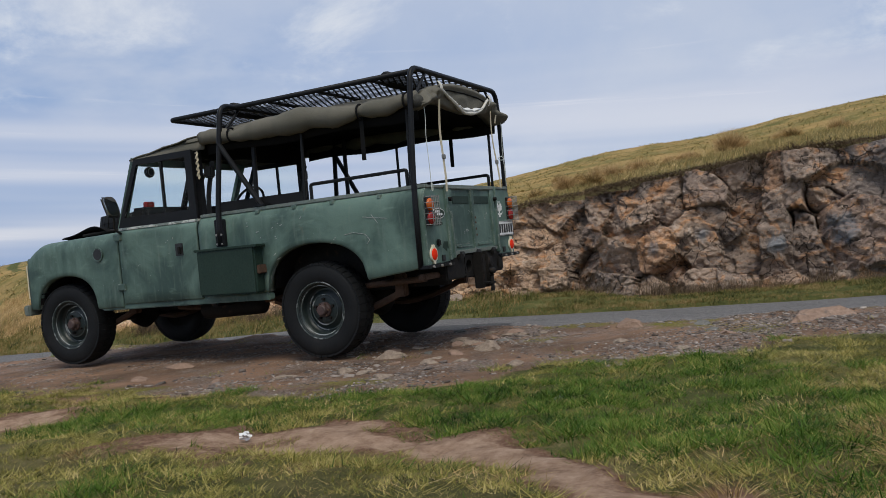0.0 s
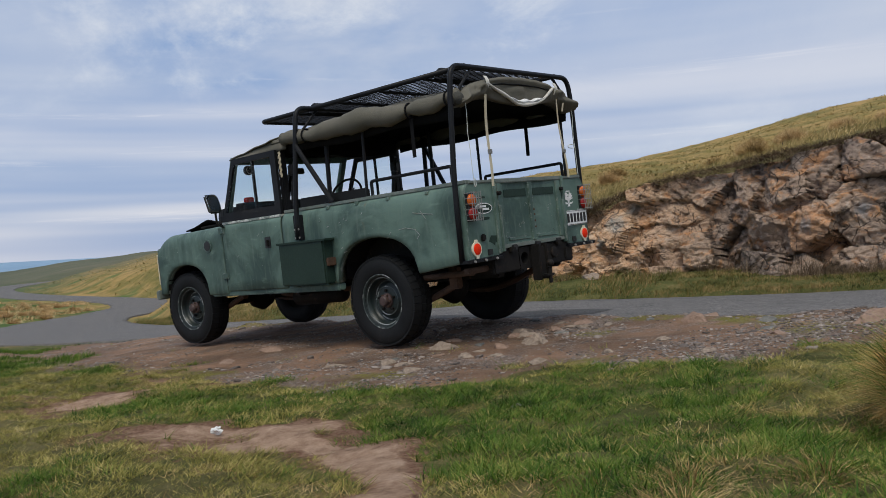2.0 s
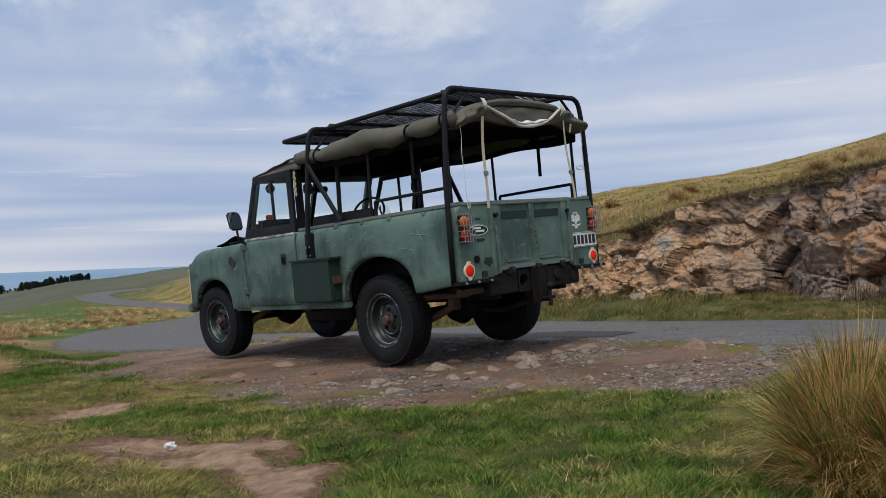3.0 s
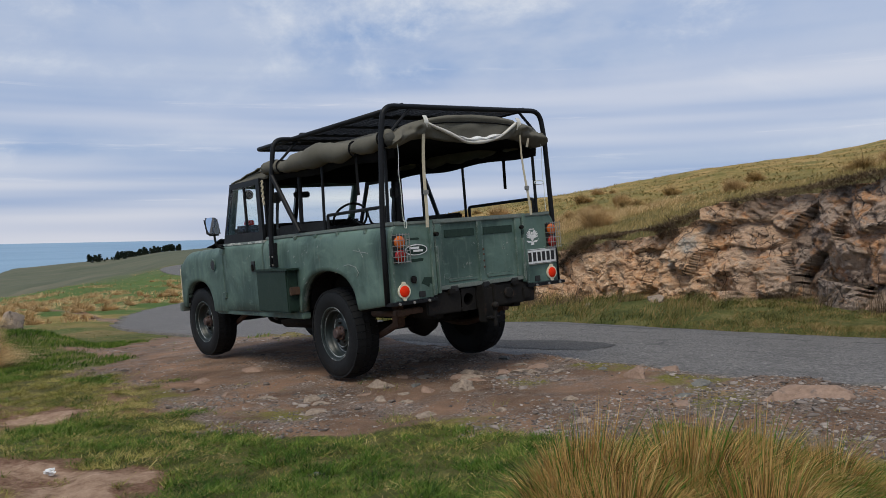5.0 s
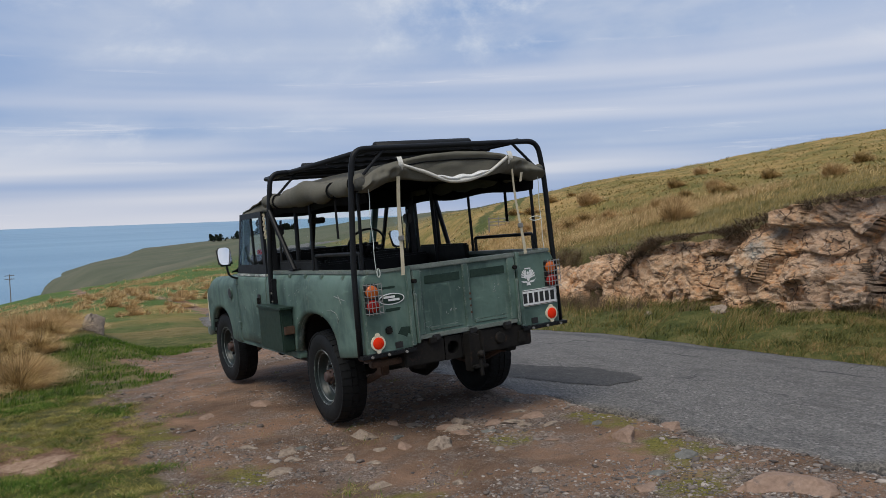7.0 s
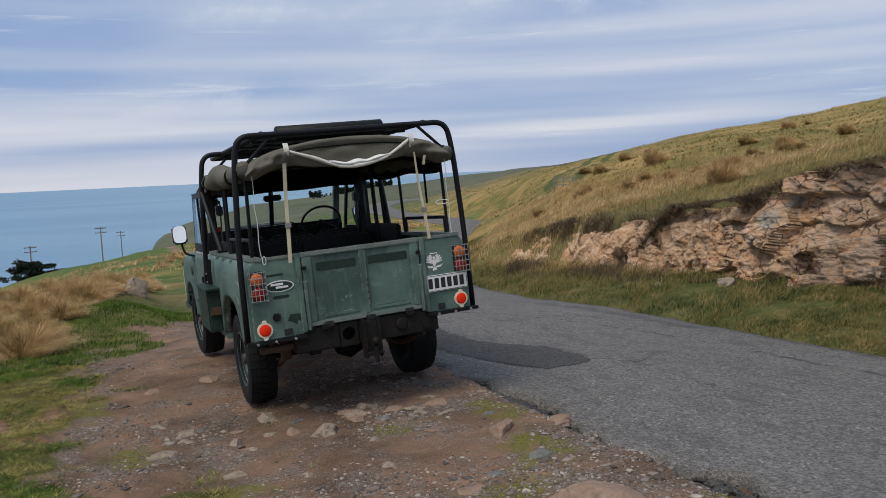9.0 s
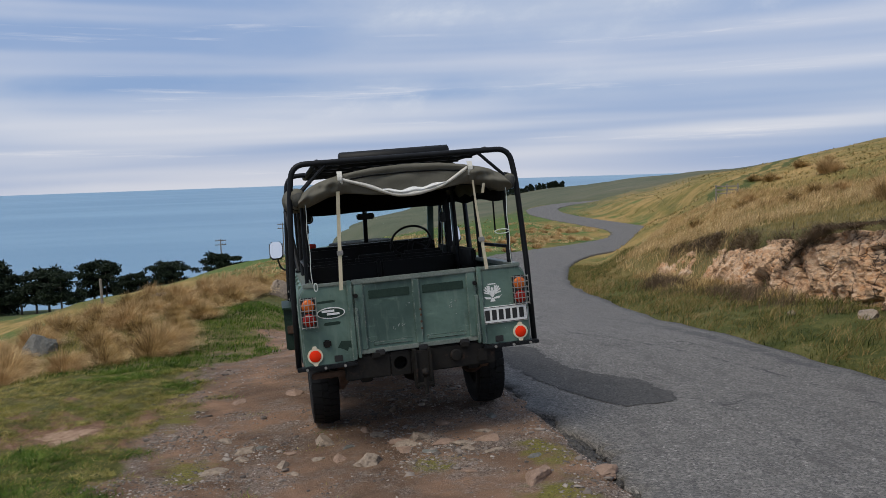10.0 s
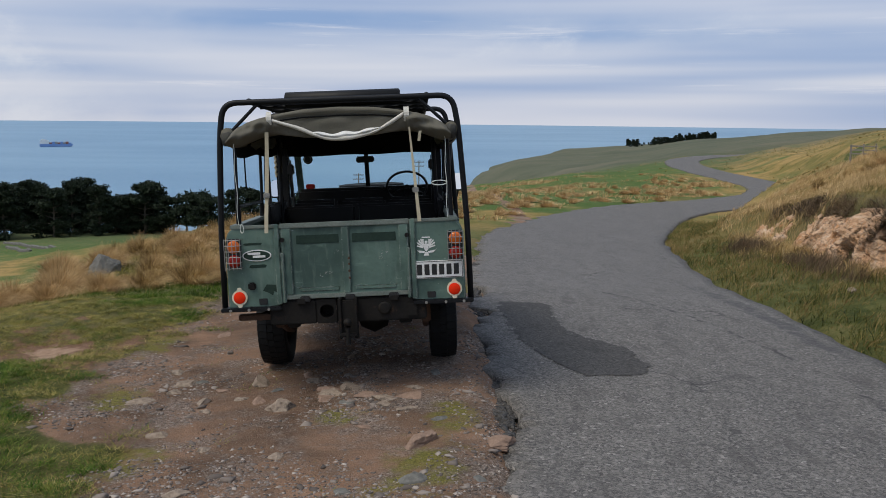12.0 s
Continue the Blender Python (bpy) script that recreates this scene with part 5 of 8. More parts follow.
part("fan_ring", lathe(bmesh.new(), [(0.03, -0.024), (0.036, -0.026), (0.036, -0.02), (0.03, -0.02)], 16), WIRE, truck).matrix_basis = pose(-0.60, 1.86, 1.70, 0, 0, 90)
part("red_box", boxed(-0.64, -0.55, 1.88, 1.94, 1.388, 1.44, 0.008), DULLRED, truck, "small red box on the dashboard")
for x in (-0.46, 0.0, 0.46):
    part("seat_back", boxed(x - 0.21, x + 0.21, 1.17, 1.26, 0.86, 1.31, 0.03), SEATS, truck, "black vinyl seat back")
    part("seat_cushion", boxed(x - 0.21, x + 0.21, 1.14, 1.58, 0.80, 0.92, 0.03), SEATS, truck)
part("seat_box", boxed(-0.78, 0.78, 1.03, 1.58, 0.55, 0.80, 0.01), BEDPAINT, truck)
part("cab_floor", boxed(-0.78, 0.78, 1.58, 2.0, 0.55, 0.58), BEDPAINT, truck)
part("rear_bench_back", boxed(-0.70, -0.055, 0.78, 0.84, 1.02, 1.275, 0.02), SEATS, truck, "black padded bench back")
part("rear_bench_back", boxed(-0.015, 0.70, 0.78, 0.84, 1.02, 1.275, 0.02), SEATS, truck, "black padded bench back")
part("bench_strap", boxed(-0.05, -0.02, 0.77, 0.80, 1.0, 1.285, 0.006), SEATS, truck)
for s in (-1, 1):
    part("cab_post", boxed(*sorted((s * 0.70, s * 0.765)), 1.14, 1.20, 1.22, 1.82, 0.01), BLACK, truck, "black cab rear post")
    part("seat_belt", skin([[(s * 0.66, 1.08 + 0.05 * math.sin(z * 6), z), (s * 0.66, 1.13 + 0.05 * math.sin(z * 6), z)] for z in np.linspace(1.05, 1.70, 10)], (s * 0.006, 0, 0)), INK, truck, "black seat belt webbing")
    part("belt_reel", boxed(*sorted((s * 0.64, s * 0.70)), 1.06, 1.15, 1.56, 1.66, 0.012), INK, truck)
part("knotted_rope", tubed([(-0.81 + 0.006 * math.sin(k * 2.1), 1.10 + 0.006 * math.cos(k * 2.1), 1.77 - 0.016 * k) for k in range(15)], [0.009 + 0.005 * (k % 3 == 0) for k in range(15)], 8), STRAP, truck, "knotted beige rope")
# door mirrors
for s in (-1, 1):
    arm = part("mirror_arm", tubed(bend([(s * 0.80, 2.04, 1.16), (s * 0.93, 2.0, 1.20), (s * 0.955, 1.97, 1.30), (s * 0.955, 1.965, 1.36)], 0.05), 0.011, 8), INK, truck, "black mirror arm")
    head = part("mirror_head", boxed(-0.072, 0.072, -0.02, 0.02, -0.10, 0.10, 0.02, seg=3), INK, truck, "black mirror head")
    head.matrix_basis = pose(s * 0.965, 1.985, 1.40, -22, 0, 3 * s)
    part("mirror_glass", slab([(0.064 * math.copysign(abs(math.cos(a)) ** 0.6, math.cos(a)), 0.092 * math.copysign(abs(math.sin(a)) ** 0.6, math.sin(a))) for a in (2 * math.pi * i / 32 for i in range(32))], "y", -0.0245, -0.0195), MIRROR, head, "bright mirror glass")

# roll cage: two hoops, gussets, braces and canopy sticks
def hoop(y, foot, lean):
    return bend([(-0.885, y, foot), (-0.875, y, 1.25), (-0.835, y - lean, 1.90), (-0.80, y - lean, 2.118), (-0.6, y - lean, 2.118), (0.6, y - lean, 2.118), (0.80, y - lean, 2.118), (0.835, y - lean, 1.90), (0.875, y, 1.25), (0.885, y, foot)], 0.17, 7)


cage = part("roll_cage", tubed(hoop(-0.945, 0.66, 0.02), 0.021, 12), BLACK, truck, "black tubular roll cage", True)
part("front_hoop", tubed(hoop(0.875, 0.97, 0.06), 0.022, 12), BLACK, cage, "", True)
for s in (-1, 1):
    for y, dy in ((-0.965, 0.0), (0.815, 0.0)):
        part("gusset", tubed([(s * 0.56, y, 2.105), (s * 0.838, y, 1.84)], 0.012, 8), BLACK, cage)
    part("brace", tubed([(s * 0.845, 0.83, 1.80), (s * 0.78, 0.50, 1.26)], 0.022, 10), BLACK, cage)
    part("brace_foot", boxed(*sorted((s * 0.74, s * 0.82)), 0.44, 0.56, 1.255, 1.27, 0.004), BLACK, cage)
    for y, top in ((0.08, 1.85), (-0.87, 1.86)):
        part("canopy_stick", tubed([(s * 0.77, y, 1.25), (s * 0.755, y - 0.015, top)], 0.013, 8), BLACK, cage)
    part("inner_stick", tubed([(s * 0.70, 0.62, 1.1), (s * 0.68, 0.60, 1.9)], 0.020, 8), BLACK, cage)
    part("side_rail", tubed(bend([(s * 0.765, 0.02, 1.25), (s * 0.765, 0.02, 1.375), (s * 0.765, -0.84, 1.385), (s * 0.765, -0.84, 1.25)], 0.02, 3), 0.014, 8), BLACK, truck, "low black side rail")

# roof rack: rim, cross bars, expanded mesh and foam pads
rack = part("roof_rack", tubed(bend([(-0.62, -0.96, 2.125), (-0.62, 1.53, 2.115), (0.62, 1.53, 2.115), (0.62, -0.96, 2.125)], 0.05, 4), 0.021, 10), BLACK, truck, "black roof rack with expanded metal mesh", True)
for y in (-0.55, -0.05, 0.45, 1.0):
    part("cross_bar", tubed([(-0.62, y, 2.105), (0.62, y, 2.105)], 0.015, 8), BLACK, rack)
net = bmesh.new()
for k in range(-26, 75):
    for sg in (1, -1):
        # strands slant across the rack; clip them to its rim
        y0 = -0.96 + 0.05 * k
        a, b = (-0.60, y0), (0.60, y0 + 0.52 * sg)
        t0, t1 = 0.0, 1.0
        dy = b[1] - a[1]
        for lim, up in ((-0.95, 1), (1.515, -1)):
            t = (lim - a[1]) / dy
            if (dy > 0) == (up > 0):
                t0 = max(t0, t)
            else:
                t1 = min(t1, t)
        if t1 - t0 < 0.02:
            continue
        p = [(a[0] + (b[0] - a[0]) * t, a[1] + dy * t) for t in (t0, t1)]
        z = 2.118
        w = 0.0095 if sg > 0 else 0.003
        q = [net.verts.new((x, y + o, z + h)) for x, y in p for o, h in ((-w, -0.006), (w, -0.002), (w, 0.002), (-w, -0.002))]
        for i in range(4):
            net.faces.new((q[i], q[(i + 1) % 4], q[4 + (i + 1) % 4], q[4 + i]))
part("mesh_panel", net, BLACK, rack, "expanded metal mesh")
for y in (-0.55, 1.0):
    pad = bmesh.new()
    tube(pad, [(-0.43, y, 2.15), (-0.42, y, 2.15), (0.42, y, 2.15), (0.43, y, 2.15)], [0.045, 0.06, 0.06, 0.045], 12)
    part("foam_pad", pad, SEATS, rack, "black foam pad on the rack", True)

# darker copy of the canvas, the roll ends' shade put into its colour
ROLLEND = surface("shaded_grey_canvas", (0.035, 0.035, 0.031), (0.065, 0.064, 0.055), 30, 0.9, 0.0, 120, 0.004, 0.7)
# canvas tilt: roof over cab and bed, side rolls, rear curtain rolled up under a white band
def tilt_z(x, y):
    crown = 2.055 if y < 0.9 else 2.055 - 0.10 * ((y - 0.9) / 0.6)
    edge = 1.885 + 0.03 * math.sin(y * 2.4 + 0.6)
    u = abs(x) / 0.76
    return edge + (crown - edge) * (1 - u ** 2.6) + 0.006 * math.sin(9 * y + 6 * x)


rows = [[(x, y, tilt_z(x, y)) for x in np.linspace(-0.76, 0.76, 25)] for y in np.linspace(-0.985, 1.27, 34)]
tilt = part("canvas_tilt", skin(rows, (0, 0, -0.012)), CANVAS, truck, "olive canvas tilt with rolled-up sides", True)
rows = []
for v in np.linspace(0, 1, 9):
    y = 1.25 + 0.68 * v
    zc, ze = 1.995 - 0.165 * v ** 1.15, 1.90 - 0.085 * v
    rows.append([(x, y, ze + (zc - ze) * (1 - (abs(x) / 0.775) ** 2.8) + 0.005 * math.sin(14 * v + 5 * x)) for x in np.linspace(-0.775 + 0.02 * v, 0.775 - 0.02 * v, 21)])
part("cab_hood", skin(rows, (0, 0, -0.012)), CANVAS, tilt, "", True)
# black sheet close under the canvas makes its whole underside dark
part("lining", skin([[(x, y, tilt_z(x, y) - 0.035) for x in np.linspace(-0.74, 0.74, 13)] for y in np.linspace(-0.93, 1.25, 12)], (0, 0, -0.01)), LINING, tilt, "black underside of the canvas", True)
for s in (-1, 1):
    rows = []
    for y in np.linspace(1.05, 1.90, 8):
        rows.append([(s * (0.775 - 0.010 * k), y, 1.79 + (0.11 - 0.085 * max(0, (y - 1.25) / 0.65)) * k / 3) for k in range(4)])
    part("cab_hood_side", skin(rows, (-s * 0.012, 0, 0)), CANVAS, tilt, "", True)
    ys = np.linspace(1.06, -0.985, 48)
    pts, rad = [], []
    for k, y in enumerate(ys):
        sag = 0.022 * math.sin((y + 0.97) * 3.0) ** 2 + 0.008 * math.sin(13 * y + s)
        pts.append((s * (0.775 + 0.006 * math.sin(11 * y)), y, 1.882 - sag + 0.01 * (y < -0.8)))
        tight = min(abs(y + 0.50), abs(y - 0.74), abs(y + 0.90))
        rad.append((0.042 + 0.026 * min(1.0, max(0.0, (y + 0.985) / 0.16)) + 0.020 * math.exp(-((y - 0.05) / 0.45) ** 2) + 0.008 * math.sin(5 * y + 1) + 0.007 * math.sin(17 * y) + 0.004 * math.sin(41 * y)) * (0.72 + 0.28 * min(1, tight / 0.10)))
    roll = part("side_roll", tube(bmesh.new(), pts, rad, 14, 0.95), CANVAS, tilt, "rolled canvas side", True)
    for y in (-0.50, 0.74, -0.90):
        z = 1.882 - 0.022 * math.sin((y + 0.97) * 3.0) ** 2
        part("tie", tubed([(s * 0.775 + 0.058 * math.cos(a), y, z + 0.058 * math.sin(a)) for a in (2 * math.pi * i / 16 for i in range(17))], 0.008, 6), LINING, roll, "dark tie strap")
    part("hanging_strap", skin([[(s * 0.77, -0.50 + w + 0.02 * (1.82 - z), z) for w in (-0.018, 0.018)] for z in np.linspace(1.84, 1.50, 8)], (s * 0.004, 0, 0)), LINING, tilt, "loose black strap")
    # black strip that hangs below the side roll
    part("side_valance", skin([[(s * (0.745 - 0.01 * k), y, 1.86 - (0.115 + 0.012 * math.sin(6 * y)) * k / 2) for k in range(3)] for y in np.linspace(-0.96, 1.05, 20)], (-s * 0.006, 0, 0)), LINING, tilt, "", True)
    tube_end = tubed([(s * 0.765, -0.975, 1.87), (s * 0.80, -1.005, 1.865)], [0.052, 0.046], 12)
    part("roll_end", tube_end, ROLLEND, tilt, "dark bundled end of the roll", True)

# rear curtain: rolled across the arch, fullest in the middle
TOP = ([0, 0.25, 0.434, 0.56, 0.635, 0.70, 0.741, 0.78], [2.062, 2.052, 2.026, 2.0, 1.976, 1.945, 1.915, 1.862])
FOOT = ([0, 0.25, 0.40, 0.434, 0.559, 0.65, 0.713, 0.78], [1.845, 1.86, 1.882, 1.885, 1.868, 1.832, 1.805, 1.815])
rows = []
for x in np.linspace(-0.78, 0.78, 110):
    u = abs(x)
    top, foot = np.interp(u, *TOP), np.interp(u, *FOOT)
    outer = float(smooth(0.36, 0.52, u))
    pinch = 1 - 0.30 * math.exp(-((u - 0.462) / 0.018) ** 2) - 0.18 * math.exp(-((u - 0.66) / 0.014) ** 2)
    row = []
    for k in range(15):
        a = k / 14
        crease = outer * (0.009 * math.sin(34 * x + 7 * a) + 0.008 * math.sin(71 * u - 5 * a + 1) + 0.010 * math.sin(9 * a + 23 * u)) + 0.004 * math.sin(17 * x + 4 * a) + 0.010 * noise.noise(Vector((x * 9, a * 3, 2))) + outer * 0.007 * noise.noise(Vector((x * 26, a * 5, 7)))
        hem = 0.026 if a < 0.2 else 0.0
        flat = 0.040 + hem + 0.018 * math.sin(math.pi * a)
        puff = 0.105 * math.sin(math.pi * (0.12 + 0.88 * a)) ** 0.7 * pinch
        row.append((x, -0.958 - (flat * (1 - outer) + puff * outer) - crease * math.sin(math.pi * min(1, a + 0.1)), top + (foot - top) * a))
    rows.append(row)
part("rear_curtain", skin(rows, (0, 0.05, 0)), CANVAS, tilt, "rolled-up grey-olive rear curtain", True)
# dark tube along the hem stands for the shadow under it
part("hem_seam", tubed([(x, -1.018, np.interp(abs(x), *TOP) - 0.046 - 0.03 * (1 - (x / 0.43) ** 2) * 0.4) for x in np.linspace(-0.43, 0.43, 40)], 0.005, 6), LINING, tilt, "dark cord drawn as the hem's shadow line")
BAND_Z = spline([(-0.455, 1.972, 0, 0), (-0.30, 1.918, 0, 0), (-0.16, 1.860, 0, 0), (-0.06, 1.832, 0, 0), (0.08, 1.832, 0, 0), (0.24, 1.868, 0, 0), (0.36, 1.925, 0, 0), (0.455, 1.982, 0, 0)], 8)
rows = [[(x, -1.036 - 0.010 * math.sin(math.pi * k / 4) - 0.004 * math.sin(25 * x), z + (0.027 + 0.004 * math.sin(19 * x)) * k / 4) for k in range(5)] for x, z in BAND_Z[:, :2]]
part("white_band", skin(rows, (0, 0.010, 0)), BAND, tilt, "white edging band sagging across the curtain", True)
rows = []
for x in np.linspace(-0.20, 0.30, 40):
    z0 = np.interp(x, BAND_Z[:, 0], BAND_Z[:, 1]) + 0.018
    t = math.sin(math.pi * (x + 0.20) / 0.50) ** 0.6 * (0.040 + 0.008 * math.sin(37 * x))
    rows.append([(x, -1.018 - 0.028 * math.sin(math.pi * k / 6) - 0.003 * math.sin(60 * x + k), z0 + t * k / 6) for k in range(7)])
part("padding", skin(rows, (0, 0.02, 0)), WHITE, tilt, "puffy white padding above the band", True)
part("short_tab", skin([[(0.565 - 0.012 * v + w, -1.05 + 0.01 * v, 1.875 - 0.07 * v) for w in (-0.009, 0.011)] for v in np.linspace(0, 1, 5)], (0, 0.004, 0)), STRAP, tilt, "short cream tab")
# flap of lining that hangs behind the cab
rows = [[(x, 1.13 + 0.012 * math.sin(8 * x) * k, 1.93 - (0.20 + 0.004 * math.sin(11 * x)) * k / 4) for k in range(5)] for x in np.linspace(-0.74, 0.74, 40)]
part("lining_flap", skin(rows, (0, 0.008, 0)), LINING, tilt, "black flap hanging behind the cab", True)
for s in (-1, 1):
    part("band_tab", skin([[(s * 0.475 + w, -1.03 - 0.025 * math.sin(3.0 * v), 2.045 - 0.10 * v) for w in (-0.018, 0.018)] for v in np.linspace(0, 1, 6)], (0, 0.006, 0)), BAND, tilt, "white tab")
    # webbing straps that hold the roll
    x0, x1 = (-0.497, -0.54) if s < 0 else (0.49, 0.535)
    wv = (0.013, 0.013) if s < 0 else (0.006, 0.013)
    part("webbing_strap", skin([[(x0 + (x1 - x0) * v + q * (wv[0] + (wv[1] - wv[0]) * v), -1.035 + 0.012 * math.sin(5 * v), 1.905 - (0.70 if s < 0 else 0.66) * v) for q in (-1, 1)] for v in np.linspace(0, 1, 12)], (0, 0.005, 0)), STRAP, truck, "cream webbing strap")
    part("strap_buckle", boxed(x0 + (x1 - x0) * 0.6 - 0.022, x0 + (x1 - x0) * 0.6 + 0.022, -1.046, -1.028, 1.45, 1.485, 0.004), WIRE, truck)
    cx = s * 0.735
    pts = [(cx + 0.004 * math.sin(k), -1.015 - 0.004 * math.sin(k * 0.7), 1.85 - 0.045 * k) for k in range(14)]
    part("cord", tubed(pts, 0.0026, 6), ROPE, truck, "thin pale cord")
    loop = [(cx - s * (0.02 if s < 0 else 0.05) + (0.012 if s < 0 else 0.055) * math.cos(a), -1.012, (1.24 if s < 0 else 1.51) + 0.03 * math.sin(a) * (1 if s < 0 else 0.55)) for a in (2 * math.pi * i / 14 for i in range(15))]
    part("cord_loop", tubed(loop, 0.0035, 6), ROPE, truck, "looped pale cord")

# lamps, reflectors, plate and marks on the tail
for s in (-1, 1):
    base = part("tail_lamp", boxed(s * 0.783 - 0.05, s * 0.783 + 0.05, -1.01, -0.985, 0.955, 1.17, 0.008), INK, truck, "amber and red tail lamp cluster")
    for z, mt, nm in ((1.112, ORANGE, "amber_lens"), (1.012, DULLRED, "red_lens")):
        bm = lathe(bmesh.new(), [(0.046, 0.0), (0.046, 0.012), (0.040, 0.020), (0.022, 0.025), (0.0, 0.026)], 20)
        part(nm, bm, mt, base, nm.replace("_", " "), True).matrix_basis = pose(s * 0.783, -1.008, z, 0, 0, -90)
    cg = bmesh.new()
    for z in np.linspace(0.965, 1.165, 6):
        tube(cg, [(s * 0.783 - 0.055, -1.0, z), (s * 0.783 - 0.055, -1.062, z), (s * 0.783 + 0.055, -1.062, z), (s * 0.783 + 0.055, -1.0, z)], 0.0028, 5)
    for x in np.linspace(-0.055, 0.055, 5):
        tube(cg, [(s * 0.783 + x, -1.062, 0.955), (s * 0.783 + x, -1.062, 1.175)], 0.0028, 5)
    part("wire_guard", cg, WIRE, base, "wire lamp guard")
    xr, zr = s * 0.765, 0.748
    out = [(xr + r * math.cos(a), zr + r * math.sin(a)) for a, r in ((a, 0.055 + 0.016 * float(smooth(0.34, 0.16, abs(math.cos(a))))) for a in (2 * math.pi * i / 72 for i in range(72)))]
    plate = part("reflector_plate", slab(out, "y", -1.004, -0.992), CREAM, truck, "round red reflector on a cream plate")
    part("reflector", lathe(bmesh.new(), [(0.0425, 0.0), (0.0425, 0.004), (0.040, 0.006), (0.0, 0.0065)], 24), REDLENS, plate, "red reflector", True).matrix_basis = pose(xr, -1.003, zr, 0, 0, -90)
plate = part("number_plate", boxed(0.475, 0.833, -1.006, -0.993, 0.83, 0.957, 0.003), WHITE, truck, "white number plate with black bars")
part("plate_border", box(box(box(boxed(0.480, 0.828, -1.0075, -1.0045, 0.949, 0.953), 0.480, 0.828, -1.0075, -1.0045, 0.834, 0.838), 0.480, 0.484, -1.0075, -1.0045, 0.838, 0.949), 0.824, 0.828, -1.0075, -1.0045, 0.838, 0.949), INK, plate)
for k in range(6):
    x = 0.503 + 0.0525 * k
    part("plate_bar", boxed(x, x + 0.036, -1.0085, -1.0045, 0.855, 0.932, 0.001), INK, plate, "black bar")
ov = lambda a, b, n=32: [(-0.626 + a * math.cos(2 * math.pi * i / n), 1.045 + b * math.sin(2 * math.pi * i / n)) for i in range(n)]
badge = part("oval_badge", slab(ov(0.102, 0.041), "y", -0.998, -0.991), WHITE, truck, "oval badge with plain bars")
part("badge_face", slab(ov(0.094, 0.034), "y", -0.9995, -0.9965), LOCKER, badge, "dark green face")
for x0, x1, z in ((-0.69, -0.60, 1.052), (-0.655, -0.565, 1.030)):
    part("badge_bar", boxed(x0, x1, -1.001, -0.999, z, z + 0.016, 0.001), WHITE, badge, "white bar")
# worn white emblem: a plain spread shape over a small bar
EX, EZ = 0.575, 1.055
emb = part("white_emblem", slab([(EX - 0.018, EZ + 0.022), (EX + 0.018, EZ + 0.022), (EX + 0.016, EZ - 0.012), (EX, EZ - 0.034), (EX - 0.016, EZ - 0.012)], "y", -0.9955, -0.991), WHITE, truck, "worn white painted emblem")
for s in (-1, 1):
    for k in range(5):
        a = radians(18 + 17 * k)
        d, n = Vector((s * math.cos(a), math.sin(a))), Vector((-s * math.sin(a), math.cos(a)))
        c = Vector((EX + s * 0.020, EZ - 0.004 + 0.006 * k))
        l = (0.044, 0.050, 0.050, 0.044, 0.034)[k]
        q = [c + n * 0.004, c + d * l + n * 0.0055, c + d * (l + 0.006), c + d * l - n * 0.0055, c - n * 0.004]
        part("emblem_feather", slab([(p.x, p.y) for p in q], "y", -0.9945, -0.991), WHITE, emb)
    part("emblem_sprig", slab([(EX + s * 0.010, EZ - 0.030), (EX + s * 0.066, EZ - 0.022), (EX + s * 0.074, EZ - 0.012), (EX + s * 0.050, EZ - 0.040), (EX + s * 0.014, EZ - 0.042)], "y", -0.9945, -0.991), WHITE, emb)
part("emblem_tail", slab([(EX - 0.010, EZ - 0.036), (EX + 0.010, EZ - 0.036), (EX + 0.020, EZ - 0.062), (EX - 0.020, EZ - 0.062)], "y", -0.9945, -0.991), WHITE, emb)
part("emblem_head", slab([(EX - 0.009, EZ + 0.024), (EX + 0.009, EZ + 0.024), (EX + 0.011, EZ + 0.040), (EX, EZ + 0.048), (EX - 0.010, EZ + 0.042)], "y", -0.9945, -0.991), WHITE, emb)
part("emblem_bar", boxed(EX - 0.030, EX + 0.030, -0.9945, -0.991, EZ + 0.066, EZ + 0.074), WHITE, emb)
for x0, x1, z0, z1 in ((-0.72, -0.585, 1.118, 1.136), (-0.685, -0.56, 0.955, 0.980)):
    part("paint_smudge", slab([(x0, z0 + 0.006), (x0 + 0.02, z0), (x1 - 0.01, z0 + 0.002), (x1, z1 - 0.006), (x1 - 0.02, z1), (x0 + 0.01, z1 - 0.002)], "y", -0.9935, -0.9915), LOCKER, truck, "dark touched-up smudge")
part("bare_patch", slab([(-0.60, 0.79), (-0.57, 0.835), (-0.50, 0.83), (-0.46, 0.79), (-0.475, 0.765), (-0.52, 0.785), (-0.53, 0.755), (-0.56, 0.775)], "y", -0.9935, -0.9915), LOCKER, truck, "dark repainted patch")
part("tail_bracket", boxed(-0.70, -0.645, -1.012, -0.99, 0.80, 0.855, 0.01), CHASSIS, truck, "bent dark bracket")

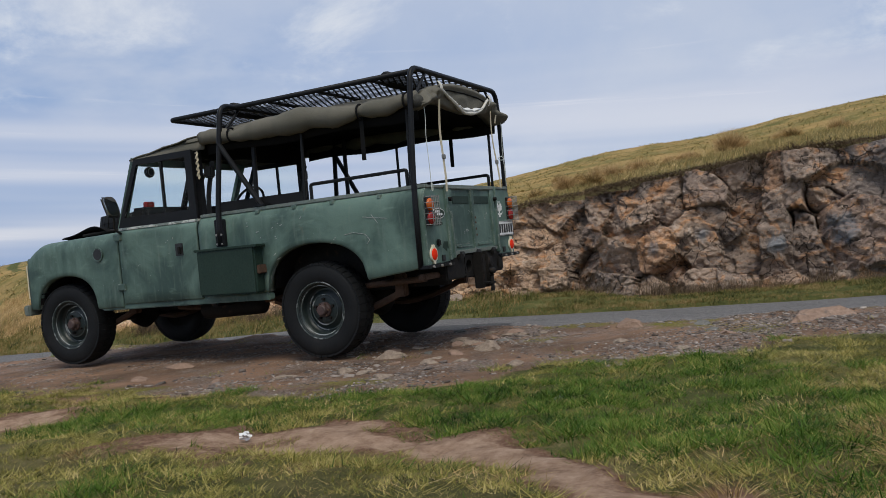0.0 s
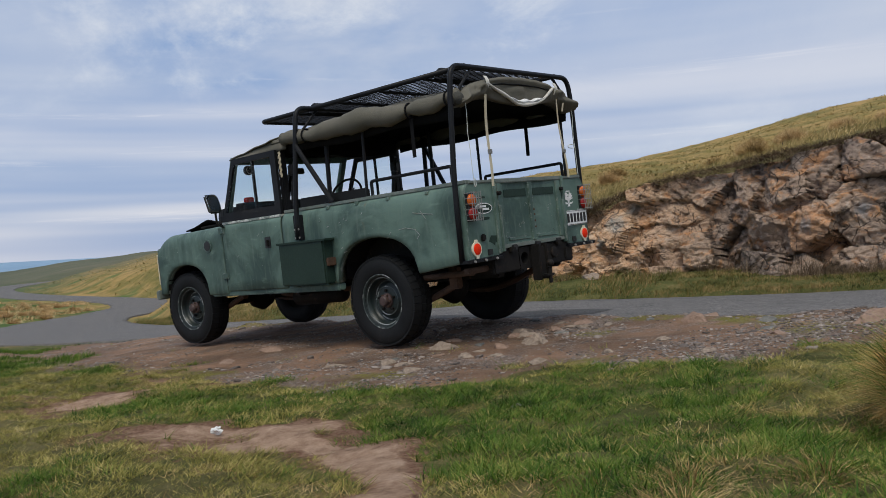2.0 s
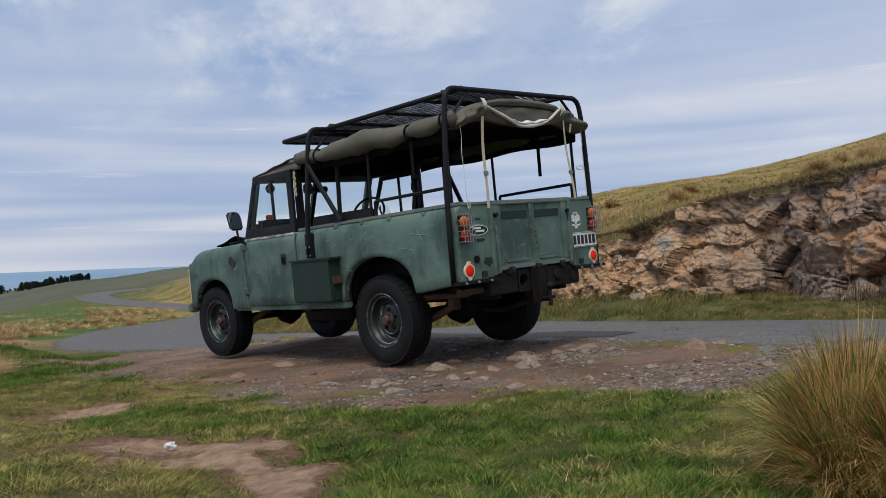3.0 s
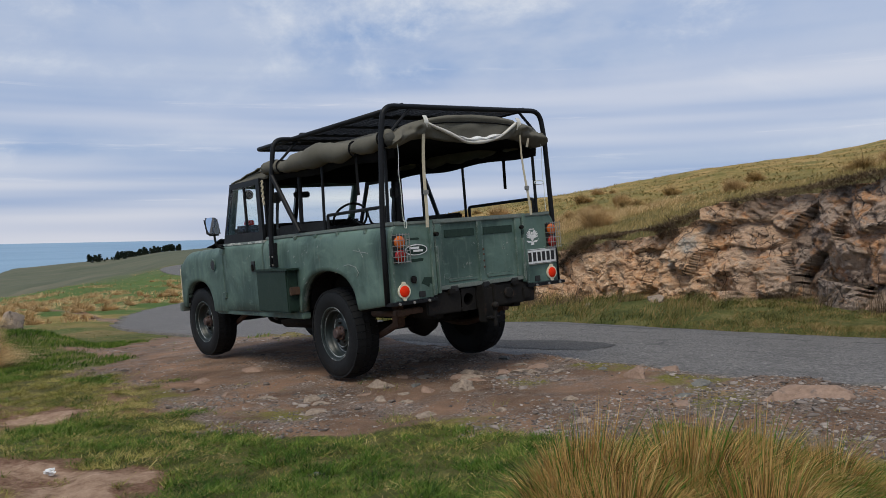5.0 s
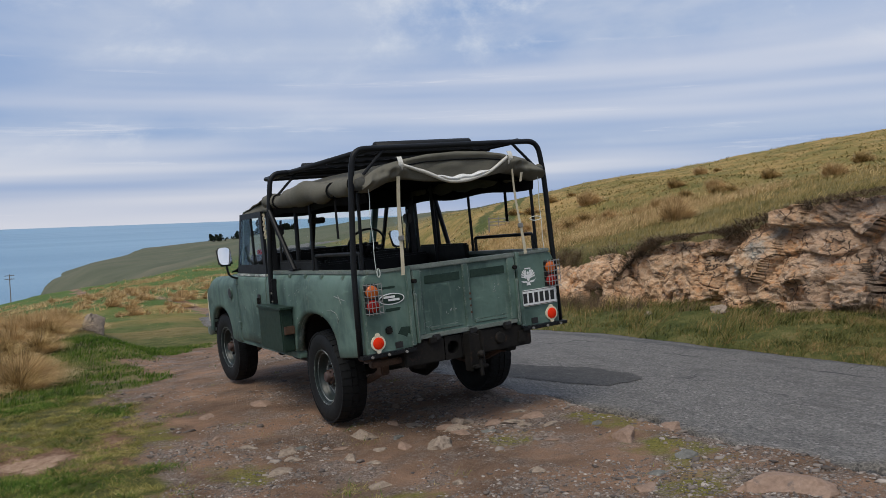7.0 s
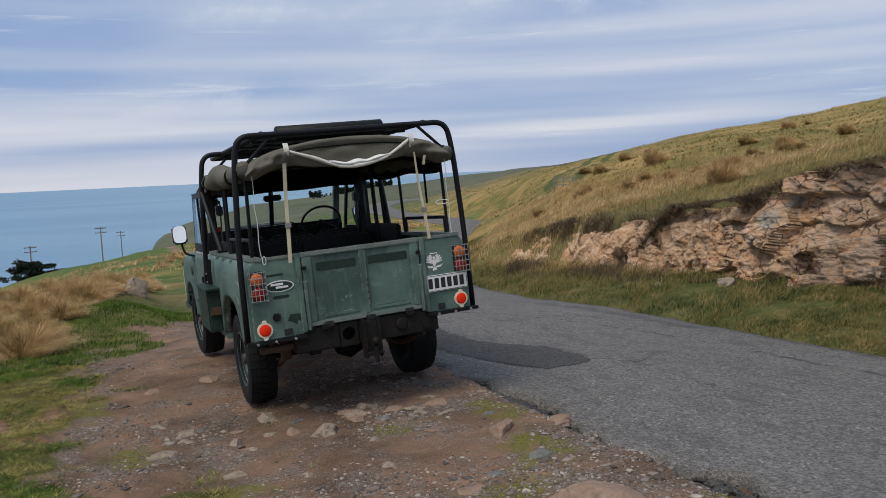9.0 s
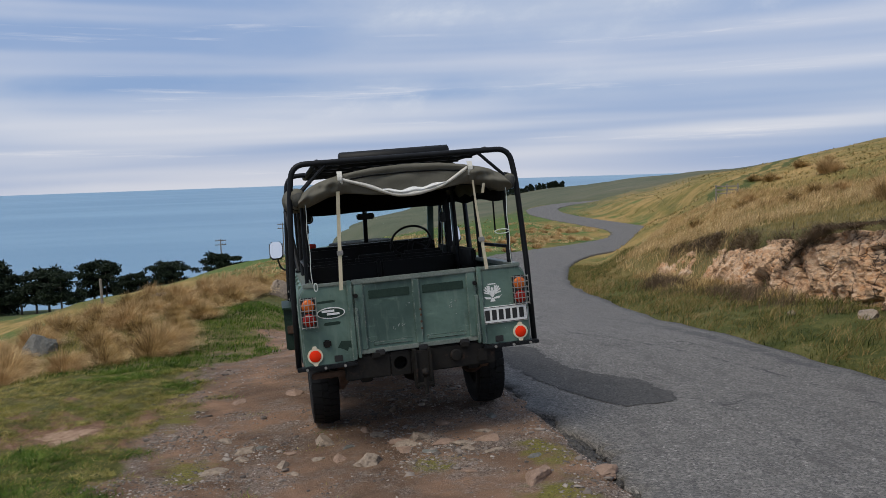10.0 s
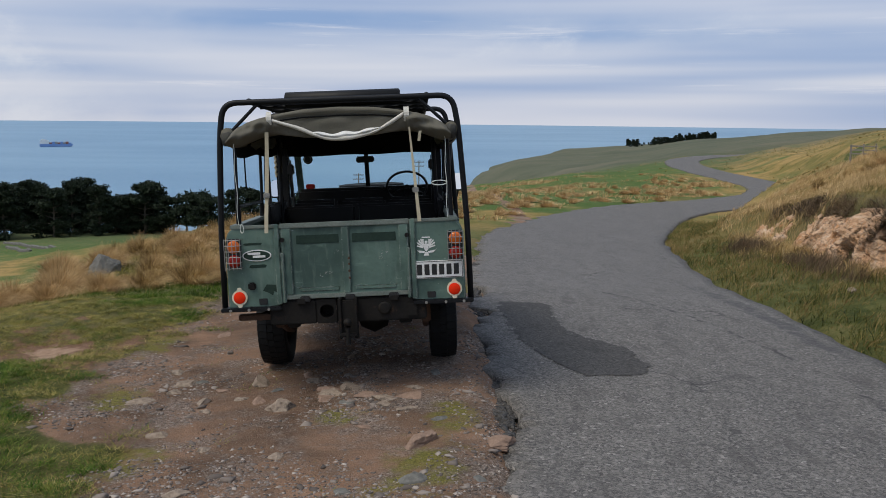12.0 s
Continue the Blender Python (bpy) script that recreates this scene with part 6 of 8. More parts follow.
# chassis, springs, axles and the tow hitch
for s in (-1, 1):
    part("chassis_rail", boxed(*sorted((s * 0.36, s * 0.45)), -0.93, 3.15, 0.50, 0.66, 0.008), CHASSIS, truck)
    for y in (RY, WB):
        pts = [(s * 0.55, y - 0.60 + 1.2 * v, 0.47 - 0.16 * math.sin(math.pi * v)) for v in np.linspace(0, 1, 13)]
        part("leaf_spring", tubed(pts, 0.028, 6), RUST, truck, "rusty leaf spring")
        part("spring_hanger", boxed(*sorted((s * 0.52, s * 0.59)), y - 0.66, y - 0.57, 0.44, 0.62, 0.01), RUST, truck, "rust-stained spring hanger")
        part("damper", tubed([(s * 0.50, y + 0.10, 0.36), (s * 0.46, y + 0.18, 0.75)], 0.03, 10), CHASSIS, truck)
    part("outrigger", boxed(*sorted((s * 0.40, s * 0.80)), 1.05, 1.12, 0.47, 0.56, 0.01), CHASSIS, truck)
    part("mud_flap", boxed(*sorted((s * 0.60, s * 0.80)), -0.56, -0.53, 0.60, 0.90, 0.004), CHASSIS, truck)
for y in (RY, WB):
    part("axle", tubed([(-0.62, y, RT), (0.62, y, RT)], 0.045, 12), CHASSIS, truck)
    part("differential", lathe(bmesh.new(), [(0.0, -0.14), (0.10, -0.11), (0.15, 0.0), (0.10, 0.11), (0.0, 0.14)], 18), CHASSIS, truck, "", True).matrix_basis = pose(0.12, y, RT)
part("fuel_tank", boxed(0.46, 0.74, 0.55, 1.45, 0.42, 0.64, 0.03), CHASSIS, truck)
part("gearbox", boxed(-0.20, 0.20, 1.2, 2.4, 0.42, 0.70, 0.05), CHASSIS, truck)
part("engine_sump", boxed(-0.22, 0.22, 2.3, 3.05, 0.48, 0.80, 0.06), CHASSIS, truck)
part("exhaust_pipe", tubed(bend([(-0.25, 2.0, 0.45), (-0.48, 1.4, 0.44), (-0.50, 0.5, 0.50), (-0.62, -0.40, 0.55), (-0.66, -0.86, 0.57)], 0.12), 0.024, 10), RUST, truck, "rusty exhaust pipe")
part("silencer", tubed([(-0.47, 1.5, 0.43), (-0.48, 1.45, 0.43), (-0.49, 0.82, 0.45), (-0.49, 0.78, 0.45)], [0.04, 0.085, 0.085, 0.04], 16), CHASSIS, truck, "", True)
part("rusty_step", boxed(-0.80, -0.46, -0.93, -0.87, 0.565, 0.61, 0.008), RUST, truck, "rusty step bar")
xm = bmesh.new()
HX, HZ, HR, HS = -0.155, 0.622, 0.05, 0.07
box(xm, -0.56, HX - HS, -0.99, -0.86, 0.535, 0.71, 0.010)
box(xm, HX + HS, 0.56, -0.99, -0.86, 0.535, 0.71, 0.010)
box(xm, HX - HS, HX + HS, -0.989, -0.86, HZ + HS, 0.71)
box(xm, HX - HS, HX + HS, -0.989, -0.86, 0.535, HZ - HS)
ring = []
for i in range(32):
    a = 2 * math.pi * i / 32
    c, q = (math.cos(a), math.sin(a)), HS / max(abs(math.cos(a)), abs(math.sin(a)))
    ring.append([xm.verts.new((HX + r * c[0], y, HZ + r * c[1])) for r, y in ((q, -0.989), (HR, -0.989), (HR, -0.87))])
for p, q in zip(ring, ring[1:] + ring[:1]):
    for k in (0, 1):
        xm.faces.new((p[k], q[k], q[k + 1], p[k + 1]))
xm.faces.new([r[2] for r in ring])
cross = part("rear_crossmember", xm, CHASSIS, truck, "black chassis crossmember with a round hole")
part("round_boss", lathe(bmesh.new(), [(0.045, 0.0), (0.045, 0.014), (0.036, 0.020), (0.0, 0.022)], 22), CHASSIS, cross, "round steel boss").matrix_basis = pose(0.26, -0.989, 0.63, 0, 0, -90)
part("side_boss", boxed(0.42, 0.50, -1.005, -0.985, 0.56, 0.66, 0.008), CHASSIS, cross)
for x in (-0.055, 0.055):
    part("hitch_plate", boxed(x - 0.012, x + 0.012, -1.07, -0.985, 0.43, 0.72, 0.006), CHASSIS, cross)
part("hitch_block", boxed(-0.05, 0.05, -1.05, -0.99, 0.46, 0.70, 0.008), CHASSIS, cross)
part("hitch_jaw", boxed(-0.06, 0.06, -1.12, -1.05, 0.455, 0.475, 0.006), CHASSIS, cross, "black tow jaw")
part("hitch_pin", tubed([(0, -1.11, 0.40), (0, -1.11, 0.52), (0, -1.11, 0.53)], [0.016, 0.016, 0.026], 10), CHASSIS, cross, "dark tow pin")
part("tow_ball", lathe(bmesh.new(), [(0.0, -0.03), (0.022, -0.02), (0.03, 0.0), (0.022, 0.02), (0.0, 0.03)], 14), CHASSIS, cross, "", True).matrix_basis = pose(0.0, -1.12, 0.56, 0, 90, 0)

# wheels: one built, three copies
HUBRED = surface("dull_red_brown_hub", (0.040, 0.024, 0.022), (0.085, 0.052, 0.046), 14, 0.6, 0.0, 60, 0.001, 0.3)


def make_wheel():
    prof = [(0.205, -0.085), (0.235, -0.104), (0.29, -0.113), (0.335, -0.108), (0.362, -0.094), (0.372, -0.06), (0.374, 0.0), (0.372, 0.06), (0.362, 0.094), (0.335, 0.108), (0.29, 0.113), (0.235, 0.104), (0.205, 0.085)]
    w = new("wheel")
    w.parent = truck
    ty = part("tyre", lathe(bmesh.new(), prof, 56), RUBBER, w, "black off-road tyre", True)
    tr = bmesh.new()
    n = 40
    for i in range(n):
        for s in (-1, 1):
            a = 2 * math.pi * (i + (0.5 if s > 0 else 0)) / n
            b0 = len(tr.verts)
            box(tr, s * 0.028 if s > 0 else -0.104, 0.104 if s > 0 else -0.028, -0.0255, 0.0255, 0.352, 0.381)
            tr.verts.ensure_lookup_table()
            vs = tr.verts[b0:]
            for v in vs:
                if v.co.z > 0.37 and abs(v.co.x) > 0.09:
                    v.co.z -= 0.014
            bmesh.ops.rotate(tr, verts=vs, cent=(0, 0, 0), matrix=Matrix.Rotation(a, 3, "X"))
    for i in range(36):
        a = 2 * math.pi * i / 36
        b0 = len(tr.verts)
        box(tr, -0.022, 0.022, -0.027, 0.027, 0.36, 0.381)
        tr.verts.ensure_lookup_table()
        bmesh.ops.rotate(tr, verts=tr.verts[b0:], cent=(0, 0, 0), matrix=Matrix.Rotation(a, 3, "X"))
    part("tread", tr, RUBBER, ty)
    # rim seen from its outer side (-x)
    rp = [(0.208, -0.088), (0.222, -0.098), (0.226, -0.09), (0.218, -0.084), (0.198, -0.078), (0.19, -0.03), (0.175, 0.005), (0.15, 0.0), (0.125, -0.025), (0.09, -0.032), (0.06, -0.032), (0.0, -0.032)]
    rim = part("rim", lathe(bmesh.new(), rp, 48), RIM, w, "dark green pressed steel rim", True)
    bk = part("rim_back", lathe(bmesh.new(), [(0.206, 0.085), (0.20, 0.06), (0.0, 0.05)], 32), CHASSIS, w, "", True)
    for r0, x0 in ((0.222, -0.097), (0.196, -0.072), (0.163, 0.0), (0.118, -0.028)):
        part("rim_bead", lathe(bmesh.new(), [(r0 - 0.005, x0 - 0.002), (r0, x0 - 0.006), (r0 + 0.005, x0 - 0.003)], 48), RIMEDGE, rim, "chipped bright bead", True)
    hub = part("hub", lathe(bmesh.new(), [(0.062, -0.03), (0.060, -0.05), (0.045, -0.055), (0.042, -0.085), (0.034, -0.095), (0.0, -0.097)], 24), HUBRED, w, "dull reddish wheel hub")
    for i in range(5):
        a = 2 * math.pi * i / 5 + 0.3
        part("wheel_nut", tubed([(-0.03, 0.083 * math.cos(a), 0.083 * math.sin(a)), (-0.052, 0.083 * math.cos(a), 0.083 * math.sin(a))], 0.0125, 6), CHASSIS, hub)
    for i in range(6):
        a = 2 * math.pi * i / 6
        part("hub_bolt", tubed([(-0.055, 0.052 * math.cos(a), 0.052 * math.sin(a)), (-0.066, 0.052 * math.cos(a), 0.052 * math.sin(a))], 0.008, 6), RUST, hub)
    return w


wl = make_wheel()
wl.matrix_basis = pose(-0.69, RY, RT)
copy_thing(wl, pose(-0.69, WB, RT, 50, 0, 3))
copy_thing(wl, pose(0.69, RY, RT, 20, 0, 180))
copy_thing(wl, pose(0.69, WB, RT, 70, 0, 183))

# spare wheel lying on the bonnet, its outer side up
copy_thing(wl, pose(0.0, 2.65, 1.285, 0, 90, 0))

# ---- rock cutting beside the road ----
def facets(y, z, size, seed, tall=1.0):
    """Broken rock: flat tilted chips, their lift, and how near the next chip is."""
    gy, gz = y / size, z / (size * tall)
    i0, j0 = np.floor(gy), np.floor(gz)
    b1, b2, val = np.full(y.shape, 9.0), np.full(y.shape, 9.0), np.zeros(y.shape)
    for di in (-1, 0, 1):
        for dj in (-1, 0, 1):
            ci, cj = i0 + di, j0 + dj
            sy, sz = ci + hash2(ci, cj, 501 + seed), cj + hash2(ci, cj, 601 + seed)
            dd = np.abs(gy - sy) ** 1.5 + np.abs(gz - sz) ** 1.5
            lift = (hash2(ci, cj, 701 + seed) - 0.5) + 1.5 * (hash2(ci, cj, 801 + seed) - 0.5) * (gy - sy) + 1.5 * (hash2(ci, cj, 901 + seed) - 0.5) * (gz - sz)
            nearer = dd < b1
            b2 = np.where(nearer, b1, np.minimum(b2, dd))
            val = np.where(nearer, lift, val)
            b1 = np.minimum(b1, dd)
    return val, b2 - b1


def rock_face():
    rng = np.random.RandomState(7)
    # the large blocks: along, height, half length, half height, how far they stand out
    big = [(-0.15, 1.36, 0.42, 0.30, 0.14), (-0.62, 0.74, 0.30, 0.30, 0.34), (-0.02, 0.66, 0.34, 0.34, 0.14), (0.02, 0.06, 0.40, 0.26, 0.44), (-0.62, 0.06, 0.26, 0.28, 0.38), (-1.22, 0.06, 0.40, 0.27, 0.44), (-1.85, 0.06, 0.28, 0.24, 0.36),
           (-0.78, 1.56, 0.22, 0.26, 0.10), (-1.35, 1.66, 0.36, 0.22, 0.24), (-1.36, 1.24, 0.30, 0.18, 0.16), (-1.35, 0.78, 0.28, 0.30, 0.20), (-1.95, 0.70, 0.30, 0.36, -0.22), (-1.98, 1.46, 0.26, 0.32, -0.26),
           (-2.55, 1.50, 0.33, 0.18, 0.20), (-2.44, 0.86, 0.24, 0.48, 0.36), (-2.80, 0.80, 0.14, 0.44, 0.10), (-2.85, 1.98, 0.42, 0.26, 0.30), (-2.4, 1.88, 0.16, 0.2, 0.1), (-3.50, 0.92, 0.56, 0.66, 0.30), (-3.40, 1.78, 0.5, 0.22, 0.0), (-3.95, 2.15, 0.45, 0.26, 0.26),
           (-2.65, 0.0, 0.36, 0.24, 0.40), (-4.6, 1.05, 0.5, 0.7, 0.15), (-3.5, 0.02, 0.45, 0.2, 0.22), (1.14, 0.46, 0.17, 0.24, 0.34), (0.86, 1.0, 0.22, 0.46, -0.10), (0.62, 0.40, 0.24, 0.4, -0.12), (0.45, 1.5, 0.22, 0.2, 0.0),
           (1.75, 1.10, 0.55, 0.24, 0.08), (1.72, 0.72, 0.50, 0.16, 0.16), (1.62, 0.36, 0.26, 0.20, 0.12), (2.10, 1.42, 0.2, 0.12, 0.28), (2.45, 0.92, 0.16, 0.36, 0.24), (2.75, 0.30, 0.36, 0.30, 0.26), (2.15, 0.30, 0.18, 0.22, 0.24), (1.5, 0.02, 0.30, 0.2, 0.30)]
    seeds = list(big)
    for _ in range(1500):
        y = rng.uniform(-5.3, 15.0)
        lo, hi = float(road_level(np.array(y))) - 0.1, float(bank_top(np.array(y)))
        z = rng.uniform(lo, hi)
        size = (0.25 if y < 2.8 else 0.21) * rng.uniform(0.35, 1.9)
        w, h = size * rng.uniform(0.8, 1.35), size * rng.uniform(0.6, 1.05)
        if all(math.hypot((y - a) / (c + 0.75 * w), (z - b) / (d + 0.75 * h)) > 0.98 for a, b, c, d, _ in seeds):
            seeds.append((y, z, w, h, rng.uniform(-0.08, 0.14)))
    S = np.array(seeds)
    t1, t2 = rng.uniform(-0.45, 0.45, (len(S), 2)), rng.uniform(-0.9, 0.9, (len(S), 2))
    turn = rng.uniform(-0.35, 0.35, len(S))
    ys, vs = np.arange(-5.3, 15.0, 0.018), np.linspace(0, 1, 124)
    Y, Vv = np.meshgrid(ys, vs, indexing="ij")
    lo, hi = road_level(Y) - 0.12, bank_top(Y) + 0.06 * fbm(Y * 1.3, Y * 0, 3, 3)
    Z = lo + (hi - lo) * Vv
    wy, wz = Y + 0.08 * fbm(Y * 1.8, Z * 1.8, 101, 1), Z + 0.09 * fbm(Y * 2.2 + 9, Z * 2.2, 103, 2)
    f1, f2, own = np.full(Y.shape, 9.0), np.full(Y.shape, 9.0), np.zeros(Y.shape, int)
    for k, (a, b, c, d, _) in enumerate(S):
        near = np.abs(ys - a) < 1.6
        u, w = wy[near] - a, wz[near] - b
        cs, sn = math.cos(turn[k]), math.sin(turn[k])
        u, w = (u * cs + w * sn) / c, (w * cs - u * sn) / d
        r = (np.abs(u) ** 3 + np.abs(w) ** 3) ** (1 / 3)
        r = (r - 0.5) * min(c, d) / 0.2 + 0.5
        m = r < f1[near]
        f2[near] = np.where(m, f1[near], np.minimum(f2[near], r))
        own[near] = np.where(m, k, own[near])
        f1[near] = np.where(m, r, f1[near])
    gap = np.clip(f2 - f1, 0, 1)
    dy, dz = np.clip(wy - S[own, 0], -0.6, 0.6), np.clip(wz - S[own, 1], -0.6, 0.6)
    # each block is a ridge of two flat faces
    proud = S[own, 4] + np.minimum(t1[own, 0] * dy + t1[own, 1] * dz, 0.05 + t2[own, 0] * dy + t2[own, 1] * dz)
    open_joint = smooth(-0.05, 0.38, fbm(Y * 1.4, Z * 1.4, 131, 3)) * (1 - 0.7 * smooth(2.4, 4.0, Y))
    joint = (1 - smooth(0.0, 0.05 + 0.10 * open_joint, gap)) * (0.10 + 0.90 * open_joint)
    fy, fz = Y + 0.05 * fbm(Y * 5, Z * 5, 141, 3) + 0.25 * Z, Z + 0.05 * fbm(Y * 5 + 3, Z * 5, 143, 3) - 0.18 * Y
    crumbly = smooth(2.4, 3.8, Y)
    chip = np.zeros(Y.shape)
    for size, amp, sd in ((0.34, 0.10, 1), (0.15, 0.055, 2), (0.07, 0.026, 3)):
        val, edge = facets(fy, fz, size, sd, 0.8)
        chip += amp * (1 - (0.4 if size > 0.3 else 0) * (1 - crumbly)) * (1 + 0.35 * crumbly * (size < 0.3)) * (val - 0.45 * (1 - smooth(0.0, 0.12, edge)) * smooth(-0.1, 0.25, fbm(Y * 2.1, Z * 2.1, 231 + sd, 3)))
    soft = 1 - 0.55 * smooth(2.6, 5.0, Y)
    out = soft * (proud + chip) - 0.55 * joint ** 1.3 * soft + 0.05 * fbm(Y * 3, Z * 3.6, 107, 4) + 0.02 * fbm(Y * 9, Z * 13, 109, 3) - 0.08
    # undercut below the turf, then a talus foot; further on grass closes over all but some outcrops
    out += 0.25 * smooth(0.30, 0.0, Vv) * smooth(3, 6, Y) - 0.16 * smooth(0.80, 0.95, Vv) * smooth(1.4, 3.0, Y)
    bare = fbm(Y * 0.55, Z * 1.1, 151, 3) + 0.5 * fbm(Y * 1.9, Z * 2.6, 153, 3) + 0.32 - 0.055 * np.maximum(Y - 6, 0) - 0.6 * smooth(0.35, 0.05, Vv) - 0.5 * smooth(0.80, 1.0, Vv) * smooth(8, 10, Y)
    out -= 0.6 * smooth(0.12, -0.12, bare) * smooth(6.0, 7.6, Y)
    lean = face_lean(Y)
    X = face_x(Y) + lean * (Z - lo) - out / np.sqrt(1 + lean ** 2)
    Z = Z + out * lean / np.sqrt(1 + lean ** 2)
    P = np.stack([X, Y, Z], -1)
    ny, nv = Y.shape
    idx = np.arange(ny * nv).reshape(ny, nv)
    q = np.stack([idx[:-1, :-1], idx[1:, :-1], idx[1:, 1:], idx[:-1, 1:]], -1).reshape(-1, 4)
    qown = own[:-1, :-1].ravel()
    pts = P.reshape(-1, 3)
    home = tagged(new("rock_face"), "weathered brown rock cutting beside the road", "rock face", kind="structure")
    for k in range(len(S)):
        f = q[qown == k]
        if not len(f):
            continue
        # outline edges go back into the bank
        e = np.concatenate([f[:, [0, 1]], f[:, [1, 2]], f[:, [2, 3]], f[:, [3, 0]]])
        key = np.sort(e, 1)
        u, inv, cnt = np.unique(key, axis=0, return_inverse=True, return_counts=True)
        rim = e[cnt[inv.ravel()] == 1]
        used, ff = np.unique(f, return_inverse=True)
        ff = ff.reshape(f.shape)
        v = pts[used]
        rv, ri = np.unique(rim, return_inverse=True)
        ri = ri.reshape(rim.shape)
        place = np.searchsorted(used, rv)
        rear = v[place] + np.array([0.30, 0, 0])
        n0 = len(v)
        wall = np.stack([place[ri[:, 1]], place[ri[:, 0]], n0 + ri[:, 0], n0 + ri[:, 1]], 1)
        me = sheet("rock", np.vstack([v, rear]), np.vstack([ff, wall])[:, ::-1], ROCK, False)
        new("rock", me).parent = home


rock_face()


# ---- loose stones ----
def stone_mesh(name, size, seed, mat, sub=4, flat=1.0, rough=0.12):
    bm = bmesh.new()
    bmesh.ops.create_icosphere(bm, subdivisions=sub, radius=1.0)
    rnd = random.Random(seed)
    cuts = [(Vector((rnd.uniform(-1, 1), rnd.uniform(-1, 1), rnd.uniform(-0.5, 1))).normalized(), rnd.uniform(0.45, 0.8)) for _ in range(14)]
    for v in bm.verts:
        for n, d in cuts:
            o = v.co.dot(n) - d
            if o > 0:
                v.co -= n * o * 0.97
        v.co *= 1 + rough * noise.noise(v.co * 1.7 + Vector((seed, 0, 0))) + 0.08 * noise.noise(v.co * 6 + Vector((0, seed, 0))) + 0.04 * noise.noise(v.co * 15 + Vector((0, 0, seed)))
        v.co = Vector((v.co.x * size[0], v.co.y * size[1], v.co.z * size[2]))
    me = bpy.data.meshes.new(name)
    bm.to_mesh(me)
    bm.free()
    for p in me.polygons:
        p.use_smooth = False
    me.materials.append(mat)
    return me


PALE = surface("pale_pinkish_stone", (0.20, 0.150, 0.112), (0.36, 0.290, 0.225), 6, 0.9, 0.0, 40, 0.012, 0.9, (0.12, 0.095, 0.075), 7, (0.52, 0.64), 0.2)
GREYST = surface("grey_lichened_stone", (0.11, 0.105, 0.095), (0.19, 0.185, 0.165), 4, 0.9, 0.0, 30, 0.010, 0.7, (0.42, 0.41, 0.36), 8, (0.62, 0.7), 0.2)
REDST = surface("reddish_stone", (0.22, 0.145, 0.105), (0.31, 0.215, 0.16), 6, 0.9, 0.0, 40, 0.008, 0.7, (0.17, 0.13, 0.11), 9, (0.6, 0.7), 0.2)


def stone(x, y, size, seed, mat, label, name="stone", sink=0.62, turn=0):
    me = stone_mesh(name, size, seed, mat)
    ob = tagged(new(name, me), label, "stone", "stones in the lay-by" if name == "stone" else "")
    ob.matrix_world = pose(x, y, land_at(x, y) + size[2] * (1 - 2 * sink) * 0.5, 0, 0, turn)
    return ob


for x, y, sz, sd, mt, lb in ((-0.46, -1.24, (0.19, 0.13, 0.11), 1, PALE, "pale angular stone bedded in the gravel"), (0.54, -2.02, (0.17, 0.13, 0.10), 2, REDST, "reddish stone bedded in the gravel"),
                             (-0.74, -0.55, (0.20, 0.10, 0.08), 3, PALE, "flat pale stone behind the wheel"), (0.42, -3.45, (0.33, 0.25, 0.13), 4, REDST, "broad flat pinkish boulder at the lay-by's edge"),
                             (0.98, -1.95, (0.20, 0.13, 0.05), 5, REDST, "flat reddish stone at the road's edge"), (0.52, -2.62, (0.12, 0.09, 0.05), 6, GREYST, "grey stone in the gravel"),
                             (-1.05, -1.05, (0.10, 0.07, 0.05), 7, PALE, "pale stone in the gravel"), (-1.35, -0.75, (0.11, 0.06, 0.04), 8, PALE, "pale stone in the gravel"), (0.25, -1.25, (0.09, 0.06, 0.04), 9, PALE, "small pale stone behind the truck"),
                             (-0.15, -0.85, (0.12, 0.08, 0.05), 10, REDST, "reddish stone behind the wheel"), (-1.62, 0.35, (0.10, 0.07, 0.04), 11, REDST, "reddish stone beside the wheel"), (-1.5, 1.25, (0.13, 0.09, 0.05), 12, REDST, "flat reddish stone under the sill"),
                             (-0.95, 1.35, (0.16, 0.11, 0.05), 13, REDST, "flat reddish stone under the truck"), (-2.28, -2.46, (0.055, 0.035, 0.018), 14, GREYST, "small flat grey stone in the turf"),
                             (-3.62, -4.08, (0.055, 0.045, 0.04), 15, PALE, "small pale stone in the turf"), (-0.3, -2.2, (0.08, 0.06, 0.03), 16, PALE, "small pale stone in the gravel"), (-0.75, -2.05, (0.07, 0.05, 0.03), 17, PALE, "small pale stone in the gravel"),
                             (0.15, -2.75, (0.09, 0.06, 0.03), 18, GREYST, "small grey stone in the gravel"), (1.15, -3.1, (0.12, 0.08, 0.04), 19, REDST, "reddish stone at the asphalt's edge")):
    stone(x, y, sz, sd, mt, lb, turn=sd * 37)
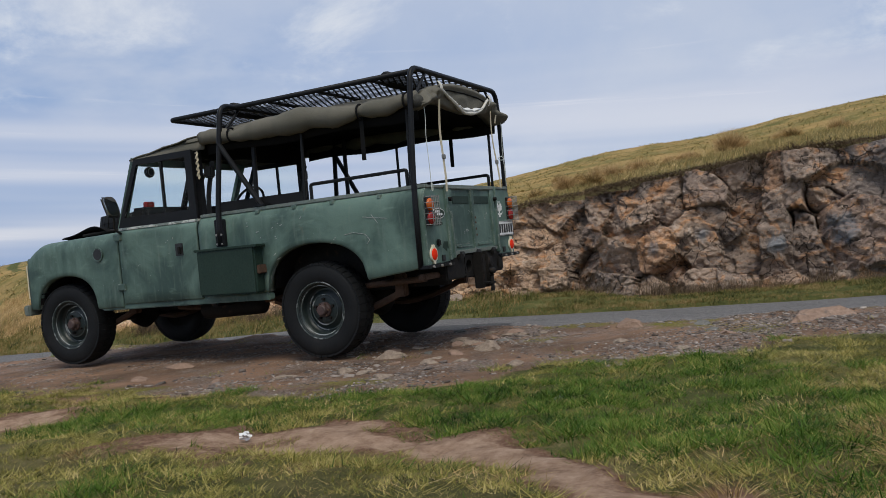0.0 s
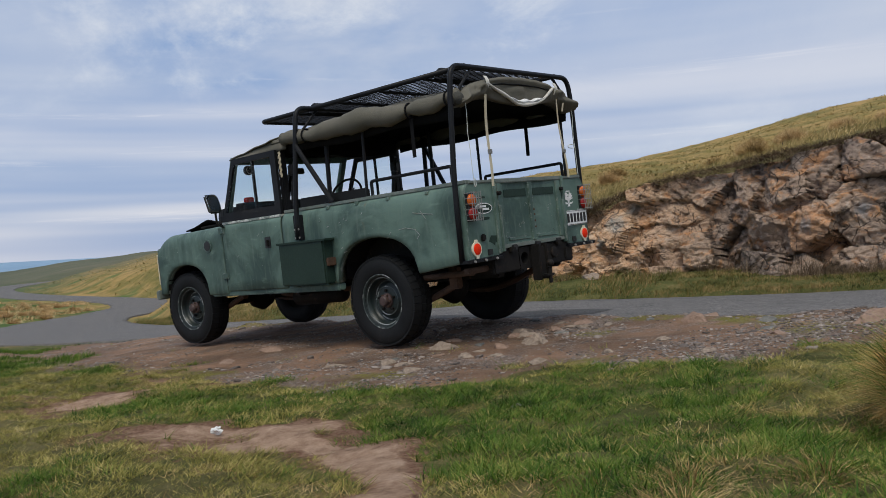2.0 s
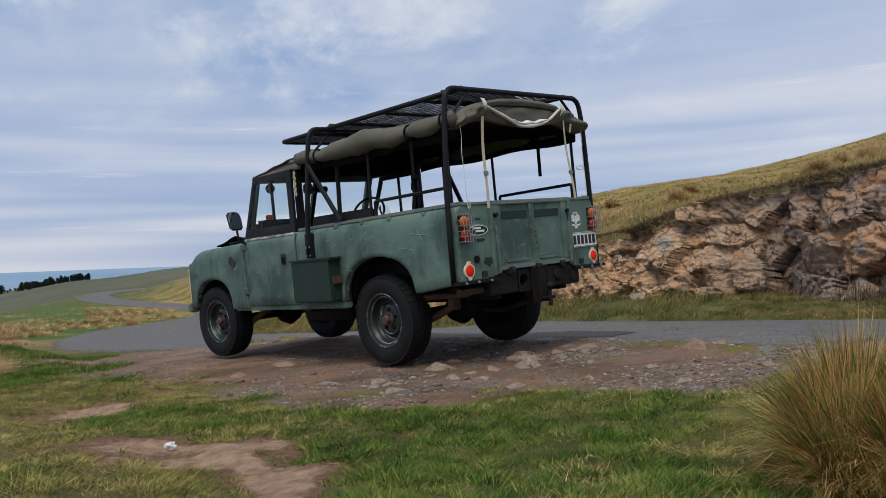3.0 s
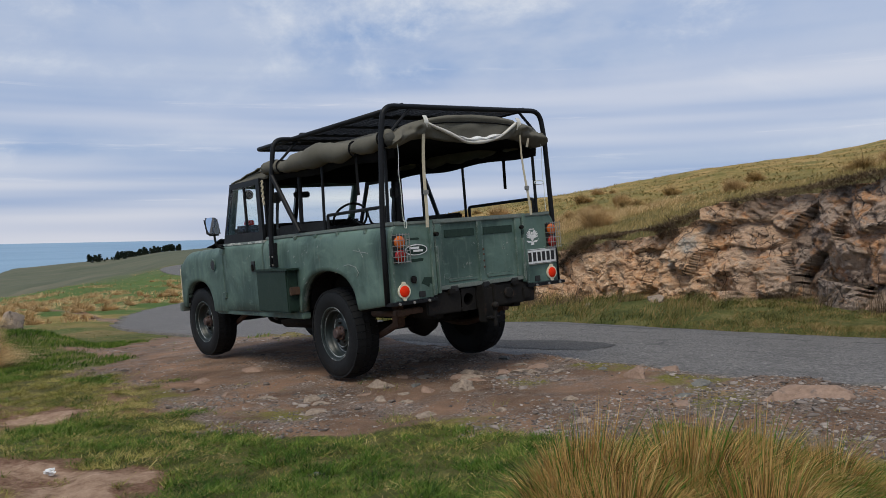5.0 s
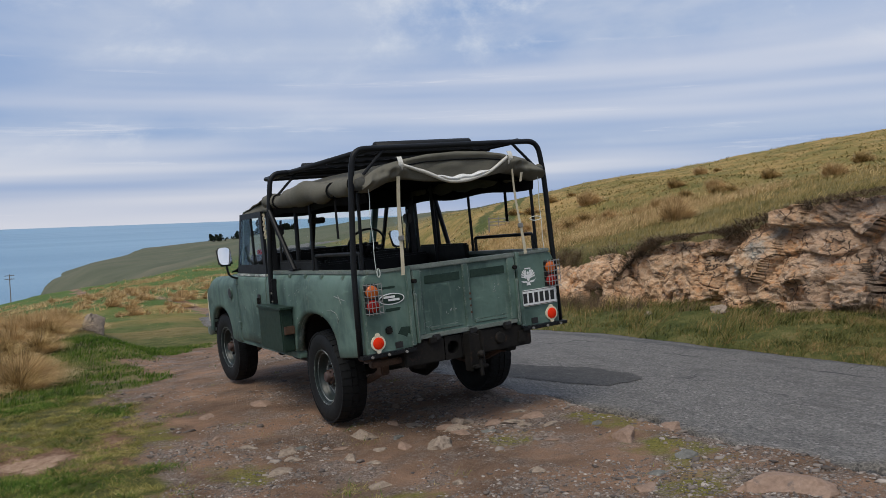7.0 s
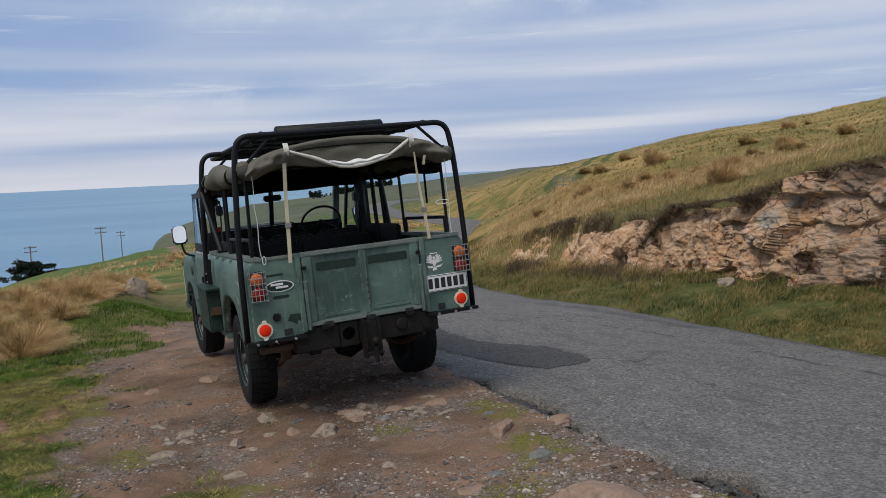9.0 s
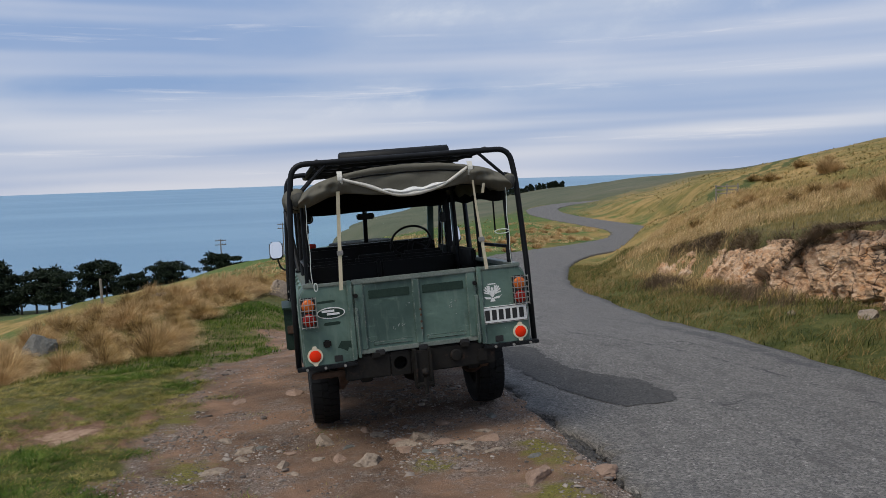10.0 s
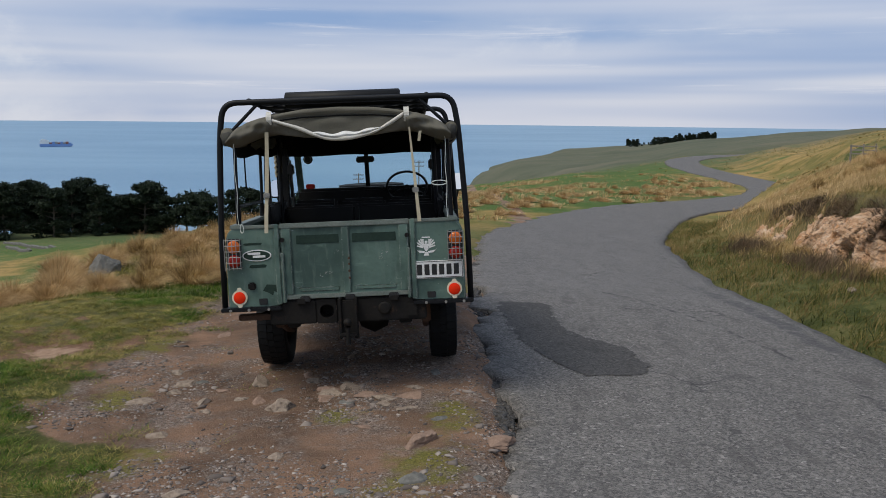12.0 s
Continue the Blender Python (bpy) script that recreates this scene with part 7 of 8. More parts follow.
# the broken ledge of bedrock that shows through the gravel behind the rear wheels
srng = random.Random(21)
for k, (x, y) in enumerate(((-1.20, -0.48), (-1.33, -0.52), (-1.0, -1.28), (-0.95, -0.73), (-0.81, -0.96), (-0.64, -1.05), (-0.03, -0.84), (0.28, -1.10), (0.47, -1.11), (0.44, -1.37), (0.24, -0.48), (-0.14, 0.2), (0.45, -0.85), (-0.2, -1.03), (0.03, -1.21),
                            (0.18, -1.0), (-0.36, -0.35), (-0.12, -0.95), (-1.55, -1.0), (-1.1, -1.75), (0.7, -1.6), (0.15, -1.75), (-0.55, -0.75), (-0.3, -0.62), (0.62, -0.45), (-1.5, -0.2), (0.85, -2.6), (-0.1, -2.9), (-0.75, -2.7), (0.3, -4.0))):
    r = srng.uniform(0.045, 0.085) * (1.35 if k in (1, 6, 8, 12, 17) else 1)
    mt, lb = ((PALE, "flat pale stone bedded in trodden earth"), (REDST, "reddish stone bedded in trodden earth"), (GREYST, "grey chip of rock in the gravel"))[srng.choice((0, 0, 0, 1, 1, 2))]
    stone(x + srng.uniform(-0.04, 0.04), y + srng.uniform(-0.04, 0.04), (r * srng.uniform(1.1, 1.7), r, r * srng.uniform(0.35, 0.6)), 60 + k, mt, lb, turn=srng.uniform(0, 360))
stone(-4.91, 6.8, (0.27, 0.25, 0.33), 47, GREYST, "grey boulder among dry tussocks", "boulder", 0.10, 20)
stone(-1.28, 12.6, (0.44, 0.34, 0.36), 32, PALE, "pale boulder at the edge of the lay-by", "boulder", 0.3, 50)
stone(-3.9, 12.6, (0.36, 0.28, 0.26), 33, PALE, "pale boulder among dry tussocks", "boulder", 0.3, 10)
stone(6.35, 2.55, (0.26, 0.22, 0.12), 34, PALE, "fallen pale stone on the verge", "boulder", 0.3, 80)
stone(5.95, 3.6, (0.12, 0.10, 0.07), 35, PALE, "fallen pale stone on the verge", "boulder", 0.3, 30)


def pebbles(name, n, least, most, power, seed, label, share):
    rng = np.random.RandomState(seed)
    base = []
    for k in range(6):
        bm = bmesh.new()
        bmesh.ops.create_cone(bm, segments=4, radius1=1.0, radius2=0.55, depth=1.2, cap_ends=True)
        bmesh.ops.triangulate(bm, faces=bm.faces[:])
        co = np.array([v.co[:] for v in bm.verts]) * (1 + 0.5 * rng.uniform(-1, 1, (len(bm.verts), 1)))
        fc = np.array([[v.index for v in f.verts] for f in bm.faces])
        bm.free()
        base.append((co, fc))
    x, y = rng.uniform(-2.6, 1.4, n), np.concatenate([rng.uniform(-4.8, 1.0, n * 3 // 4), rng.uniform(1.0, 8, n - n * 3 // 4)])
    keep = (gravel_mask(x, y) > rng.uniform(0.35, 0.8, n)) & (fbm(x * 1.6, y * 1.6, 5, 4) + rng.uniform(-0.35, 0.35, n) + 0.25 * smooth(0.6, 1.0, x) > share)
    d, half, _ = road_near(x, y)
    keep &= d > half - 0.12
    x, y = x[keep], y[keep]
    z = land(x, y)
    V, Fc, o = [], [], 0
    for i in range(len(x)):
        co, fc = base[i % 6]
        s = least + most * rng.uniform() ** power
        a = rng.uniform(0, 6.28)
        c = co * (1 + 0.35 * rng.uniform(-1, 1, (len(co), 1))) * np.array([s * rng.uniform(1, 1.8), s, s * rng.uniform(0.2, 0.5)])
        c = np.stack([c[:, 0] * math.cos(a) - c[:, 1] * math.sin(a), c[:, 0] * math.sin(a) + c[:, 1] * math.cos(a), c[:, 2]], 1)
        V.append(c + np.array([x[i], y[i], z[i] + 0.15 * s]))
        Fc.append(fc + o)
        o += len(co)
    m, nt, b = fresh("loose_" + name)
    g = nt.nodes.new("ShaderNodeNewGeometry")
    put(nt, b.inputs["Base Color"], ramp(nt, g.outputs["Random Per Island"], ((0.0, (0.075, 0.060, 0.051)), (0.45, (0.175, 0.142, 0.120)), (0.8, (0.27, 0.225, 0.19)), (1.0, (0.42, 0.36, 0.31)))))
    b.inputs["Roughness"].default_value = 0.9
    tagged(new(name, sheet(name, np.vstack(V), np.vstack(Fc), m, False)), label, "gravel", kind="stuff")


pebbles("gravel", 90000, 0.003, 0.012, 2.6, 3, "loose angular gravel on the lay-by", 0.04)
pebbles("rubble", 3600, 0.008, 0.030, 3, 4, "flat broken stones on the lay-by", 0.05)


def edge_crumbs():
    """Broken asphalt lumps along the left-hand edge of the road."""
    rng = np.random.RandomState(12)
    P = spline(ROAD, 60)
    P = P[(P[:, 1] > -7) & (P[:, 1] < 9)]
    V, Fc, o = [], [], 0
    bm = bmesh.new()
    bmesh.ops.create_icosphere(bm, subdivisions=1, radius=1.0)
    co, fc = np.array([v.co[:] for v in bm.verts]), np.array([[v.index for v in f.verts] for f in bm.faces])
    bm.free()
    for _ in range(4200):
        a = P[rng.randint(len(P))]
        x, y = a[0] - a[3] + rng.normal(-0.01, 0.055), a[1] + rng.uniform(-0.1, 0.1)
        s = 0.008 + 0.030 * rng.uniform() ** 2.5
        c = co * (1 + 0.3 * rng.uniform(-1, 1, (len(co), 1))) * np.array([s, s * 1.5, s * 0.6])
        V.append(c + np.array([x, y, a[2] + 0.008]))
        Fc.append(fc + o)
        o += len(co)
    tagged(new("asphalt_crumbs", sheet("asphalt_crumbs", np.vstack(V), np.vstack(Fc), PATCH, False)), "dark asphalt crumbs along the road's broken edge", "asphalt crumbs", kind="stuff")


edge_crumbs()


# ---- grass ----
def blade_mesh(name, base, h, lean, w, mat, face=None, droop=0.6, segs=3):
    """Tapered bending blades: base points, heights, sideways reach, widths."""
    n = len(base)
    rng = np.random.RandomState(n % 9973)
    a = rng.uniform(0, 2 * math.pi, n) if face is None else face
    side = np.stack([np.cos(a), np.sin(a), np.zeros(n)], 1) * (w * 0.5)[:, None]
    V = np.zeros((n, 2 * segs + 1, 3), np.float32)
    for k in range(segs + 1):
        t = k / segs
        p = base.copy()
        p[:, :2] += lean * (t ** 1.7)
        p[:, 2] += h * (t - droop * 0.45 * t ** 3 * np.minimum(1, np.hypot(lean[:, 0], lean[:, 1]) / np.maximum(h, 1e-4)))
        if k == segs:
            V[:, 2 * segs] = p
        else:
            q = side * (1 - 0.75 * t)
            V[:, 2 * k], V[:, 2 * k + 1] = p - q, p + q
    F = []
    for k in range(segs - 1):
        F += [[2 * k, 2 * k + 1, 2 * k + 3], [2 * k, 2 * k + 3, 2 * k + 2]]
    F.append([2 * segs - 2, 2 * segs - 1, 2 * segs])
    F = (np.array(F)[None] + (np.arange(n) * (2 * segs + 1))[:, None, None]).reshape(-1, 3)
    return sheet(name, V.reshape(-1, 3), F, mat)


def sow(name, n, xr, yr, keep, h0, h1, width, mat, label, seed, reach=0.5, segs=2, clump=3.0, wind=(0.10, -0.05)):
    rng = np.random.RandomState(seed)
    x, y = rng.uniform(*xr, n), rng.uniform(*yr, n)
    m = keep(x, y) > rng.uniform(0, 1, n)
    x, y = x[m], y[m]
    k = 0.5 + fbm(x * clump, y * clump, seed, 3)
    h = (h0 + (h1 - h0) * np.clip(k, 0, 1)) * rng.uniform(0.5, 1.25, len(x))
    a = rng.uniform(0, 6.283, len(x))
    r = h * reach * rng.uniform(0.2, 1.2, len(x))
    lean = np.stack([np.cos(a) * r + wind[0] * h * 3, np.sin(a) * r + wind[1] * h * 3], 1)
    base = np.stack([x, y, land(x, y) - 0.01], 1)
    me = blade_mesh(name, base, h, lean, width * rng.uniform(0.6, 1.3, len(x)), mat, segs=segs)
    return tagged(new(name, me), label, "grass", kind="stuff")


def off_bare(x, y):
    d, half, _ = road_near(x, y)
    return (1 - smooth(0.30, 0.75, gravel_mask(x, y) + 0.7 * fbm(x * 3, y * 3, 9, 4))) * (1 - smooth(0.35, 0.65, dirt_mask(x, y) + 0.6 * fbm(x * 4, y * 4, 19, 4))) * (d > half + 0.03)


def greener(x, y):
    return 0.92 * smooth(-0.10, 0.30, fbm(x * 1.3, y * 1.3, 77, 5) + 0.30 * np.exp(-((x + 2.5) / 0.8) ** 2 - ((y + 3.1) / 1.3) ** 2) + 0.26 * np.exp(-((x + 2.4) / 0.7) ** 2) - 0.22 * smooth(-3.3, -3.9, x) + 0.10 * smooth(-1.2, -2.6, x) * smooth(-1.2, -2.2, y) - 0.05)


sow("turf_grass", 620000, (-7.0, 0.6), (-4.9, 3.6), lambda x, y: off_bare(x, y) * (1 - 0.75 * greener(x, y)), 0.006, 0.062, 0.0066, TURF, "short yellowing turf round the lay-by", 201, 1.8, 1, 9.0)
sow("withered_blades", 200000, (-7.0, 0.6), (-4.9, 3.6), lambda x, y: off_bare(x, y) * smooth(-0.2, 0.35, fbm(x * 1.6, y * 1.6, 171, 4)), 0.010, 0.050, 0.0050, TUSSOCK, "withered blades through the turf", 209, 2.8, 1, 7.0)
sow("lush_grass", 760000, (-7.0, 0.6), (-4.9, 3.6), lambda x, y: off_bare(x, y) * greener(x, y), 0.010, 0.075, 0.0068, LUSH, "lush green turf", 202, 1.6, 1, 8.0)
sow("slope_green", 90000, (-9, 1.5), (3.4, 10), lambda x, y: off_bare(x, y) * smooth(-4.6, -3.2, x + 0.5 * fbm(x, y, 63, 3)), 0.04, 0.10, 0.010, LUSH, "lush green turf beside the tussocks", 213)
sow("slope_grass", 150000, (-14, 1.5), (3.6, 20), lambda x, y: off_bare(x, y) * smooth(-2.6, -4.4, x + 0.5 * fbm(x, y, 63, 3) - 0.12 * np.maximum(y - 7, 0)), 0.05, 0.12, 0.011, TURF, "rough turf on the seaward slope", 203)
def verge(x, y):
    re = np.interp(y, ROAD_LINE[:, 1], ROAD_LINE[:, 0] + ROAD_LINE[:, 3])
    return off_bare(x, y) * (x > re + 0.02) * (x < face_x(y) + 0.15) * 0.95


sow("verge_grass", 110000, (4.4, 13.0), (1.0, 27), verge, 0.03, 0.26, 0.011, VERGE, "long green and withered grass on the verge", 204, 1.1, 3, 2.2)
sow("short_verge", 50000, (4.4, 8.0), (-5.5, 1.6), lambda x, y: verge(x, y) * smooth(1.6, 0.6, y + 0.4 * fbm(x, y, 5, 3)), 0.01, 0.10, 0.010, VERGE, "short green grass below the rocks", 216, 1.3, 2, 2.0)
sow("bank_grass", 80000, (7.0, 18), (-7, 24), lambda x, y: (x > face_x(y) + 0.22) * np.clip(1.25 - 0.06 * (x - 7), 0.3, 1), 0.07, 0.22, 0.011, BANK, "dry grass on the bank above the cutting", 205, 0.7, 3)
sow("nose_grass", 60000, (5.4, 17), (9.5, 33), lambda x, y: off_bare(x, y) * (x > np.interp(y, ROAD_LINE[:, 1], ROAD_LINE[:, 0] + ROAD_LINE[:, 3]) + 1.5) * (x > face_x(y) - 0.2 + 0.5 * fbm(x, y, 27, 3)), 0.10, 0.36, 0.014, STRAW, "long dry grass on the bank", 206, 0.8, 3, 1.2)
sow("paddock_straw", 60000, (-6, 30), (24, 80), lambda x, y: (road_near(x, y)[0] > road_near(x, y)[1] + 0.8) * (x < np.interp(y, ROAD_LINE[:, 1], ROAD_LINE[:, 0])) * smooth(0.02, 0.30, fbm(x * 0.30, y * 0.30, 321, 3) + 0.6 * fbm(x * 1.1, y * 1.1, 323, 3)), 0.12, 0.34, 0.07, STRAW, "straw-coloured clumps in the green paddock", 217, 1.0, 2, 1.0)
sow("bank_tufts", 26000, (7.2, 20), (-6, 26), lambda x, y: (x > face_x(y) + 1.0) * (road_near(x, y)[0] > 4) * smooth(0.10, 0.40, fbm(x * 0.5, y * 0.5, 331, 3) + 0.6 * fbm(x * 1.6, y * 1.6, 333, 3)), 0.12, 0.30, 0.016, TUSSOCK, "golden tufts over the bank", 218, 0.9, 3, 1.2)


def brow_scrub():
    """Dead stems and roots that hang over the top of the cutting."""
    rng = np.random.RandomState(207)
    n = 52000
    y = rng.uniform(-5.4, 14.0, n)
    top, lo = bank_top(y), road_level(y)
    thick = np.clip(0.55 + 1.1 * fbm(y * 1.3, y * 0, 211, 4), 0.05, 1.2) * (1 - 0.45 * smooth(6, 8, y))
    x = face_x(y) + face_lean(y) * (top - lo) + 0.12 + rng.normal(0, 0.10, n) + 0.05 * fbm(y * 3, y * 0, 3, 3)
    z = top + 0.07 - np.abs(rng.normal(0, 0.11, n)) * thick
    z = z + (land(x, y) + 0.03 - z) * smooth(5, 7, y)
    h = rng.uniform(0.03, 0.17, n) * thick * (1 + 1.0 * smooth(2.5, 5, y))
    lean = np.stack([-h * rng.uniform(0.2, 1.5, n), h * rng.normal(0, 0.7, n)], 1)
    me = blade_mesh("brow_scrub", np.stack([x, y, z], 1), h * rng.uniform(-0.6, 1.0, n), lean, rng.uniform(0.006, 0.016, n), SCRUB, segs=3)
    tagged(new("brow_scrub", me), "dead brown scrub hanging over the brow of the cutting", "scrub", kind="stuff")


brow_scrub()
sow("face_grass", 26000, (6.3, 8.2), (4.5, 12), lambda x, y: np.exp(-((x - face_x(y) - 0.1) / 0.3) ** 2) * smooth(-0.05, 0.3, fbm(x * 0.9, y * 0.9, 311, 3) + 0.12 * (y - 6.5)), 0.12, 0.36, 0.012, TUSSOCK, "dry grass growing over the cutting", 215, 0.9, 3)
sow("foot_scrub", 60000, (5.3, 7.5), (-4, 11), lambda x, y: np.exp(-((x - face_x(y) + 0.30) / 0.36) ** 2) * smooth(-0.10, 0.22, fbm(x * 1.3, y * 1.3, 301, 3)), 0.10, 0.42, 0.007, SCRUB, "dead brown scrub at the foot of the cutting", 208, 0.7, 3, 1.5)


def far_tufts():
    rng = np.random.RandomState(11)
    n = 150000
    az, r = np.radians(rng.uniform(-30, 112, n)), 18 * (8.0 ** rng.uniform(0, 1, n))
    x, y = 0.6 + r * np.sin(az), -6.75 + r * np.cos(az)
    d, half, _ = road_near(x, y)
    k = 0.5 * fbm(x * 0.12, y * 0.12, 91, 4) + 1.1 * fbm(x * 0.55, y * 0.55, 93, 3) + 0.6 * (dry_mask(x, y) - 0.5)
    m = (d > half + 0.8) & (rut_mask(x, y) < 0.35) & (k + rng.uniform(-0.35, 0.35, n) > 0.12) & ~((x < 17) & (y < 30) & (x > 5))
    x, y, r = x[m], y[m], r[m]
    h = (0.08 + 0.0014 * r) * rng.uniform(0.3, 1.3, len(x)) * (0.45 + 0.55 * smooth(2, 8, x))
    a = rng.uniform(0, 6.283, len(x))
    lean = np.stack([np.cos(a), np.sin(a)], 1) * (h * 1.1)[:, None]
    me = blade_mesh("hill_tussocks", np.stack([x, y, land(x, y) - 0.02], 1), h, lean, h * 0.5, BANK, segs=2)
    tagged(new("hill_tussocks", me), "scattered dry tussocks over the hillside", "grass", kind="stuff")


far_tufts()


def tussock_mesh(seed, n, h, r, mat, width=0.006, spread=1.0, droop=1.1):
    rng = np.random.RandomState(seed)
    a = rng.uniform(0, 6.283, n)
    q = np.sqrt(rng.uniform(0, 1, n))
    base = np.stack([np.cos(a) * q * r * 0.42, np.sin(a) * q * r * 0.42, np.zeros(n) - 0.03], 1)
    hh = h * rng.uniform(0.45, 1.1, n) * (1 - 0.30 * q)
    out = spread * r * (0.22 + 0.9 * q) * rng.uniform(0.5, 1.2, n)
    b = a + rng.normal(0, 0.5, n)
    lean = np.stack([np.cos(b) * out + 0.22 * h, np.sin(b) * out - 0.10 * h], 1)
    return blade_mesh("tussock", base, hh, lean, width * rng.uniform(0.5, 1.4, n), mat, droop=droop, segs=4)


def tussocks():
    kinds = [tussock_mesh(400 + k, 2200, (0.58, 0.68, 0.50, 0.74, 0.42)[k], (0.50, 0.55, 0.48, 0.6, 0.44)[k], (TUSSOCK, STRAW)[k % 2], 0.0085, 0.85) for k in range(5)]
    rng = random.Random(5)
    spots = []
    for _ in range(900):
        y = 4.0 + 15 * rng.random() ** 1.5
        x = -2.8 - rng.random() ** 1.3 * 3.4 + 0.17 * max(0, y - 6) - (0.8 * (4.7 - y) if y < 4.7 else 0)
        if all(math.hypot(x - a, y - b) > 0.46 for a, b in spots) and all(math.hypot(x + 4.91 - 0.31 * q, y - 6.8 + 0.95 * q) > 0.45 for q in (0, 0.4, 0.8, 1.2, 1.6, 2.0)) and len(spots) < 125:
            spots.append((x, y))
    for k, (x, y) in enumerate(spots):
        ob = new("tussock", kinds[k % 5])
        s = rng.uniform(0.5, 0.95)
        ob.matrix_world = pose(x, y, land_at(x, y), 0, 0, rng.uniform(0, 30)) @ Matrix.Scale(s, 4)
        tagged(ob, "dry golden tussock on the grassy slope", "tussock", "tussocks on the seaward slope")
    for k in range(40):
        x, y = rng.uniform(9.5, 40), rng.uniform(-4, 34)
        if x < face_x(np.array(y)) + 1.5 or road_near(np.array([x]), np.array([y]))[0][0] < 4.5:
            continue
        ob = new("tussock", kinds[k % 5])
        ob.matrix_world = pose(x, y, land_at(x, y), 0, 0, rng.uniform(0, 30)) @ Matrix.Scale(rng.uniform(0.8, 1.4), 4)
        tagged(ob, "dry golden tussock on the hillside", "tussock", "tussocks on the hillside")
    for k, (x, y) in enumerate(((16.1, 18.0), (16.0, 16.5), (16.2, 15.2), (16.5, 14.5), (17.5, 14.9), (18.5, 15.3), (15.5, 18.4), (14.9, 17.2), (19.6, 15.0), (18.9, 13.6), (21.5, 14.2), (15.2, 20.5), (14.4, 19.6))):
        ob = new("tussock", kinds[k % 5])
        ob.matrix_world = pose(x, y, land_at(x, y), 0, 0, rng.uniform(0, 360)) @ Matrix.Scale(rng.uniform(0.6, 1.05), 4)
        tagged(ob, "tall dry tussock on the hillside", "tussock", "tussocks on the hillside")
    pale = [tussock_mesh(480 + k, 420, 0.6, (0.42, 0.5, 0.6)[k], STRAW, 0.03) for k in range(3)]
    # clumps along the paddock where the road swings away
    for k in range(150):
        if k < 105:
            q = ROAD_LINE[rng.randrange(150, 240)]
            x, y = q[0] - q[3] - rng.uniform(1.2, 9), q[1] + rng.uniform(-3, 3)
        else:
            x, y = rng.uniform(0, 16), rng.uniform(30, 62)
        if road_near(np.array([x]), np.array([y]))[0][0] < 3.6:
            continue
        ob = new("tussock", pale[k % 3])
        ob.matrix_world = pose(x, y, land_at(x, y) - 0.05, 0, 0, rng.uniform(0, 30)) @ Matrix.Scale(rng.uniform(0.5, 1.15), 4)
        tagged(ob, "dry golden tussock in the green paddock", "tussock", "tussocks in the paddock")
    # the big one at the lay-by's corner, and smaller tufts by it
    live = tussock_mesh(458, 1900, 0.62, 0.42, LUSH, 0.0055)
    big = [tussock_mesh(450 + k, 9000, 0.60, 0.40, RUSSET, 0.0055, 0.85, 1.7) for k in range(2)]
    for k, (x, y, s, t) in enumerate(((-2.50, -4.40, 0.70, 15), (-2.32, -4.36, 1.0, 0), (-2.05, -4.50, 1.0, 70), (-1.76, -4.52, 0.88, 120), (-2.46, -4.60, 0.84, 30), (-2.15, -4.80, 0.86, 200), (-1.52, -4.62, 0.70, 90))):
        ob = new("tussock")
        for nm, me in (("dry_tuft", big[k % 2]), ("green_tuft", live)):
            new(nm, me).parent = ob
        ob.matrix_world = pose(x, y, land_at(x, y), 0, 0, t * 0.2) @ Matrix.Scale(s, 4)
        tagged(ob, "large straw-coloured tussock at the lay-by's corner", "tussock", "tussocks at the lay-by")
    stalk_rng = np.random.RandomState(77)
    n = 22
    b0 = np.stack([-2.2 + stalk_rng.normal(0, 0.28, n), -4.5 + stalk_rng.normal(0, 0.16, n), np.zeros(n)], 1)
    b0[:, 2] = land(b0[:, 0], b0[:, 1])
    sh = stalk_rng.uniform(0.40, 0.66, n)
    me = blade_mesh("seed_stalks", b0, sh, np.stack([stalk_rng.normal(0.05, 0.22, n), stalk_rng.normal(0.0, 0.22, n)], 1), np.full(n, 0.003), STRAW, segs=5)
    tagged(new("seed_stalks", me), "thin pale seed stalks in a large tussock", "grass", kind="stuff")
    small = tussock_mesh(460, 260, 0.15, 0.24, TUSSOCK, 0.004)
    for x, y, s in ((-3.1, -4.15, 0.8), (-3.3, -3.85, 0.8), (-3.94, -3.52, 0.7), (-3.6, -3.97, 0.9), (-3.86, -4.05, 1.0), (-4.0, -3.8, 0.6), (-4.28, -1.75, 0.5), (-3.75, -0.9, 0.5), (-3.55, -4.2, 0.9)):
        ob = new("tussock", small)
        ob.matrix_world = pose(x, y, land_at(x, y), 0, 0, 40 * s) @ Matrix.Scale(s, 4)
        tagged(ob, "small withered grass tuft in the turf", "tussock", "tufts in the turf")


tussocks()

# low pale walls and bushes of a sheep pen far down the field
for (x0, y0), (x1, y1) in (((-61, 110), (-46, 93)), ((-56, 101), (-47, 89))):
    z0, z1 = land_at(x0, y0), land_at(x1, y1)
    ln = math.hypot(x1 - x0, y1 - y0)
    bm = bmesh.new()
    for k in range(12):
        zk = land_at(x0 + (x1 - x0) * (k + 0.5) / 12, y0 + (y1 - y0) * (k + 0.5) / 12) - z0
        box(bm, ln * k / 12, ln * (k + 1.1) / 12, -0.2, 0.2, zk - 0.8, zk + 0.3, 0.05, 1)
    wl = part("field_wall", bm, GREYST)
    wl.matrix_world = pose(x0, y0, z0, 0, 0, math.degrees(math.atan2(y1 - y0, x1 - x0)))
    tagged(wl, "low pale stone wall in the lower field", "wall", "field walls")

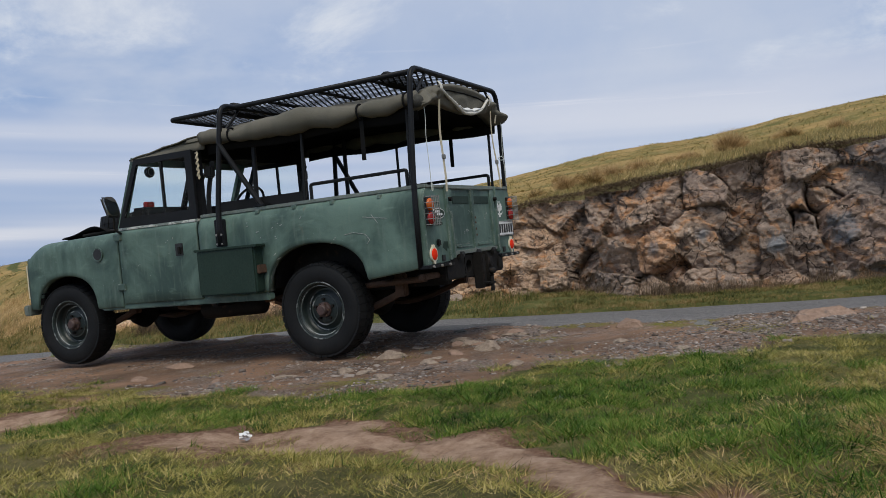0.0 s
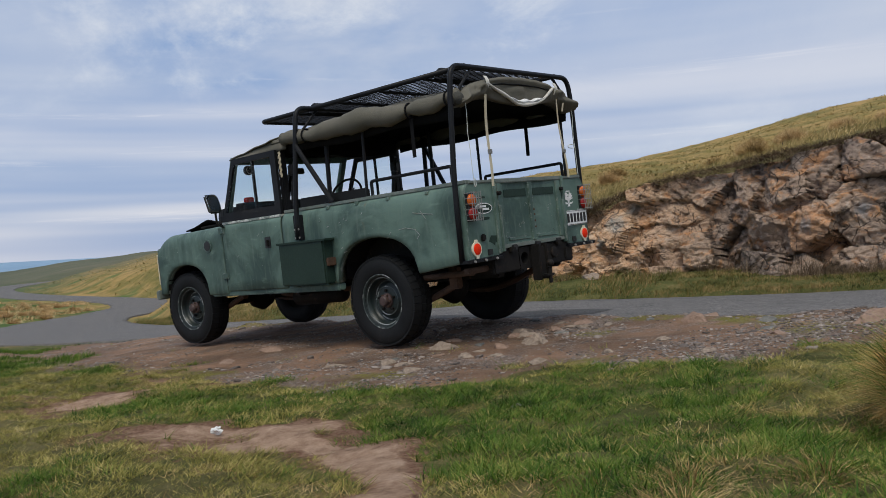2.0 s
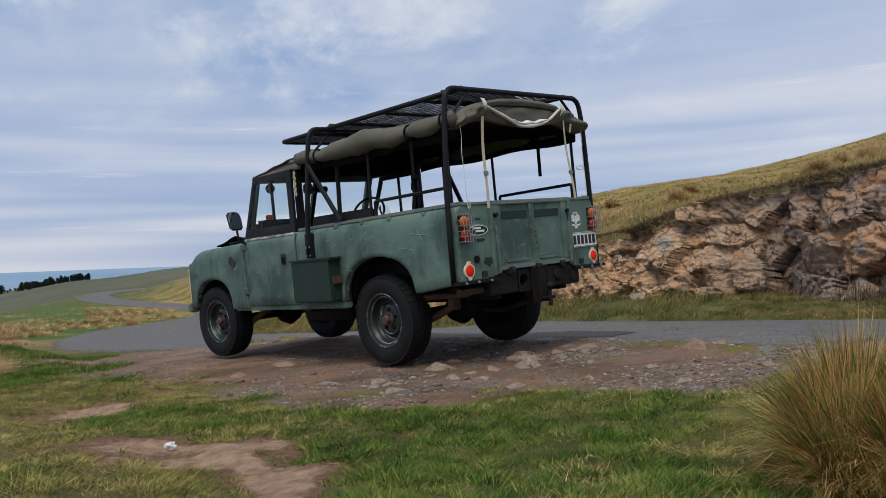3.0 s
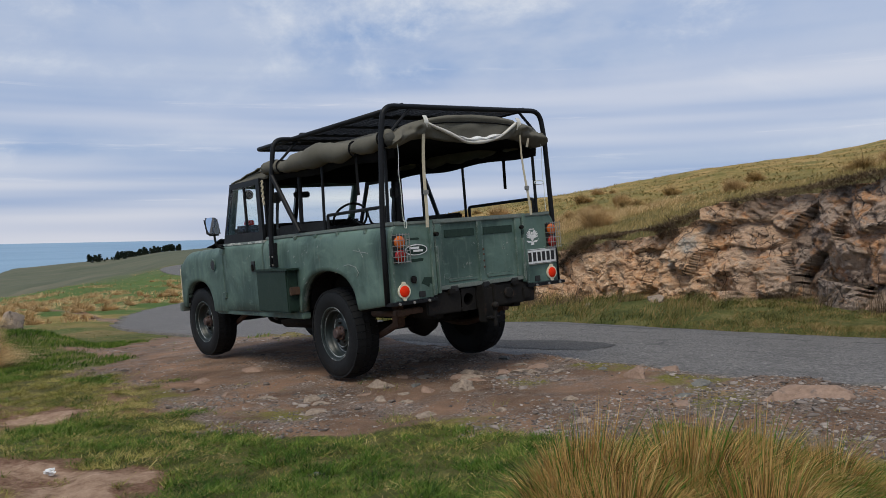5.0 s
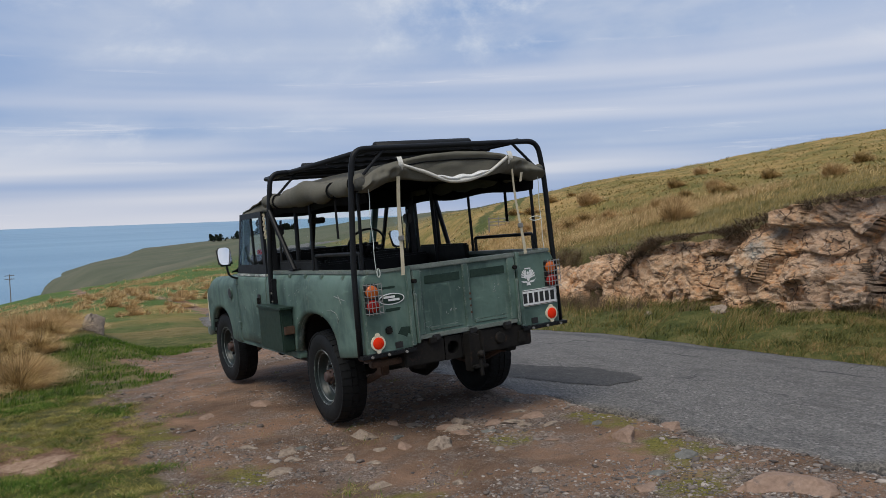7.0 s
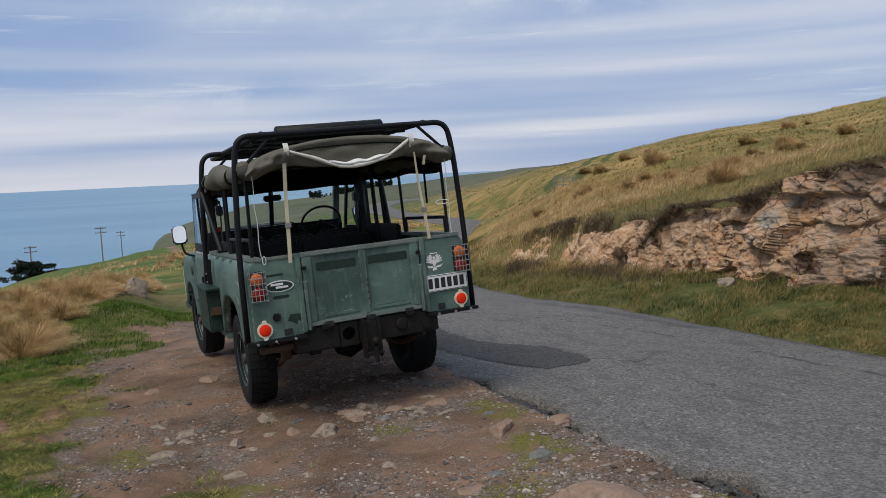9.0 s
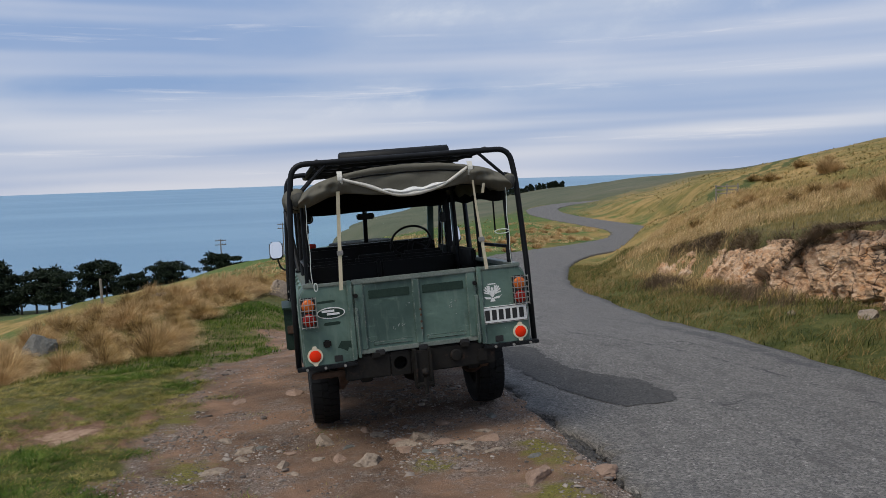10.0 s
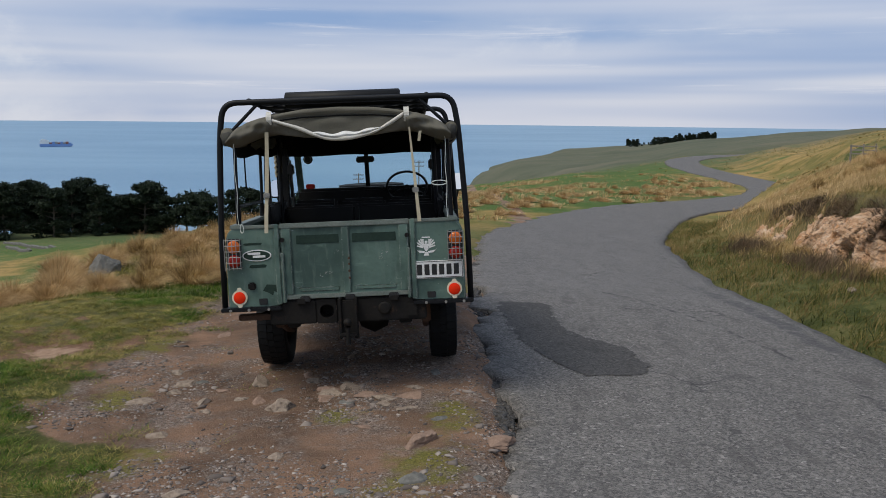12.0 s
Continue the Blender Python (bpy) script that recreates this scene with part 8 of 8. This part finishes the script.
# crumpled white litter on the bare earth
bm = bmesh.new()
bmesh.ops.create_icosphere(bm, subdivisions=3, radius=0.042)
for v in bm.verts:
    v.co *= 0.75 + 0.7 * noise.noise(v.co * 36) + 0.25 * noise.noise(v.co * 60)
    v.co = Vector((v.co.x * 0.85, v.co.y * 0.55, v.co.z * 0.5))
lit = part("crumpled_paper", bm, WHITE)
lit.matrix_world = pose(-3.26, -1.36, land_at(-3.26, -1.36) + 0.03)
tagged(lit, "crumpled white paper on bare earth", "litter")


# ---- trees, poles, fence, ship ----
def at_bearing(az, r):
    return 0.6 + r * math.sin(radians(az)), -6.75 + r * math.cos(radians(az))


def tree_meshes(seed, h, spread, layers, low=0.09, taper=0.62):
    """A wind-shaped conifer: tapering trunk with limbs, and flat uneven tiers of leafy clumps."""
    rnd = random.Random(seed)
    tb = bmesh.new()
    top = Vector((rnd.uniform(-0.5, 0.5), rnd.uniform(-0.5, 0.5), h * 0.92))
    tube(tb, [(0, 0, -0.6), top * 0.3, top * 0.65, top], [0.055 * h * 0.6, 0.035 * h * 0.7, 0.02 * h * 0.7, 0.02], 8)
    pts, nor = [], []
    for k in range(layers):
        z = h * (low + (0.97 - low) * k / (layers - 1))
        reach = spread * (1.0 - taper * (k / (layers - 1)) ** 1.6) * rnd.uniform(0.75, 1.15)
        for b in range(rnd.randint(5, 7)):
            a = rnd.uniform(0, 6.283)
            l = reach * rnd.uniform(0.55, 1.1)
            end = Vector((math.cos(a) * l, math.sin(a) * l, z + 0.10 * l + rnd.uniform(-0.3, 0.4)))
            root = top * (z / top.z * 0.92)
            tube(tb, [root, (root + end) / 2 + Vector((0, 0, -0.1)), end], [0.012 * h, 0.008 * h, 0.02], 5)
            for c in range(rnd.randint(4, 6)):
                q = root.lerp(end, rnd.uniform(0.45, 1.05)) + Vector((rnd.gauss(0, 0.4), rnd.gauss(0, 0.4), rnd.gauss(0.1, 0.25)))
                pts.append((q, rnd.uniform(0.45, 0.85) * spread / 3.2))
    rng = np.random.RandomState(seed)
    V, F, o = [], [], 0
    for q, s in pts:
        n = 34
        d = rng.normal(0, 1, (n, 3))
        d /= np.linalg.norm(d, axis=1)[:, None]
        c = np.array(q) + d * s * rng.uniform(0.4, 1.0, (n, 1)) * np.array([1.15, 1.15, 0.55])
        u = rng.normal(0, 1, (n, 3)); u /= np.linalg.norm(u, axis=1)[:, None]
        w = np.cross(u, rng.normal(0, 1, (n, 3))); w /= np.linalg.norm(w, axis=1)[:, None]
        l = s * rng.uniform(0.22, 0.42, (n, 1))
        V.append(np.stack([c - u * l, c + w * l * 0.45, c + u * l, c - w * l * 0.45], 1).reshape(-1, 3))
        F.append(np.arange(4 * n).reshape(n, 4) + o)
        o += 4 * n
    tm = bpy.data.meshes.new("trunk")
    tb.to_mesh(tm)
    tb.free()
    tm.materials.append(BARK)
    return tm, sheet("crown", np.vstack(V), np.vstack(F), NEEDLES, False)


def plant(kind, az, r, top_dip, label, group, turn, least=0.35):
    """Stands a tree on the land, as tall as its top is seen to reach."""
    meshes, h = KINDS[kind], TALL[kind]
    x, y = at_bearing(az, r)
    z = land_at(x, y)
    s = max(least, (2.1 - r * math.tan(radians(top_dip)) - z) / h)
    t = new("tree")
    t.matrix_world = pose(x, y, z, 0, 0, turn) @ Matrix.Scale(s, 4)
    for nm, me in zip(("trunk", "crown"), meshes):
        new(nm, me).parent = t
    tagged(t, label, "tree", group)


TALL = (11, 10, 9.5, 10.5, 9, 8.5)
KINDS = [tree_meshes(900 + k, TALL[k], (4.4, 4.0, 4.6, 3.9)[k], (9, 8, 8, 9)[k], 0.05) for k in range(4)]
KINDS += [tree_meshes(930 + k, TALL[4 + k], (5.6, 5.0)[k], 4, (0.26, 0.34)[k], 0.45) for k in range(2)]
rnd = random.Random(8)
for az in np.arange(-34, -18.6, 0.42):
    if not -23.0 < az < -22.3:
        dip = 4.5 + 0.25 * math.sin(az * 1.7) + rnd.uniform(-0.1, 0.7) + (0.25 if az > -22.5 else 0)
        plant(rnd.randrange(4), az + rnd.uniform(-0.2, 0.2), 150 + rnd.uniform(-8, 8), dip, "dark wind-shaped conifer in a shelter belt", "shelter belt trees", rnd.uniform(0, 360))
for az, dip in ((-17.8, 5.6), (-17.0, 5.4), (-16.3, 5.35), (-15.6, 5.6), (-13.6, 5.15), (-12.9, 5.2), (-11.6, 6.0), (-10.9, 5.9), (-9.6, 5.5), (-9.0, 5.35), (-8.4, 5.6), (-6.1, 5.0), (-5.5, 4.95), (-4.9, 5.15)):
    plant(rnd.choice((0, 4, 5, 4, 5)), az, 140 + rnd.uniform(-6, 6), dip, "dark wind-shaped spreading tree below the brow", "trees below the brow", rnd.uniform(0, 360))
for k in range(72):
    az = 12.8 + 5.6 * (k / 71) + rnd.uniform(-0.15, 0.15)
    plant(rnd.randrange(4), az, 880 + rnd.uniform(-25, 25), 60, "dark tree on the far headland", "headland trees", rnd.uniform(0, 360), rnd.uniform(0.38, 0.68) if abs(az - 13.9) > 0.45 else 0.22)


def bar(bm, a, b, r, n=6):
    return tube(bm, [a, b], r, n)


def power_pole(az, r, top_dip, h=8.5):
    x, y = at_bearing(az, r)
    zt = 2.1 - r * math.tan(radians(top_dip))
    base = min(land_at(x, y), zt - h * 0.6)
    ob = new("power_pole")
    ob.matrix_world = pose(x, y, base, 0, 0, -az + 12)
    zt -= base
    part("post", tubed([(0, 0, -0.3), (0, 0, zt)], [0.16, 0.11], 8), TIMBER, ob)
    for k in (0.35, 1.2):
        part("cross_arm", boxed(-1.1, 1.1, -0.06, 0.06, zt - k - 0.07, zt - k + 0.07, 0.01), TIMBER, ob)
        for s in (-0.95, -0.4, 0.4, 0.95):
            part("insulator", tubed([(s, 0, zt - k + 0.07), (s, 0, zt - k + 0.25)], 0.05, 6), WIRE, ob)
    tagged(ob, "grey timber power pole with two cross arms", "pole", "power poles")


for az, r, dip in ((-5.5, 172, 3.85), (-1.35, 178, 2.95), (0.0, 230, 3.3)):
    power_pole(az, r, dip)
px, py = at_bearing(-14.6, 42)
fp = part("fence_post", tubed([(0, 0, -0.2), (0, 0, 1.15), (0.01, 0, 1.17)], [0.07, 0.06, 0.03], 8), TIMBER)
fp.matrix_world = pose(px, py, land_at(px, py), 3, 0, 0)
tagged(fp, "weathered leaning fence post in the field", "post")

# weathered stock gate at the foot of the wheel ruts
gx, gy = 16.9, 25.1
gate_ob = new("stock_gate")
gate_ob.matrix_world = pose(gx, gy, land_at(gx, gy), 0, 0, -28) @ Matrix.Scale(0.5, 4)
tagged(gate_ob, "weathered grey timber stock gate on the hillside", "gate")
for x in (-0.85, 0.0, 0.85):
    part("post", tubed([(x, 0, -0.4), (x, 0, 1.05 + 0.06 * math.sin(9 * x))], [0.07, 0.06], 8), TIMBER, gate_ob)
for z in (0.30, 0.58, 0.88):
    part("rail", boxed(-0.95, 0.95, -0.10, -0.06, z - 0.05, z + 0.05, 0.008), TIMBER, gate_ob)

# fence along the brow of the hill
line = [at_bearing(a, 185 + 10 * math.sin(a * 0.09)) for a in np.arange(38, 64, 2.3)]
pts = []
for x, y in line:
    z = land_at(x, y)
    o = part("hill_fence_post", tubed([(0, 0, -0.2), (0, 0, 1.25)], 0.075, 6), TIMBER)
    o.name = "fence_post"
    o.matrix_world = pose(x, y, z, random.uniform(-3, 3), random.uniform(-3, 3), 0)
    tagged(o, "weathered post of a hill fence", "post", "hill fence posts")
    pts.append(Vector((x, y, z)))
bm = bmesh.new()
for a, b in zip(pts, pts[1:]):
    for k in (0.4, 0.75, 1.1):
        bar(bm, a + Vector((0, 0, k)), b + Vector((0, 0, k)), 0.012, 4)
tagged(part("fence_wire", bm, WIRE), "thin wires of the hill fence", "fence", kind="stuff")

# container ship out at sea
sx, sy = at_bearing(-24.6, 1060)
ship = new("container_ship")
ship.matrix_world = pose(sx, sy, -36, 0, 0, 24.6 + 4)
tagged(ship, "small blue container ship far out at sea", "ship")
HULL = surface("blue_hull_paint", (0.13, 0.24, 0.50), (0.18, 0.30, 0.58), 0.2, 0.5)
part("hull", slab([(-17, 0.1), (16, 0.1), (18, 3.2), (-17.5, 3.2)], "y", -2.6, 2.6, 0.2), HULL, ship)
sup = part("superstructure", boxed(-16.5, -7.5, -2.2, 2.2, 3.2, 7.4, 0.1), WHITE, ship, "white superstructure")
part("bridge", boxed(-15.2, -11, -2.6, 2.6, 7.2, 8.6, 0.1), WHITE, sup)
part("funnel", boxed(-16.2, -15.2, -0.7, 0.7, 3.2, 7.4, 0.1), HULL, ship)
CRATE = surface("rust_red_container", (0.20, 0.07, 0.05), (0.26, 0.10, 0.07), 0.4, 0.6)
for k in range(8):
    part("container", boxed(-7.2 + 2.9 * k, -4.4 + 2.9 * k, -2.3, 2.3, 3.2, 3.2 + (1.6, 2.6, 2.6, 1.6, 2.6, 1.6, 2.6, 1.5)[k], 0.05), (CRATE, HULL, WIRE)[k % 3], ship)
